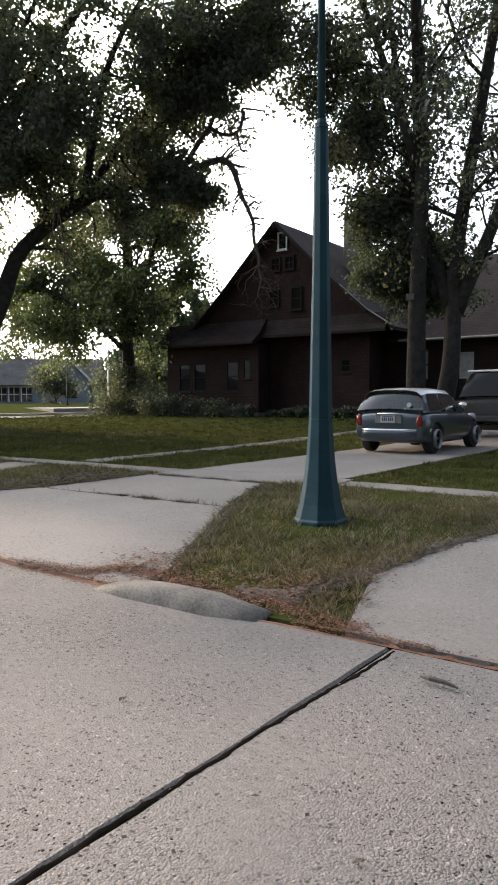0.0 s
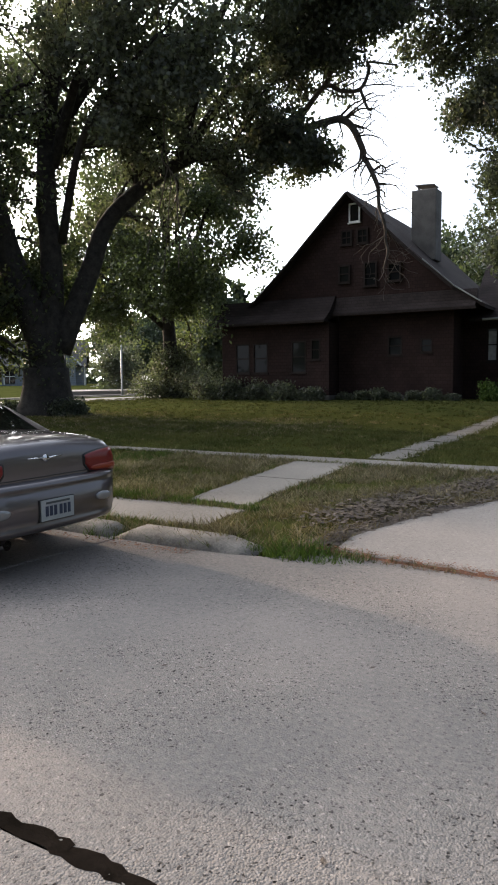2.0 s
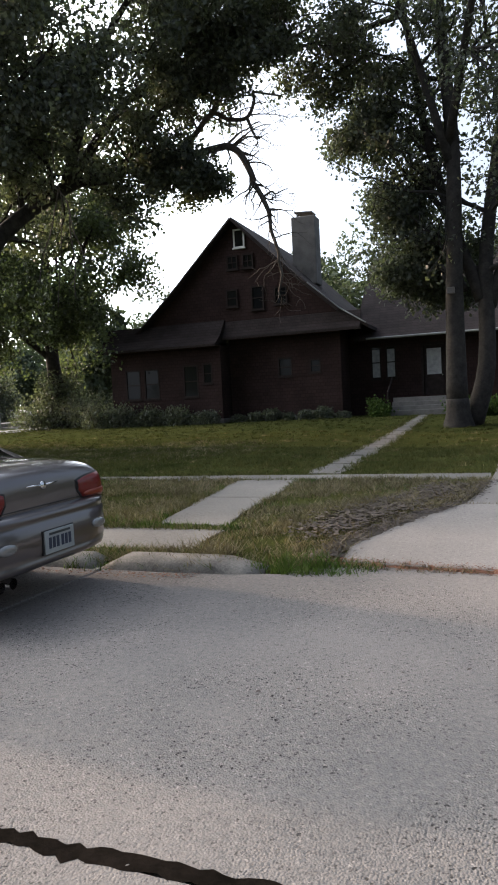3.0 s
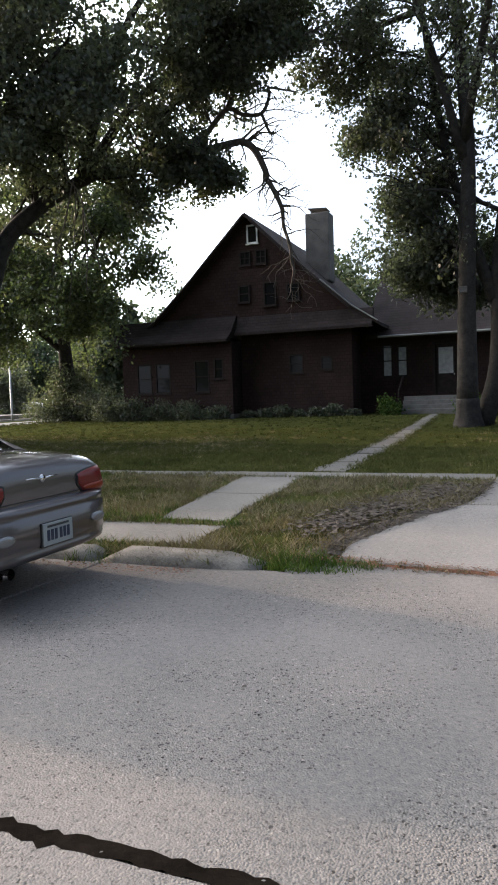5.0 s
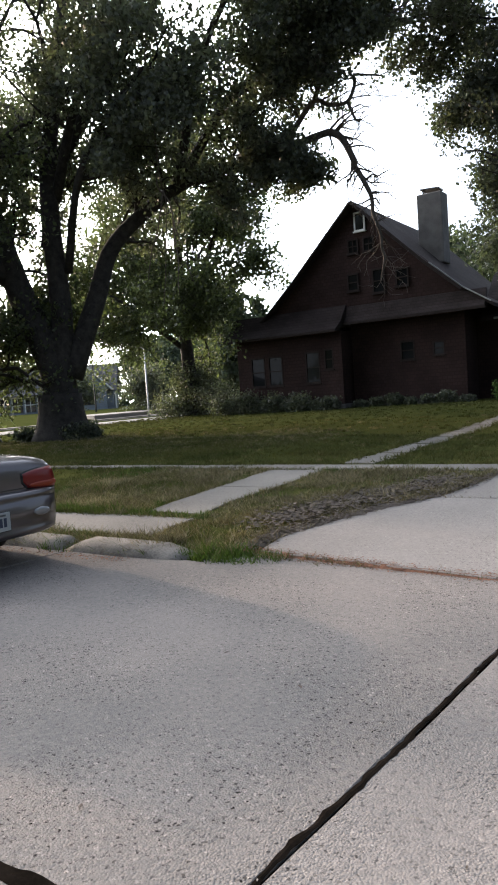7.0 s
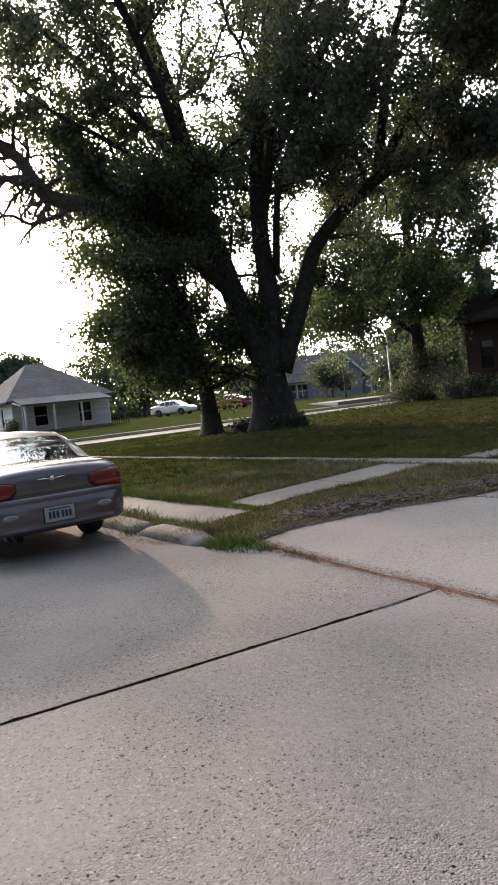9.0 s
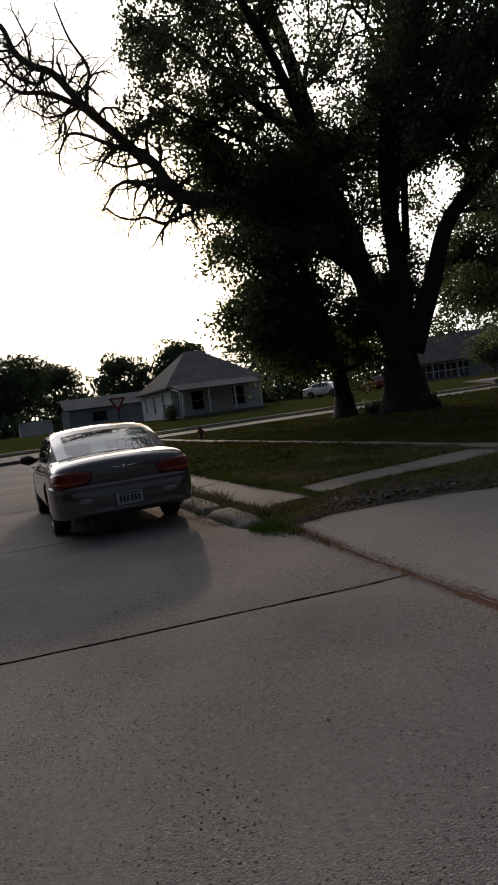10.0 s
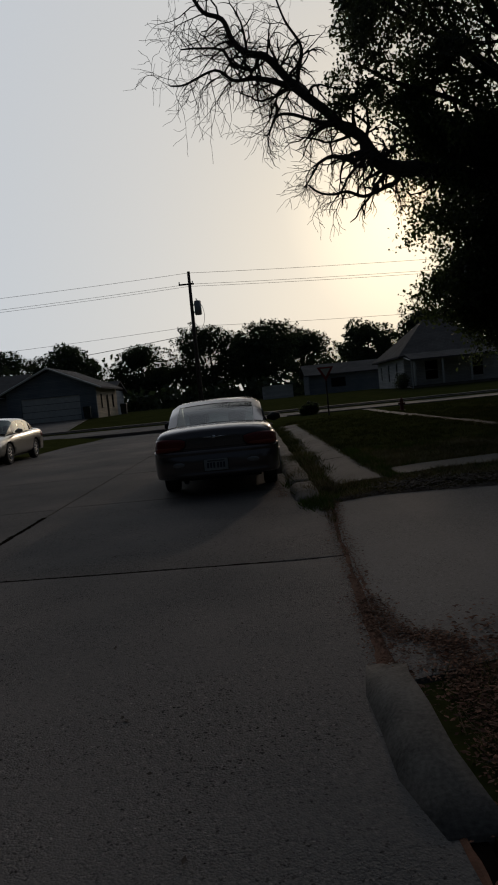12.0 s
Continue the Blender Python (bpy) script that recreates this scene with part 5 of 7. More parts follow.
# ---- house with a garage, on the far corner ----
gh = thing("garage_house", Matrix.Identity(4), "low grey house with a wide garage door and a tan side", "house")
part("wall", wall_holes(-17.8, -10.2, 0.7, 3.6, [(-16.6, 0.7, -11.6, 2.95)], -60.25, -60.0, "x"), SIDING_BLUE, gh)
gd = part("garage_door", Geo().box(-60.2, -16.6, 0.7, -60.12, -11.6, 2.95), TRIM, gh, "white panelled garage door")
for i in range(1, 4):
    part("panel_joint", Geo().box(-60.115, -16.6, 0.7 + 0.5625 * i - 0.015, -60.105, -11.6, 0.7 + 0.5625 * i + 0.015), TRIM_DARK, gd)
part("wall", wall_holes(-69, -60.25, 0.7, 3.6, [(-62.3, 1.7, -61.7, 2.9), (-67.4, 1.7, -66.6, 2.9), (-65, 0.7, -64.1, 2.8)], -10.4, -10.2), SIDING_TAN, gh, "tan side wall")
for a, b in ((-62.3, -61.7), (-67.4, -66.6)):
    window_unit(gh, (a + b) / 2, -10.22, 1.77, b - a - 0.14, 1.06, TRIM_DARK, face=1)
part("door", Geo().box(-65, -10.35, 0.7, -64.1, -10.3, 2.8), TRIM_DARK, gh)
part("wall", Geo().prism([(-17.8, 3.6), (-10.2, 3.6), (-14, 5.2)], 0, -60.25, -60.05), SIDING_BLUE, gh, "gable over the garage")
part("roof", Geo().prism([(-18.4, 3.45), (-14, 5.45), (-9.6, 3.45), (-9.6, 3.3), (-14, 5.28), (-18.4, 3.3)], 0, -69.4, -59.5), ROOF_GREY, gh)
part("barge_board", Geo().tube([(-59.48, -18.4, 3.38), (-59.48, -14, 5.38), (-59.48, -9.6, 3.38)], [0.09] * 3, 4), TRIM, gh)
part("wall", Geo().box(-74, -30, 0.7, -62, -17.8, 3.4).box(-75, -14, 0.7, -69, -10.6, 3.3), SIDING_BLUE, gh)
part("roof", Geo().prism([(-74.6, 3.3), (-68, 5.6), (-61.4, 3.3), (-61.4, 3.15), (-68, 5.42), (-74.6, 3.15)], 1, -30.5, -18), ROOF_GREY, gh)
part("roof", Geo().prism([(-75.6, 3.2), (-72, 4.3), (-68.4, 3.2), (-68.4, 3.05), (-72, 4.15), (-75.6, 3.05)], 1, -14, -10.25), ROOF_GREY, gh)
tagged(part("driveway", slab(dense([(-60, -17), (-60, -11), (-44.4, -9), (-44.4, -18)], 2, 0.02, 3), lambda x, y: lawn(x, y) + 0.03, 0.2), DRIVE), "concrete driveway in front of the garage", "driveway", kind="structure")
def wheelie_bin(x, y, label):
    t = thing("wheelie_bin", pose(x, y, lawn(x, y)), label, "bin")
    part("body", Geo().loft([[(-0.25, -0.25, 0.05), (0.25, -0.25, 0.05), (0.25, 0.25, 0.05), (-0.25, 0.25, 0.05)], [(-0.31, -0.3, 1.0), (0.31, -0.3, 1.0), (0.31, 0.3, 1.0), (-0.31, 0.3, 1.0)]]), BIN, t, bevel=0.03)
    part("lid", Geo().loft([[(-0.33, -0.32, 1.0), (0.36, -0.32, 1.0), (0.36, 0.32, 1.0), (-0.33, 0.32, 1.0)], [(-0.28, -0.26, 1.08), (0.28, -0.26, 1.08), (0.28, 0.26, 1.08), (-0.28, 0.26, 1.08)]]), BIN, t, bevel=0.02)
    for s in (-0.24, 0.24):
        part("wheel", Geo().tube([(-0.24, s - 0.03, 0.1), (-0.24, s + 0.03, 0.1)], [0.1, 0.1], 14), RUBBER, t)
wheelie_bin(-59.3, -10.9, "dark plastic bin beside the garage door")
wheelie_bin(-69.0, -9.6, "dark plastic bin at the tan wall")
# shed and low building behind the yield sign
sh = thing("grey_shed_house", Matrix.Identity(4), "long low grey building behind the junction", "house")
part("wall", Geo().box(-88, 9.5, 0.8, -80, 20, 3.2), SIDING_BLUE, sh)
part("roof", Geo().prism([(-88.5, 3.1), (-84, 4.4), (-79.5, 3.1), (-79.5, 2.95), (-84, 4.2), (-88.5, 2.95)], 1, 9, 20.5), ROOF_GREY, sh)
part("window", Geo().box(-79.98, 12, 1.6, -79.9, 13.6, 2.6), PANE, sh)
s2 = thing("small_shed", Matrix.Identity(4), "small pale garden shed with a pitched roof", "shed")
part("wall", Geo().box(-82, 4.2, 0.8, -79.5, 7.6, 2.4), SIDING, s2)
part("roof", Geo().prism([(4.0, 2.35), (5.9, 3.1), (7.8, 2.35), (7.8, 2.25), (5.9, 3.0), (4.0, 2.25)], 0, -82.3, -79.2), ROOF_GREY, s2)

# ---- street furniture ----
sl = thing("street_lamp", pose(-3.4, 5.68, lawn(-3.4, 5.68)), "teal painted fluted steel lamp post with a flared foot", "lamp post")
def octo(r, z, n=8):
    return [(math.cos(2 * math.pi * (k + 0.5) / n) * r, math.sin(2 * math.pi * (k + 0.5) / n) * r, z) for k in range(n)]
part("base", Geo().loft([octo(0.25, -0.05), octo(0.25, 0.03), octo(0.232, 0.05), octo(0.195, 0.18), octo(0.16, 0.36), octo(0.133, 0.58), octo(0.117, 0.8), octo(0.110, 0.95)]), POLE_BLUE, sl, bevel=0.006)
part("pole", Geo().loft([octo(0.108, 0.95), octo(0.082, 2.2), octo(0.062, 3.52), octo(0.062, 3.56)]), POLE_BLUE, sl, bevel=0.004)
part("collar", Geo().tube([(0, 0, 3.52), (0, 0, 3.6)], [0.066, 0.04], 12), POLE_BLUE, sl)
part("upper_pole", Geo().tube([(0, 0, 3.58), (0, 0, 7.6)], [0.036, 0.03], 12), POLE_BLUE, sl, smooth=True)
part("lamp_head", Geo().tube([(0, 0, 7.6), (0, 0, 7.7), (0, 0, 7.95), (0, 0, 8.1)], [0.05, 0.16, 0.2, 0.03], 14), POLE_BLUE, sl, smooth=True)

ys_ = thing("yield_sign", pose(-31.6, 6.2, lawn(-31.6, 6.2)), "red and white triangular sign on a steel post", "road sign")
part("post", Geo().box(-0.035, -0.03, -0.2, 0.035, 0.03, 2.1), WOODPOLE, ys_, bevel=0.004)
part("face", Geo().prism([(0.0, 1.5), (-0.37, 2.13), (0.37, 2.13)], 0, 0.032, 0.038), REDSIGN, ys_, "red border")
part("panel", Geo().prism([(0.0, 1.70), (-0.22, 2.06), (0.22, 2.06)], 0, 0.039, 0.042), TRIM, ys_, "white field")

hy = thing("fire_hydrant", pose(-28.8, 8.84, lawn(-28.8, 8.84)) @ Matrix.Scale(0.7, 4), "dull red fire hydrant on the verge", "hydrant")
part("barrel", Geo().tube([(0, 0, -0.05), (0, 0, 0.06), (0, 0, 0.065), (0, 0, 0.5), (0, 0, 0.52), (0, 0, 0.56)], [0.17, 0.17, 0.11, 0.10, 0.15, 0.15], 16), REDPAINT, hy)
part("bonnet", Geo().tube([(0, 0, 0.56), (0, 0, 0.66), (0, 0, 0.72), (0, 0, 0.73), (0, 0, 0.79)], [0.13, 0.10, 0.05, 0.03, 0.03], 14), REDPAINT, hy)
for d in ((0, 1), (0, -1), (1, 0)):
    part("nozzle", Geo().tube([(d[0] * 0.08, d[1] * 0.08, 0.42), (d[0] * 0.19, d[1] * 0.19, 0.42), (d[0] * 0.2, d[1] * 0.2, 0.42)], [0.06, 0.06, 0.04], 10), REDPAINT, hy)

up = thing("utility_pole", pose(-49.0, -0.6, lawn(-49, -0.6), 0, -1.2, 0), "leaning wooden utility pole with a transformer", "utility pole")
part("pole", Geo().tube([(0, 0, -0.4), (0, 0, 4), (0, 0, 9.85)], [0.16, 0.14, 0.10], 12), WOODPOLE, up, smooth=True)
tr = part("transformer", Geo().tube([(0.1, 0.42, 6.85), (0.1, 0.42, 6.9), (0.1, 0.42, 7.75), (0.1, 0.42, 7.8)], [0.2, 0.24, 0.24, 0.2], 14), STEEL, up, "grey transformer can", True)
for bz in (7.0, 7.5):
    part("bracket", Geo().box(0.05, 0.1, bz, 0.12, 0.25, bz + 0.1), STEEL, tr)
part("bushing", Geo().tube([(0.1, 0.35, 7.8), (0.1, 0.35, 8.0)], [0.04, 0.025], 8), TRIM, tr)
part("cross_arm", Geo().box(-0.05, -0.75, 8.95, 0.05, 0.3, 9.05), WOODPOLE, up)
for yy in (-0.7, 0.2):
    part("insulator", Geo().tube([(0, yy, 9.05), (0, yy, 9.13), (0, yy, 9.2)], [0.02, 0.05, 0.03], 8), TRIM, up)
part("drop_wire", Geo().tube(spline([(0.12, 0.4, 7.9), (0.2, 0.75, 7.3), (0.2, 0.8, 6.5), (0.1, 0.5, 5.9), (0.1, 0.12, 6.3)]), [0.015] * 21, 4), WIRE, up)
part("guy_pole", Geo().tube([(0.25, 0.12, -0.3), (0.2, 0.1, 3.0)], [0.09, 0.08], 10), WOODPOLE, up)


def cable(a, b, sag, label="thin black overhead cable", r=0.012):
    P = []
    for i in range(25):
        t = i / 24
        p = Vector(a).lerp(Vector(b), t)
        p.z -= sag * 4 * t * (1 - t)
        P.append(p)
    tagged(part("cable", Geo().tube(P, [r] * 25, 4), WIRE), label, "cable", "overhead cables")


top = (-48.8, -0.6, 10.1)
for dz, y2, z2 in ((0.0, 60, 10.2), (-0.75, 60, 9.4), (-0.9, 58, 9.2), (-3.6, 56, 6.6)):
    cable((top[0], top[1], top[2] + dz), (-52, y2, z2), 0.7)
    cable((top[0], top[1], top[2] + dz), (-46, -60, z2 - 0.2), 0.8)
cable((-48.9, -0.6, 6.0), (-66, -44, 6.4), 0.9, r=0.02)


def lamp_column(x, y, h, label, m=STEEL):
    t = thing("street_lamp", pose(x, y, lawn(x, y)), label, "lamp post", "far lamp posts")
    part("pole", Geo().tube([(0, 0, -0.2), (0, 0, 0.4), (0, 0, h)], [0.11, 0.085, 0.06], 10), m, t, smooth=True)
    part("arm", Geo().tube([(0, 0, h - 0.1), (0, -0.5, h + 0.08), (0, -1.0, h + 0.1)], [0.04] * 3, 8), m, t)
    part("lamp_head", Geo().box(-0.12, -1.5, h + 0.04, 0.12, -0.9, h + 0.16), m, t, bevel=0.03)


lamp_column(-44.3, 42.5, 5.6, "slim grey lamp post beside the cross street")
lamp_column(-58.0, 49.8, 7.0, "slim dark lamp post across the street", WIRE)

# ---- parked vehicles ----
sedan(pose(-10.06, 2.30, road_z(2.3), 0, 0, 180), TAUPE, "taupe metallic saloon car parked at the kerb", 4.95, 1.72, 1.32)
sedan(pose(-25.0, -5.3, road_z(-5.2)), GOLD, "pale gold saloon car parked across the street", 4.5, 1.7, 1.38, False)
hatch(pose(-6.1, 13.4, lawn(-5, 14.4) + 0.02, 0, 0, 88), MINIBLUE, WHITEPAINT, "small blue-grey hatchback with a white roof on the driveway", 3.45, 1.6, 1.32)
pickup(pose(-5.85, 19.3, lawn(-4, 19.5) + 0.02, 0, 0, 80), BLACK, "black off-road car with a white roof on the driveway")
for x, y, a, p, l in ((-57, 55.5, 40, WHITEPAINT, "white car parked far off"), (-53.0, 58.5, 40, GOLD, "silver car parked far off"), (-48, 66, 30, WHITEPAINT, "white car beyond the house corner"), (-66, 31.5, 30, WHITEPAINT, "white car on the bungalow's driveway"), (-62, 40, 200, TAIL, "dark red car across the street")):
    sedan(pose(x, y, lawn(x, y) + 0.03, 0, 0, a), p, l, 4.6, 1.78, 1.5, False, "far cars")

# ---- trees ----
big = tree_at("old_tree", (0, 0, 0), "huge old tree with forked trunk and dead limbs", "tree")
rng = random.Random(11)
g, tips, spray = Geo(), [], []
BX, BY = -24.2, 15.6
root_flare(g, BX, BY, 0.24, 0.75, 1.6, 3, 20)
limb(g, rng, [(BX, BY, 1.2), (BX - 0.1, BY, 2.6), (BX - 0.7, BY - 0.8, 5.5), (BX - 1.4, BY - 1.5, 9.5), (BX - 1.5, BY - 2.2, 13.5), (BX - 2.2, BY - 3.2, 18)], 0.70, 0.16, tips, 2, 3.3, 2, 0.06, 0.5, 14)
limb(g, rng, [(BX, BY, 2.0), (BX + 0.2, BY + 0.2, 4.5), (BX + 0.1, BY + 0.2, 9.0), (BX + 0.5, BY + 0.8, 13.5), (BX + 0.2, BY + 2, 18)], 0.5, 0.14, tips, 2, 3.3, 2, 0.06, 0.5, 12)
limb(g, rng, [(BX + 0.3, BY + 0.3, 2.4), (BX + 1.0, BY + 1.1, 5.0), (BX + 1.6, BY + 1.7, 7.0), (BX + 3.3, BY + 3.2, 8.8), (-19.2, 19.8, 9.4)], 0.42, 0.16, tips, 2, 2.2, 2, 0.05, 0.5, 12)
limb(g, rng, [(BX + 3.3, BY + 3.2, 8.8), (-18.8, 19.4, 11.4), (-17.0, 20.2, 12.6), (-15.4, 20.5, 13.2)], 0.2, 0.05, tips, 2, 1.5, 2, 0.0, 0.3, 8)
limb(g, rng, [(BX + 3.3, BY + 3.2, 8.8), (-18.4, 17.6, 12.4), (-15.6, 17.0, 14.4)], 0.2, 0.05, tips, 2, 1.8, 2, 0.0, 0.3, 8)
limb(g, rng, [(-19.2, 19.8, 9.4), (-18.3, 20.3, 9.5), (-17.5, 20.5, 9.6)], 0.16, 0.13, [], 20, 0.5, 0, 0, 0.9, 10)
limb(g, rng, [(BX - 0.9, BY - 1.0, 5.8), (BX - 1.1, BY - 2.6, 7.2), (-25.3, 11.2, 8.0), (-25.0, 9.2, 8.5)], 0.30, 0.23, [], 3, 0.8, 1, 0.05, 0.65, 10)
limb(g, rng, [(BX - 1.3, BY - 1.6, 10.0), (-25.2, 11.4, 12.0), (-25.0, 9.4, 13.4), (-25.0, 7.6, 14.6)], 0.2, 0.05, spray, 2, 1.7, 2, 0.0, 0.4, 8)
limb(g, rng, [(BX - 1.2, BY - 1.4, 8.6), (-25.3, 11.0, 10.6), (-25.1, 8.8, 11.4), (-25.0, 7.2, 12.3)], 0.14, 0.04, spray, 2, 1.4, 2, -0.04, 0.4, 8)
limb(g, rng, [(BX + 0.2, BY + 0.4, 8.5), (-22.3, 15.5, 10.8), (-20.5, 15.3, 12.6), (-18.5, 15.0, 14.0)], 0.2, 0.06, tips, 2, 2.0, 2, 0.0, 0.3, 8)
limb(g, rng, [(BX + 0.5, BY + 0.4, 6.0), (-22.0, 15.2, 8.6), (-20.4, 15.0, 10.0), (-18.6, 14.8, 10.9)], 0.16, 0.05, tips, 2, 1.5, 2, -0.02, 0.35, 8)
limb(g, rng, [(BX - 0.1, BY + 0.2, 7.0), (BX - 2.4, BY + 2.6, 10.5), (BX - 4.6, BY + 4.6, 13.5)], 0.3, 0.08, tips, 2, 2.6, 2, 0.03, 0.25, 10)
limb(g, rng, [(BX - 0.6, BY - 0.6, 5.2), (BX - 3.2, BY + 0.6, 8.0), (BX - 5.6, BY + 1.2, 10.5)], 0.24, 0.08, tips, 1, 2.4, 2, 0.03, 0.25, 10)
limb(g, rng, [(BX + 0.2, BY + 0.4, 9.5), (BX + 3.5, BY + 1.5, 13.5), (BX + 7.0, BY + 2.0, 16.5)], 0.26, 0.08, tips, 2, 2.4, 2, 0.03, 0.3, 8)
limb(g, rng, [(BX - 1.3, BY - 1.6, 10.0), (BX + 1.0, BY - 4.5, 13.2), (BX + 2.5, BY - 7.0, 15.5)], 0.26, 0.08, tips, 2, 2.2, 2, 0.03, 0.35, 8)
limb(g, rng, [(-19.2, 19.8, 9.4), (-17.7, 20.0, 9.3), (-16.5, 20.0, 8.7)], 0.08, 0.03, tips, 2, 0.6, 2, -0.08, 0.2, 7)
limb(g, rng, [(-18.8, 19.4, 11.4), (-16.6, 20.0, 12.2), (-14.6, 20.0, 12.9)], 0.09, 0.03, tips, 2, 1.1, 2, 0.0, 0.2, 7)
limb(g, rng, [(-17.0, 20.2, 12.6), (-14.9, 20.3, 14.4), (-13.2, 20.4, 15.4)], 0.09, 0.03, tips, 2, 1.3, 2, 0.0, 0.2, 7)
part("trunk", g, BARK, big, "dark furrowed trunk and limbs", True)
leaves("crown", tips, 135000, 0.158, 0.30, LEAF_DARK, big, 5)
leaves("leaf_spray", spray, 10000, 0.15, 0.2, LEAF_DARK, big, 6, "thin sprays of leaves beside the dead limb")
# bare limbs
def kinked(pts, rng, amp):
    """A broken branch's line, with an elbow between every two points."""
    P = []
    for a, b in zip(pts, pts[1:]):
        P += [Vector(a), Vector(a).lerp(Vector(b), rng.uniform(0.35, 0.65)) + Vector((rng.uniform(-amp, amp), rng.uniform(-amp, amp), rng.uniform(-amp, amp)))]
    return P + [Vector(pts[-1])]


dead, none = Geo(), []
DX = -25.0
for pts, r0, r1, ln in (([(DX, 9.2, 8.5), (DX, 8.1, 8.7), (DX, 7.7, 9.2), (DX, 6.7, 10.2), (DX, 5.4, 11.5), (DX, 4.5, 12.6), (DX, 3.6, 13.0), (DX, 3.1, 14.0), (DX, 2.1, 15.0)], 0.25, 0.045, 1.2),
                    ([(DX, 5.4, 11.5), (DX + 0.3, 4.6, 11.7), (DX + 0.5, 3.7, 11.75), (DX + 0.6, 2.7, 12.1), (DX + 0.7, 1.2, 11.7)], 0.11, 0.02, 1.4),
                    ([(DX, 7.7, 9.2), (DX + 0.4, 7.1, 8.85), (DX + 0.7, 5.8, 8.75), (DX + 0.9, 5.3, 8.0)], 0.10, 0.02, 0.9),
                    ([(DX, 8.9, 8.5), (DX + 0.4, 8.4, 8.0), (DX + 0.7, 7.2, 7.55), (DX + 0.9, 6.2, 7.65), (DX + 1.0, 5.4, 8.0)], 0.09, 0.02, 0.8),
                    ([(DX, 6.7, 10.2), (DX + 0.3, 5.8, 10.3), (DX + 0.4, 4.6, 10.5), (DX + 0.5, 4.2, 9.9)], 0.08, 0.02, 1.0),
                    ([(DX, 4.5, 12.6), (DX - 0.3, 4.0, 12.4), (DX - 0.4, 3.0, 13.2), (DX - 0.5, 1.6, 13.4)], 0.08, 0.02, 1.3),
                    ([(DX, 5.4, 11.5), (DX - 0.3, 5.7, 13.0), (DX - 0.3, 4.9, 15.0)], 0.08, 0.02, 1.2)):
    limb(dead, rng, kinked(pts, rng, 0.22), r0 * 1.15, r1 * 1.3, none, 3, ln * 0.95, 2, -0.06, 0.10, 8, 0.9)
part("bare_limb", dead, DEADWOOD, big, "bare dead limb with fine twigs", True)
dead = Geo()
for pts, r0, r1, ln in (([(-17.6, 20.5, 9.6), (-16.0, 20.6, 9.85), (-15.25, 20.6, 9.5), (-14.85, 20.6, 8.5), (-14.4, 20.6, 7.6), (-14.32, 20.6, 6.9), (-14.1, 20.6, 5.8), (-14.15, 20.6, 4.9)], 0.14, 0.03, 0.7),
                    ([(-14.55, 20.6, 8.0), (-14.1, 20.6, 8.05), (-13.7, 20.7, 8.2)], 0.04, 0.012, 0.3),
                    ([(-17.6, 20.5, 9.6), (-16.1, 20.4, 10.9), (-14.9, 20.4, 10.55), (-14.65, 20.4, 11.3), (-13.7, 20.4, 11.0)], 0.10, 0.025, 1.1),
                    ([(-16.1, 20.4, 10.9), (-15.4, 20.3, 12.5), (-13.6, 20.2, 12.5), (-11.8, 20.2, 13.0)], 0.08, 0.02, 1.4),
                    ([(-14.9, 20.4, 10.55), (-14.5, 20.3, 9.8), (-14.2, 20.3, 9.9)], 0.05, 0.012, 0.7)):
    limb(dead, rng, kinked(pts, rng, 0.14), r0 * 1.15, r1, none, 3, ln, 2, -0.06, 0.15, 6, 0.9, 2)
part("bare_limb", dead, DEADWOOD, big, "bare broken branch hanging down", True)
vine = Geo()
for pts in ([(-19.6, 16.2, 12.6), (-19.6, 16.2, 10.9), (-19.4, 16.1, 8.3), (-19.3, 16.1, 6.6), (-19.6, 16.1, 4.4)], [(-19.5, 16.1, 8.4), (-19.0, 16.0, 7.4), (-18.6, 16.0, 6.0), (-18.3, 16.0, 4.9)],
            [(-18.7, 16.2, 12.4), (-18.5, 16.2, 11.4), (-18.2, 16.2, 10.6)], [(-19.4, 16.2, 7.8), (-19.9, 16.1, 6.2), (-20.2, 16.1, 5.2)], [(-19.0, 16.1, 7.0), (-18.9, 16.1, 5.6), (-18.95, 16.1, 4.6)]):
    P = spline(kinked(pts, rng, 0.12), 4)
    vine.tube(P, [0.024 - 0.012 * i / len(P) for i in range(len(P))], 5)
part("hanging_vine", vine, DEADWOOD, big, "pale dead vines hanging from the crown", True)

maple = tree_at("maple_tree", (0, 0, 0), "dense leafy maple hung low beside the old tree", "tree")
rng = random.Random(21)
g, tips = Geo(), []
root_flare(g, -27.2, 14.6, 0.3, 0.4, 0.8, 5, 12)
limb(g, rng, [(-27.2, 14.6, 0.9), (-27.0, 14.3, 3.0), (-26.8, 13.4, 6.0), (-26.5, 12.8, 11.0)], 0.38, 0.12, tips, 1, 2.2, 2, 0.02, 0.2, 10)
limb(g, rng, [(-27.0, 14.2, 3.0), (-26.3, 12.0, 4.6), (-26.0, 10.8, 5.2)], 0.2, 0.06, tips, 1, 1.5, 2, -0.04, 0.3, 8)
limb(g, rng, [(-27.0, 14.2, 3.6), (-25.4, 12.6, 6.0), (-25.0, 11.6, 8.6)], 0.2, 0.06, tips, 1, 1.9, 2, 0.0, 0.3, 8)
limb(g, rng, [(-27.0, 14.3, 2.6), (-26.2, 15.4, 3.8), (-25.6, 16.4, 4.8)], 0.12, 0.04, tips, 1, 1.3, 2, -0.04, 0.3, 8)
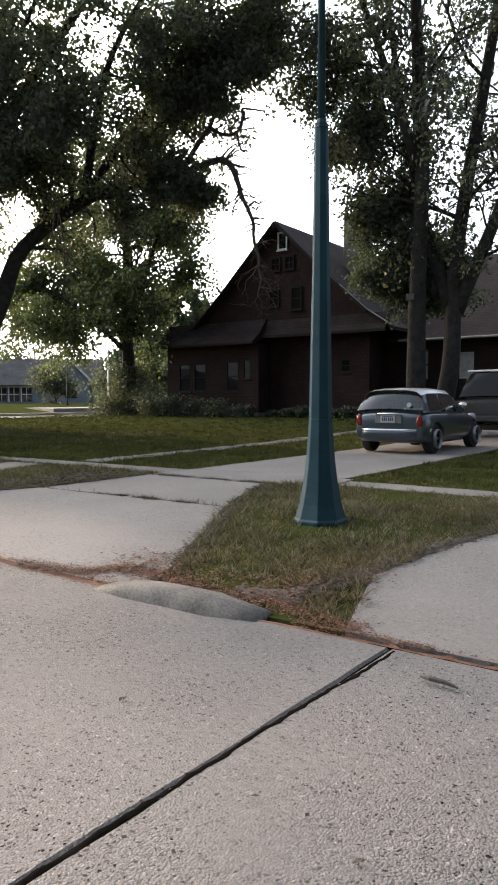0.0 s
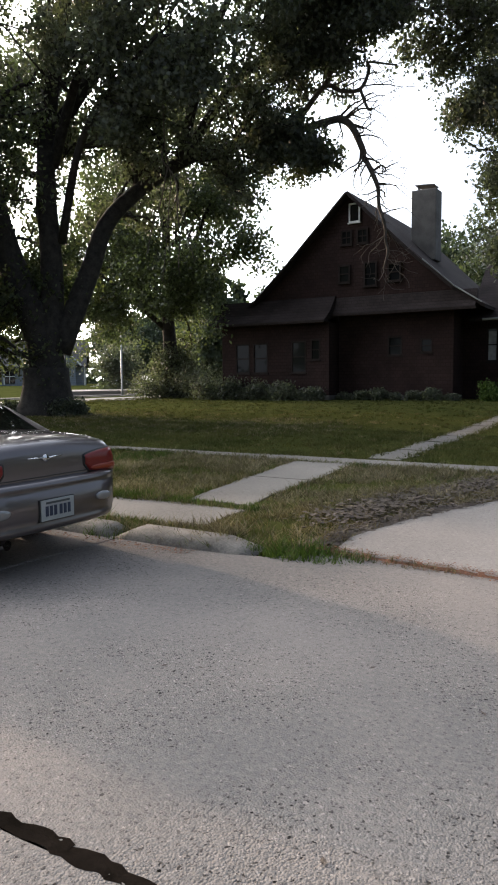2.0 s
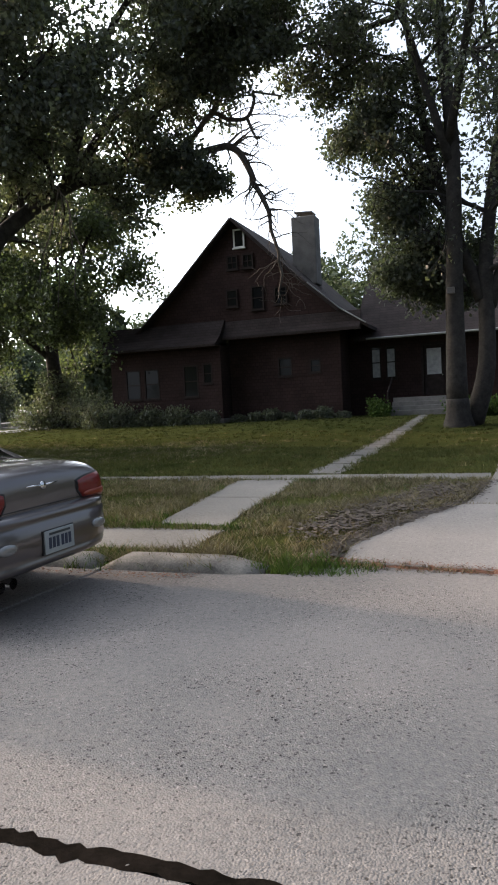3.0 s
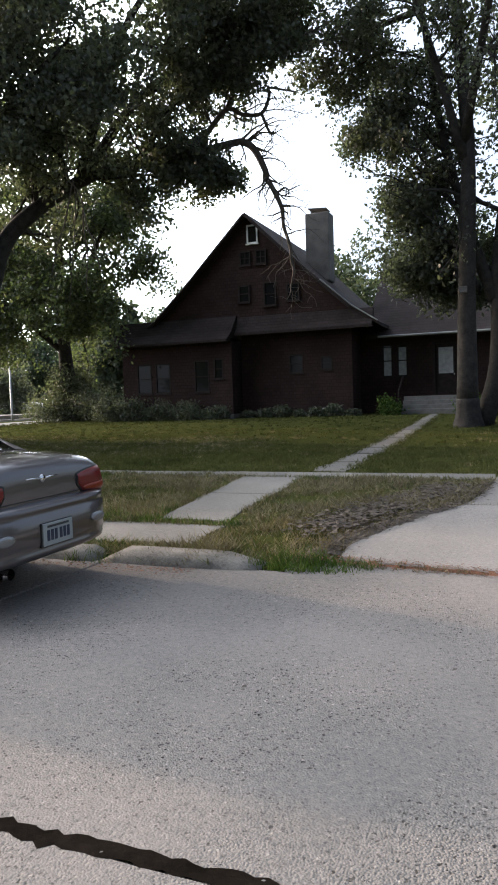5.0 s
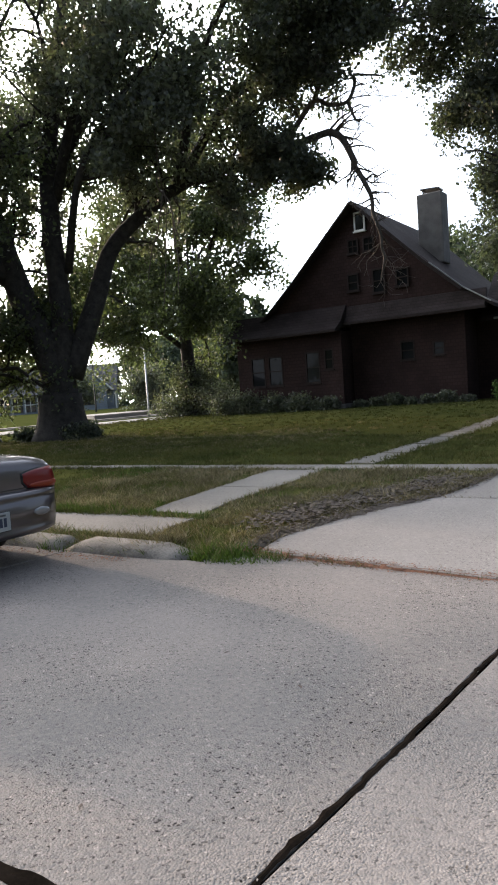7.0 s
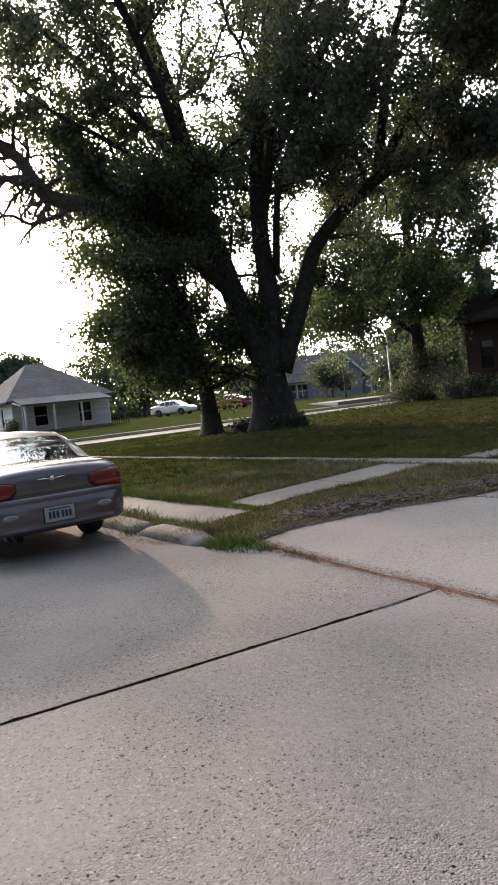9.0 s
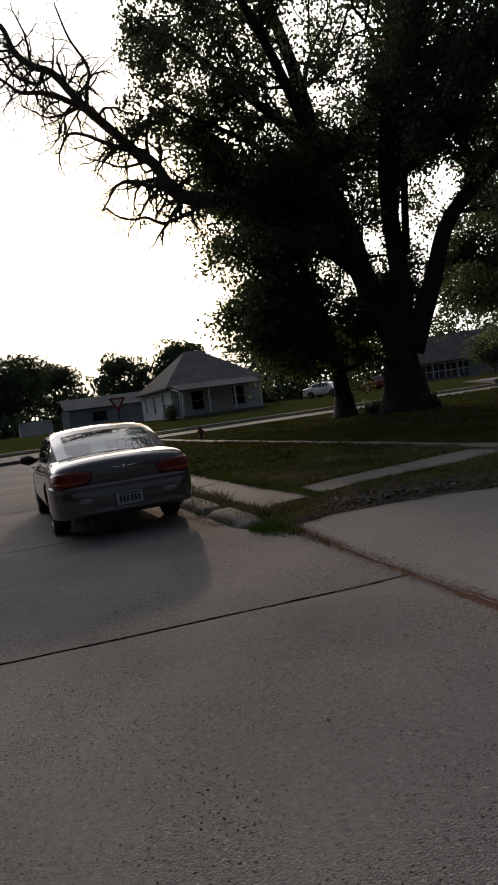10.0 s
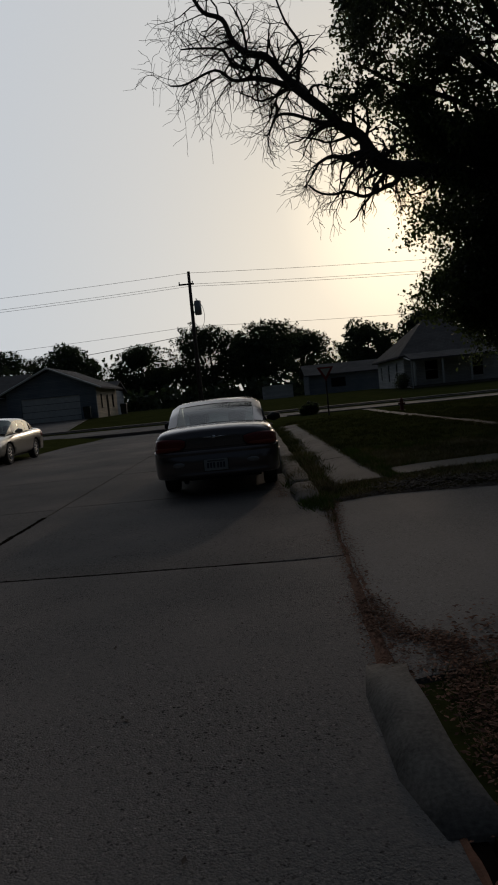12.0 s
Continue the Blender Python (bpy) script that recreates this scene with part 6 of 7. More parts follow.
limb(g, rng, [(-27.0, 14.3, 2.4), (-26.4, 13.0, 3.7), (-25.6, 11.4, 4.1)], 0.12, 0.04, tips, 1, 1.0, 2, -0.06, 0.3, 8)
limb(g, rng, [(-26.9, 14.0, 4.0), (-26.2, 12.6, 7.4), (-25.8, 11.4, 9.4), (-25.7, 10.8, 11.0)], 0.18, 0.05, tips, 1, 1.6, 2, 0.0, 0.35, 8)
limb(g, rng, [(-27.0, 14.2, 4.4), (-28.0, 13.0, 7.0), (-28.4, 12.2, 9.6)], 0.16, 0.05, tips, 1, 1.9, 2, 0.0, 0.35, 8)
part("trunk", g, BARK, maple, smooth=True)
leaves("crown", tips, 84000, 0.15, 0.33, LEAF, maple, 8)

elm = tree_at("elm_tree", (0, 0, 0), "tall tree with ivy-clad trunk beside the timber house", "tree")
rng = random.Random(31)
g, tips = Geo(), []
EX, EY = -30.6, 31.2
root_flare(g, EX, EY, 0.4, 0.5, 1.0, 6, 12)
limb(g, rng, [(EX, EY, 1.2), (EX - 0.3, EY, 5), (EX - 0.5, EY + 0.2, 10), (EX - 0.6, EY, 15.5)], 0.48, 0.14, tips, 1, 4.4, 2, 0.05, 0.36, 10)
limb(g, rng, [(EX - 0.3, EY, 5.5), (EX + 2.2, EY - 1.0, 8.5), (EX + 4.2, EY - 1.5, 11.5)], 0.24, 0.07, tips, 2, 3.0, 2, 0.0, 0.3, 8)
limb(g, rng, [(EX - 0.3, EY, 5.0), (EX - 3.0, EY - 1.0, 7.5), (EX - 5.5, EY - 1.0, 9)], 0.24, 0.07, tips, 2, 3.0, 2, 0.0, 0.3, 8)
limb(g, rng, [(EX - 0.3, EY, 4.6), (EX + 1.8, EY - 2.0, 7.2), (EX + 3.6, EY - 3.0, 9.0)], 0.18, 0.05, tips, 2, 2.2, 2, -0.03, 0.3, 8)
limb(g, rng, [(EX - 0.3, EY, 4.2), (EX - 2.5, EY - 2.0, 6.8), (EX - 4.6, EY - 2.6, 8.2)], 0.18, 0.05, tips, 2, 2.2, 2, -0.03, 0.3, 8)
part("trunk", g, BARK, elm, smooth=True)
leaves("crown", tips, 78000, 0.2, 0.45, LEAF, elm, 9)
ivy = [Vector((EX + math.cos(a) * 0.6, EY + math.sin(a) * 0.6, z)) for z in [0.6 + 0.25 * i for i in range(11)] for a in (0.3, 1.8, 3.4, 4.9)]
leaves("ivy", ivy, 5000, 0.16, 0.42, LEAF_DARK, elm, 10, "dark ivy and suckers round the foot")

ash = tree_at("ash_tree", (0, 0, 0), "tall many-stemmed tree in front of the house wing", "tree")
rng = random.Random(41)
g, tips = Geo(), []
RX, RY = -8.7, 21.5
root_flare(g, RX, RY, 0.2, 0.36, 0.9, 7, 12)
limb(g, rng, [(RX, RY, 1.0), (RX + 0.02, RY, 4.5), (RX + 0.1, RY + 0.1, 9), (RX - 0.2, RY + 0.2, 14), (RX + 0.2, RY + 0.4, 19)], 0.34, 0.12, tips, 2, 2.7, 2, 0.05, 0.5, 12)
limb(g, rng, [(RX + 0.4, RY + 0.6, 0.2), (RX + 0.9, RY + 0.6, 2.2), (RX + 1.0, RY + 0.8, 6), (RX + 1.8, RY + 0.8, 11), (RX + 2.8, RY + 0.5, 16.5)], 0.36, 0.12, tips, 2, 2.9, 2, 0.05, 0.45, 12)
limb(g, rng, [(RX + 0.8, RY + 0.7, 4.2), (RX - 0.1, RY + 0.9, 7.0), (RX - 0.9, RY + 1.0, 10.5), (RX - 1.4, RY + 0.6, 14.5)], 0.22, 0.08, tips, 2, 1.7, 2, 0.03, 0.4, 10)
limb(g, rng, [(RX + 1.0, RY + 0.8, 4.0), (RX + 2.4, RY + 1.0, 7.5), (RX + 4.2, RY + 0.8, 12), (RX + 5.2, RY, 15)], 0.24, 0.08, tips, 2, 2.9, 2, 0.03, 0.35, 10)
limb(g, rng, [(RX, RY, 8.5), (RX - 1.2, RY - 1.0, 12.8), (RX - 2.2, RY - 1.8, 15.6)], 0.16, 0.05, tips, 2, 1.6, 2, -0.02, 0.35, 8)
limb(g, rng, [(RX, RY, 9.0), (RX + 1.0, RY - 3.0, 12.0), (RX + 1.6, RY - 5.0, 13.6)], 0.16, 0.05, tips, 2, 2.0, 2, -0.02, 0.35, 8)
limb(g, rng, [(RX - 0.2, RY + 0.4, 5.2), (RX - 1.4, RY + 2.6, 6.2), (RX - 2.0, RY + 4.0, 6.4)], 0.10, 0.04, tips, 1, 1.2, 2, -0.03, 0.45, 8)
for pts, ln in (([(RX - 0.9, RY + 1.0, 10.5), (-10.6, 22.5, 11.0), (-11.8, 22.6, 10.7)], 1.1), ([(RX - 0.1, RY + 0.9, 7.0), (-9.9, 22.6, 8.2), (-10.7, 22.6, 7.6)], 0.9),
                ([(RX, RY + 0.6, 4.6), (-9.6, 23.0, 5.7), (-10.5, 23.0, 5.5)], 0.8), ([(RX + 0.3, RY + 0.8, 4.6), (RX - 0.2, 23.5, 5.6), (RX - 0.9, 24.0, 5.4)], 1.0),
                ([(RX - 1.4, RY + 0.6, 13.5), (-12.0, 22.4, 13.4), (-14.0, 22.0, 13.2)], 1.5)):
    limb(g, rng, pts, 0.12, 0.04, tips, 1, ln, 2, -0.03, 0.35, 8)
part("trunk", g, BARK, ash, smooth=True)
leaves("crown", tips, 74000, 0.15, 0.28, LEAF_DARK, ash, 12)
part("trunk_mark", Geo().box(RX - 0.2, RY - 0.42, 4.35, RX + 0.06, RY - 0.33, 4.55), CHIMNEY, ash, "pale tag nailed to the trunk", bevel=0.02)

# background trees
for i, (x, y, h, r, n) in enumerate(((-38, 47, 12, 4.5, 11000), (-44, 54, 9, 4.0, 7000), (-58, 90, 15, 8, 9000), (-40, 85, 16, 8, 9000), (-22, 62, 15, 7, 9000), (-6, 58, 15, 7, 9000), (6, 50, 14, 6, 8000),
                                 (-95, 75, 15, 9, 8000), (-80, 95, 15, 9, 8000), (-64, 76, 6, 3.5, 5000), (-100, 20, 10.5, 5, 8000), (-96, 27, 11, 5, 8000), (-112, -3, 13, 8, 10000), (-108, 5, 13.5, 7, 10000), (-118, 12, 11, 7, 8000), (-114, -14, 11, 6, 8000),
                                 (-104, -24, 11, 6, 8000), (-110, -34, 11, 7, 8000), (-96, -44, 12, 7, 8000), (-110, 45, 12, 8, 7000), (-120, -50, 13, 8, 7000), (-86, 40, 9, 4, 7000), (-105, 60, 13, 8, 7000), (-30, 95, 17, 9, 7000), (-68, 74, 10, 5.5, 10000), (-77, 80, 11, 6, 10000), (-60, 76, 10, 5, 10000))):
    seen = -119 < x < -94 and -36 < y < 30
    round_tree("background_tree", x, y, h, r, "distant full green tree", 100 + i, int(n * (2.2 if seen else 1.2)), 0.34 if seen else 0.42, 0.3, 0.1,
               group="background trees", sigma=0.22 if x < -55 else r * 0.075, billows=42 if x < -55 else 0)
# unseen trees added behind and beside the walk to block skylight from there
for i, (x, y, h, r) in enumerate(((-17, -16, 13, 6), (-9, -15, 14, 6.5), (-1, -16, 15, 6.5), (7, -15, 13, 6), (15, -15, 14, 6.5), (23, -10, 14, 6.5), (26, 0, 13, 6), (25, 12, 14, 6.5), (20, 24, 14, 6.5))):
    round_tree("background_tree", x, y, h, r, "unseen tree added to block skylight", 150 + i, 5000, 0.70, 0.3, 0.1, group="background trees", sigma=r * 0.12)
for i, (x, y, h, r) in enumerate(((-52.5, 52, 3.8, 2.6), (-66, 55, 4.6, 2.8), (-34.2, 5.6, 0.35, 0.25))):
    round_tree("bush", x, y, h, r, "rounded dark green bush", 200 + i, 6000, 0.26, 0.1, 0.05, LEAF_DARK, "bushes", r * 0.22)

# far woods that close the view
rs = np.random.RandomState(77)
line = [(-60, -150), (-128, -75), (-134, -20), (-134, 40), (-112, 100), (-60, 128), (0, 128), (60, 110), (95, 40)]
wt = []
for (xa, ya), (xb, yb) in zip(line, line[1:]):
    for k in range(90):
        u = rs.rand()
        hmax = 6.5 + 2.5 * math.sin((xa + (xb - xa) * u) * 0.13) + 2.0 * math.sin((ya + (yb - ya) * u) * 0.21)
        for _ in range(3):
            wt.append(Vector((xa + (xb - xa) * u + rs.normal(0, 2), ya + (yb - ya) * u + rs.normal(0, 2), 0.3 + 2.6 * rs.rand())))
        for _ in range(5):
            wt.append(Vector((xa + (xb - xa) * u + rs.normal(0, 3), ya + (yb - ya) * u + rs.normal(0, 3), 0.3 + hmax * rs.rand() ** 1.3)))
for k in range(700):
    wt.append(Vector((-100 + rs.normal(0, 1.2), rs.uniform(-60, 66), 0.6 + 2.6 * rs.rand())))
woods = leaves("far_woods", wt, 56000, 1.0, 0.8, LEAF_FAR, None, 78)
tagged(woods, "belt of distant green woods", "woods", kind="stuff")


# ---- shrubs along the house ----
def shrub(x, y, h, r, seed, label="low dark shrub against the house wall", material=None):
    rng = random.Random(seed)
    t = tree_at("shrub", (x, y, 0), label, "shrub", "shrubs by the house")
    g, tips = Geo(), []
    for k in range(7):
        a = rng.uniform(0, 6.28)
        grow(g, rng, Vector((x, y, lawn(x, y) - 0.05)), Vector((math.cos(a) * 0.6, math.sin(a) * 0.6, 1)).normalized(), h * 0.6, 0.03, 1, tips, 0.05, 0.7, 3)
    part("stem", g, BARK, t)
    leaves("foliage", tips, 2200, 0.12, r * 0.3, material or LEAF_DARK, t, seed)


for i in range(9):
    shrub(-26.6 + 0.75 * i, 28.6 + 0.15 * (i % 2), (1.2, 0.8, 1.1, 0.6, 0.9, 0.5, 0.8, 0.45, 0.6)[i], (1.0, 0.8, 1.1, 0.7, 0.9, 0.7, 0.9, 0.6, 0.7)[i], 300 + i)
for i in range(7):
    shrub(-19.4 + 0.85 * i, 29.7, 0.3 + 0.12 * (i % 3), 0.45, 320 + i)
for i, (x, y) in enumerate(((-28.2, 30.4), (-29.2, 30.8), (-31.6, 30.6))):
    shrub(x, y, 2.0, 1.2, 340 + i, "tall tangled shrub at the house corner", LEAF_DARK)
for i, (x, y) in enumerate(((-8.2, 27.5), (-7.4, 27.8), (-6.6, 27.4), (-9.0, 29.2), (-12.8, 29.8))):
    shrub(x, y, 0.8, 0.7, 360 + i, "pale-leaved low plant by the steps", WEED)
for i, (x, y) in enumerate(((-23.1, 15.2), (-22.8, 15.7), (-25.3, 14.9))):
    shrub(x, y, 0.5, 0.45, 370 + i, "low suckers round the old tree's foot")
shrub(-58.4, 15.3, 1.2, 0.6, 380, "round bush at the white bungalow")


# ---- grass, weeds and litter ----
def in_poly(P, x, y):
    c = np.zeros(len(x), bool)
    j = len(P) - 1
    for i in range(len(P)):
        xi, yi, xj, yj = *P[i], *P[j]
        c ^= ((yi > y) != (yj > y)) & (x < (xj - xi) * (y - yi) / (yj - yi + 1e-9) + xi)
        j = i
    return c


PAVED = [A, Bq, C, [(-7.3, 8.7), (-4.65, 8.7), (-4.5, 24), (-7.2, 24)], [(-1.98, 3.42), (2.6, 3.42), (2.2, 5.0), (2.0, 15), (-1.7, 15), (-1.86, 6.0), (-2.25, 4.35)],
         [(-33, 8.14), (-11.2, 8.14), (-11.2, 7.97), (-7.3, 7.97), (-7.3, 8.55), (-11.2, 8.55), (-11.2, 8.42), (-33, 8.42)], [(-4.5, 8.02), (-1.8, 7.97), (-1.8, 8.42), (-4.5, 8.45)], [(-27.5, 3.83), (-9.72, 3.83), (-9.7, 4.45), (-27.5, 4.46)],
         [(-10.47, 4.68), (-9.75, 4.68), (-9.97, 7.95), (-10.85, 7.95)], [(-10.06, 8.66), (-9.52, 8.66), (-10.42, 29.8), (-10.98, 29.8)]]


def blades(name, x0, x1, y0, y1, count, h, w, material, label, seed, keep=None, lean=0.5, on_paving=False):
    rs = np.random.RandomState(seed)
    x, y = rs.uniform(x0, x1, count), rs.uniform(y0, y1, count)
    # two thirds of the blades stand in tufts, thick in some places and thin in others
    tufts = max(1, count // 34)
    tx, ty, th = rs.uniform(x0, x1, tufts), rs.uniform(y0, y1, tufts), rs.uniform(0.6, 1.5, tufts)
    k, tuft = rs.randint(0, tufts, count), rs.rand(count) < 0.68
    if not on_paving:
        x, y = np.where(tuft, tx[k] + rs.normal(0, 0.035, count), x), np.where(tuft, ty[k] + rs.normal(0, 0.035, count), y)
    f = 0.5 + 0.25 * (np.sin(x * 2.7 + 1.3 * np.sin(y * 1.9)) + np.sin(y * 3.3 + 1.6 * np.sin(x * 1.4 + 2)))
    hk = np.where(tuft, th[k], 0.7) * (0.65 + 0.6 * f)
    ok = rs.rand(count) < 0.5 + 0.6 * f
    for P in PAVED if not on_paving else ():
        ok &= ~in_poly(P, x, y)
    if keep is not None:
        ok &= keep(x, y, rs)
    x, y, hk = x[ok], y[ok], hk[ok]
    n = len(x)
    m = np.clip((x + 14) / 5, 0, 1)
    m = m * m * (3 - 2 * m)
    z = np.interp(y, [p[0] for p in LAWN], [p[1] for p in LAWN]) * (1 - m) + np.interp(y, [p[0] for p in DIP], [p[1] for p in DIP]) * m
    a = rs.uniform(0, 2 * np.pi, n)
    hh = h * hk * rs.uniform(0.45, 1.2, n)
    ln = rs.normal(0, lean, (n, 2)) * hh[:, None]
    V = np.empty((n, 3, 3))
    V[:, 0] = np.stack([x - np.cos(a) * w, y - np.sin(a) * w, z - 0.01], 1)
    V[:, 1] = np.stack([x + np.cos(a) * w, y + np.sin(a) * w, z - 0.01], 1)
    V[:, 2] = np.stack([x + ln[:, 0], y + ln[:, 1], z + hh], 1)
    me = bpy.data.meshes.new(name)
    me.vertices.add(n * 3)
    me.vertices.foreach_set("co", V.ravel())
    me.loops.add(n * 3)
    me.loops.foreach_set("vertex_index", np.arange(n * 3))
    me.polygons.add(n)
    me.polygons.foreach_set("loop_start", np.arange(n) * 3)
    me.materials.append(material)
    me.update()
    return tagged(new(name, me), label, "grass", kind="stuff")


blades("grass", -14, -1.6, 3.5, 8.0, 230000, 0.045, 0.004, BLADE, "short patchy verge grass", 1, lambda x, y, rs: rs.rand(len(x)) < np.where(x < -9.7, 0.65, np.where(x < -5, 0.22, 0.10)))
blades("grass", -24, -1.6, 8.5, 14, 185000, 0.055, 0.006, BLADE, "short front lawn grass", 2)
blades("grass", -33, -1.6, 14, 31, 95000, 0.055, 0.0125, BLADE, "front lawn grass farther off", 3)
blades("grass", -33, -14, 3.5, 14, 125000, 0.055, 0.009, BLADE, "verge grass towards the corner", 4)
patch = lambda k, a: (lambda x, y, rs: np.sin(x * 2.3 + np.sin(y * 3.1 + k)) + np.sin(y * 2.9 + 1.7 * np.sin(x * 1.9 + k)) + rs.normal(0, 0.5, len(x)) > a)
near = lambda P, d: (lambda x, y, rs: np.min([np.hypot(x - px, y - py) for px, py in P], axis=0) < d * rs.uniform(0.2, 1, len(x)))
blades("dry_grass", -14, -1.6, 3.5, 8.0, 80000, 0.05, 0.005, STRAW, "dead straw patches in the verge", 21, patch(0.3, 0.2), 0.9)
blades("dry_grass", -24, -1.6, 8.5, 20, 26000, 0.05, 0.008, STRAW, "dead straw patches in the front lawn", 22, patch(1.9, 0.5), 0.9)
blades("dry_grass", -9.5, -7.0, 3.5, 7.5, 16000, 0.06, 0.005, STRAW, "trampled dead grass beside the driveway", 23, near([(-8.5, 4.1), (-8.4, 4.7), (-8.1, 5.4), (-7.8, 6.1), (-9.0, 4.6), (-8.6, 5.6)], 0.6), 1.0)
blades("dry_grass", -4.5, -1.8, 3.5, 6.5, 12000, 0.06, 0.005, STRAW, "dead grass round the kerb end", 24, near([(-3.6, 3.9), (-3.1, 3.8), (-2.6, 3.9), (-2.5, 4.6), (-2.1, 5.4), (-3.9, 4.6)], 0.55), 1.0)
blades("dry_grass", -26, -9, 10.5, 20, 60000, 0.06, 0.009, DRYGRASS, "withered brown grass round the old tree", 27, near([(-20, 13), (-17, 12), (-22, 15), (-15, 13.5), (-24, 13)], 3.2), 0.9)
blades("grass", -14, -8.2, 4.6, 8.0, 20000, 0.065, 0.005, WEED, "lusher green tufts in the verge", 25, patch(4.0, 0.8), 0.6)
blades("dry_grass", -13.0, -1.6, 3.5, 8.0, 140000, 0.066, 0.006, DRYGRASS, "withered brown grass of the verge", 26, patch(2.2, -1.1), 0.9)
edge = lambda cx, cy, r: (lambda x, y, rs: (x - cx) ** 2 + ((y - cy) * 2.2) ** 2 < (r * rs.uniform(0.3, 1, len(x))) ** 2)
blades("weeds", -9.1, -7.9, 3.3, 3.9, 5000, 0.075, 0.006, WEED, "tuft of green weeds at the kerb end", 5, edge(-8.55, 3.5, 0.6), 0.6)
blades("weeds", -10.9, -9.9, 3.15, 3.6, 1500, 0.12, 0.006, WEED, "dry weeds in the broken kerb", 6, edge(-10.35, 3.3, 0.35), 0.5)
blades("weeds", -15, -9.25, 3.28, 3.8, 16000, 0.10, 0.006, DRYGRASS, "withered grass hanging over the kerb", 37, lambda x, y, rs: y > 3.36 + 0.14 * np.sin(x * 4.1) * rs.rand(len(x)), 0.9, True)
blades("weeds", -14, -9.2, 3.3, 3.8, 10000, 0.10, 0.006, WEED, "green grass hanging over the kerb", 38, patch(3.1, 0.2), 0.9, True)
blades("weeds", -14, -9.6, 3.52, 3.78, 7000, 0.06, 0.005, WEED, "green fringe along the kerb strip", 7)
blades("weeds", -14, -9.6, 4.48, 4.72, 7000, 0.07, 0.006, WEED, "green fringe behind the slab strip", 8)


def litter(name, pts, spread, count, size, seed, zf, label, material=None):
    """Dead leaves and crumbs lying along a line."""
    rs = random.Random(seed)
    g = Geo()
    for _ in range(count):
        k = rs.randrange(len(pts) - 1)
        t = rs.random()
        x = pts[k][0] + (pts[k + 1][0] - pts[k][0]) * t + rs.gauss(0, spread)
        y = pts[k][1] + (pts[k + 1][1] - pts[k][1]) * t + rs.gauss(0, spread)
        s, a, z = size * rs.uniform(0.4, 1.3), rs.uniform(0, 6.28), zf(x, y) + rs.uniform(0.004, 0.016)
        c, n = math.cos(a) * s, math.sin(a) * s
        g.add([(x - c, y - n, z), (x + n * 0.5, y - c * 0.5, z + s * rs.uniform(-0.1, 0.4)), (x + c, y + n, z + s * 0.2), (x - n * 0.5, y + c * 0.5, z + s * rs.uniform(-0.1, 0.4))], [(0, 1, 2, 3)])
    tagged(part(name, g, material or LITTER), label, "litter", kind="stuff")


gut = lambda x, y: road_z(y) if y < (apron_y(x) if -8.4 < x < -3.5 else 3.36) else (zdrive(x, y) if -8.4 < x < -3.5 or x > -2 else lawn(x, max(3.45, y)) + 0.01)
dirt = thing("gutter_dirt", Matrix.Identity(4), "rust-brown dirt and leaf crumbs along the gutter joint", "dirt", kind="stuff")
for k, (pts, w) in enumerate((([(x, y - 0.01) for x, y in APRON], 0.05), (((-5.4, 3.43), (-4.6, 3.38), (-3.7, 3.34)), 0.09), (((-2.5, 3.33), (-1.6, 3.34), (1.5, 3.34)), 0.02))):
    part("dirt_strip", ribbon(pts, w, gut, 0.004, 90 + k, 0.05), LITTER, dirt)
litter("leaf_litter", [(x, y - 0.01) for x, y in APRON], 0.05, 4200, 0.010, 1, gut, "brown leaf crumbs in the driveway joint")
litter("leaf_litter", [(-4.8, 3.42), (-4.2, 3.46), (-3.85, 3.7), (-3.3, 3.62), (-2.5, 3.58), (-1.9, 3.45)], 0.055, 6500, 0.010, 2, gut, "rusty leaf litter round the kerb end")
litter("leaf_litter", [(-4.0, 3.9), (-3.6, 3.7), (-2.6, 3.75), (-2.3, 4.3)], 0.16, 1800, 0.016, 3, lambda x, y: lawn(x, y) + 0.02, "dead leaves in the verge grass")
litter("leaf_litter", [(-11.5, 3.1), (-10.2, 3.12), (-9.4, 3.15)], 0.05, 400, 0.014, 4, rz, "fallen leaves along the kerb")
litter("leaf_litter", [(-12, 0.5), (-8, 1.8), (-5, 1.0), (-2, 2.0), (0, 0.8)], 1.1, 160, 0.016, 5, rz, "scattered crumbs and leaves on the street", SOIL)
litter("grit", [(-12, 0.4), (-8, 1.6), (-4, 1.0), (0, 1.6)], 1.0, 2600, 0.007, 15, rz, "loose grit on the street", KERB)
litter("grit", [(-11, 2.6), (-4, 2.8)], 0.35, 1200, 0.006, 16, rz, "loose grit near the gutter", SOIL)
bare = thing("bare_soil", Matrix.Identity(4), "bare trodden soil beside the driveway", "soil", kind="stuff")
for k, (pts, w) in enumerate(((((-8.45, 3.75), (-8.5, 4.0), (-8.25, 4.6), (-7.75, 5.6)), 0.22), (((-2.9, 3.66), (-2.55, 3.75), (-2.35, 4.2), (-2.0, 5.6)), 0.2))):
    part("soil_strip", ribbon(pts, w, lambda x, y: lawn(x, max(y, 3.45)), 0.03, 95 + k, 0.06), SOIL, bare)
litter("soil_crumbs", [(-8.5, 3.7), (-8.45, 4.2), (-8.15, 4.8), (-7.7, 5.7), (-7.5, 6.6), (-7.4, 7.6)], 0.07, 2600, 0.02, 41, lambda x, y: lawn(x, max(y, 3.45)) + 0.02, "dark soil crumbs along the driveway edge", SOIL)
litter("soil_crumbs", [(-8.75, 4.4), (-8.5, 5.0), (-8.3, 5.7), (-8.0, 6.4), (-7.8, 7.1)], 0.17, 3600, 0.030, 45, lambda x, y: lawn(x, max(y, 3.45)) + 0.035, "dark clods and dead clumps in the worn verge", SOIL)
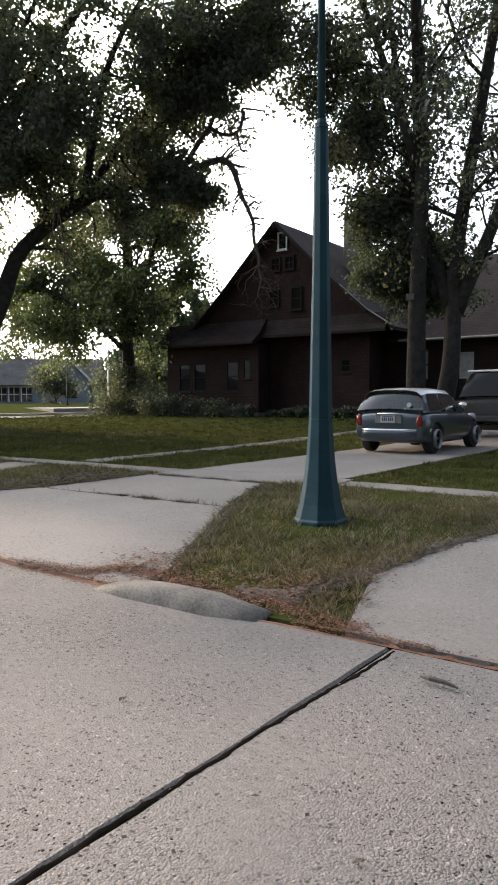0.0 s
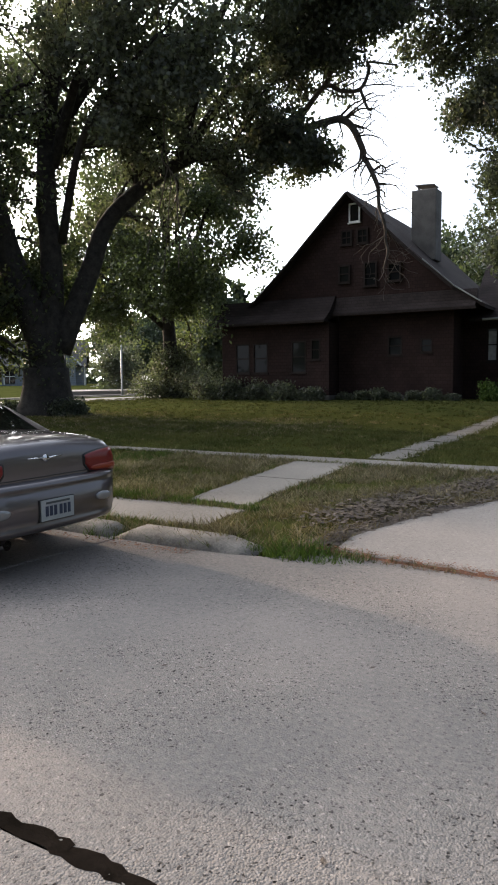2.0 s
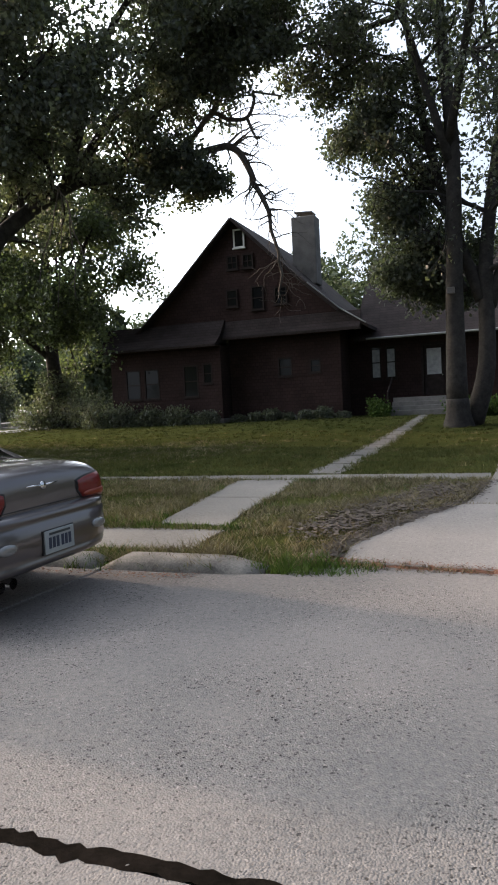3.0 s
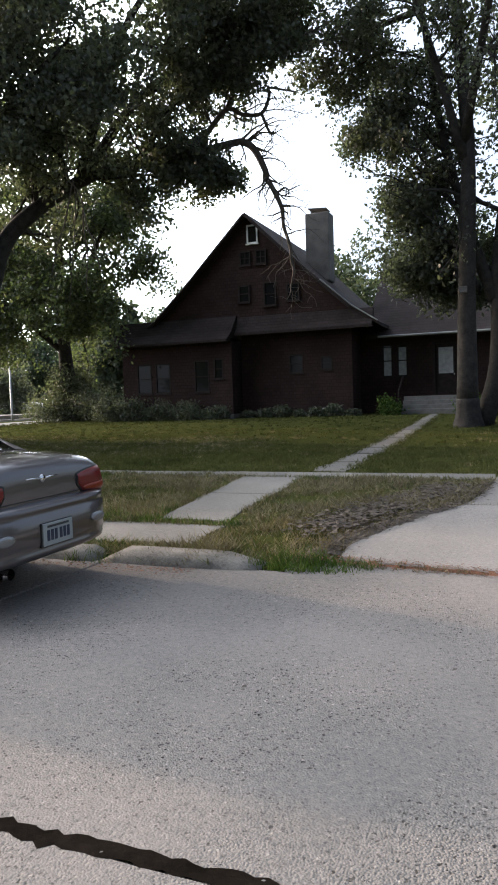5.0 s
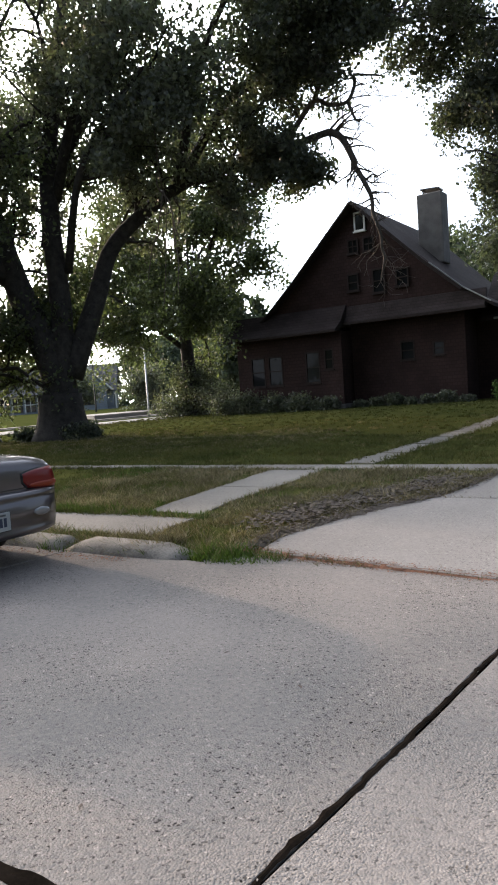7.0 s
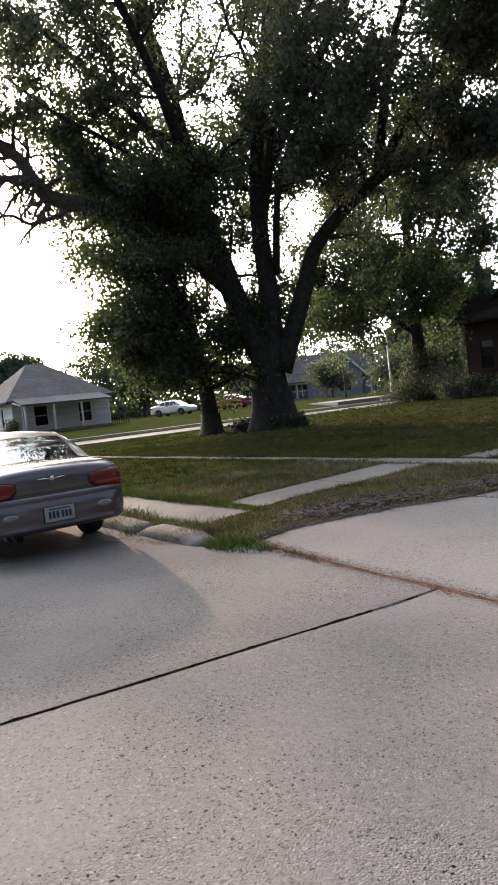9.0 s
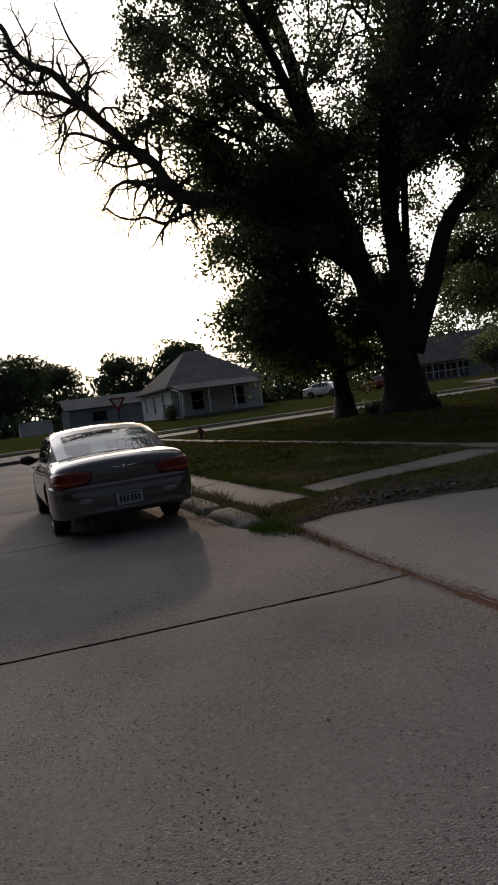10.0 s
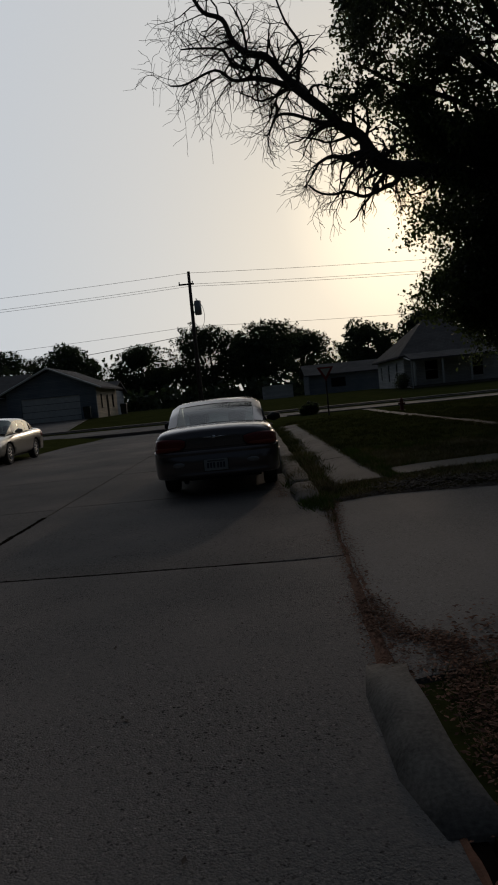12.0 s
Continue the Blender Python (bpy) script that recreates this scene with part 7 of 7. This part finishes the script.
litter("soil_crumbs", [(-3.6, 3.85), (-4.1, 5.0), (-4.55, 5.85), (-5.05, 6.95), (-5.2, 7.6)], 0.05, 1800, 0.018, 42, lambda x, y: lawn(x, max(y, 3.45)) + 0.02, "dark soil crumbs along the driveway edge", SOIL)
litter("soil_crumbs", [(-2.45, 3.8), (-2.3, 4.3), (-1.95, 5.8), (-1.85, 7.6)], 0.06, 1600, 0.018, 43, lambda x, y: lawn(x, max(y, 3.45)) + 0.02, "dark soil crumbs along the driveway edge", SOIL)
litter("leaf_litter", [(-2.3, 3.38), (-1.5, 3.385), (1.6, 3.39)], 0.02, 1600, 0.009, 44, gut, "brown crumbs in the next driveway's joint")
dash = lambda y0, xs, d: (lambda x, y, rs: (np.abs(y - y0) < d) & np.any([(x > p) & (x < q) for p, q in xs], axis=0))
blades("joint_weeds", -7.4, -5.2, 7.62, 7.76, 9000, 0.035, 0.005, SOIL, "dark dead weeds in the driveway joint", 31, dash(7.69, [(-7.3, -6.55), (-6.4, -5.9), (-5.75, -5.25)], 0.05), 1.2, True)
blades("joint_weeds", -6.7, -4.9, 5.82, 5.93, 7000, 0.03, 0.005, SOIL, "broken line of dark weeds across the driveway", 32, dash(5.872, [(-6.62, -6.38), (-6.27, -6.05), (-5.92, -5.55), (-5.32, -5.05)], 0.035), 1.2, True)
blades("grass", -27, -11, 3.6, 4.7, 60000, 0.07, 0.007, BLADE, "grass creeping over the kerbside slabs", 36, lambda x, y, rs: (np.abs(y - 3.80) < 0.24 * rs.uniform(0, 1, len(x)) ** 1.4) | (np.abs(y - 4.52) < 0.14 * rs.uniform(0, 1, len(x)) ** 1.4), 0.9, True)
fy = lambda y: -9.8 - 0.043 * (y - 9)
blades("grass", -11.6, -9.0, 8.7, 29.5, 80000, 0.075, 0.009, BLADE, "grass creeping over the path's edges", 33, lambda x, y, rs: np.abs(np.abs(x - fy(y)) - 0.29) < 0.18 * rs.uniform(0, 1, len(x)) ** 1.5, 0.9, True)
blades("grass", -24, -7.4, 7.8, 8.75, 60000, 0.055, 0.006, BLADE, "grass creeping over the pavement's edges", 34, lambda x, y, rs: (np.abs(y - np.where(x < -11.5, 8.09, 7.93)) < 0.12 * rs.uniform(0, 1, len(x)) ** 1.5) | (np.abs(y - np.where(x < -11.5, 8.47, 8.6)) < 0.13 * rs.uniform(0, 1, len(x)) ** 1.5), 0.9, True)
blades("grass", -11.2, -9.5, 4.6, 7.95, 4500, 0.06, 0.005, BLADE, "grass creeping over the short path's edges", 35, lambda x, y, rs: np.abs(np.abs(x + 9.61 + 0.1 * y) - 0.44) < 0.06 * rs.uniform(0, 1, len(x)), 0.9, True)
tw = part("stick", Geo().tube([(-1.42, 3.02, 0.022), (-1.37, 3.0, 0.03), (-1.30, 3.0, 0.028), (-1.24, 2.985, 0.022)], [0.006, 0.012, 0.011, 0.005], 6), DEADWOOD)
tagged(tw, "short dark broken stick on the street", "stick")
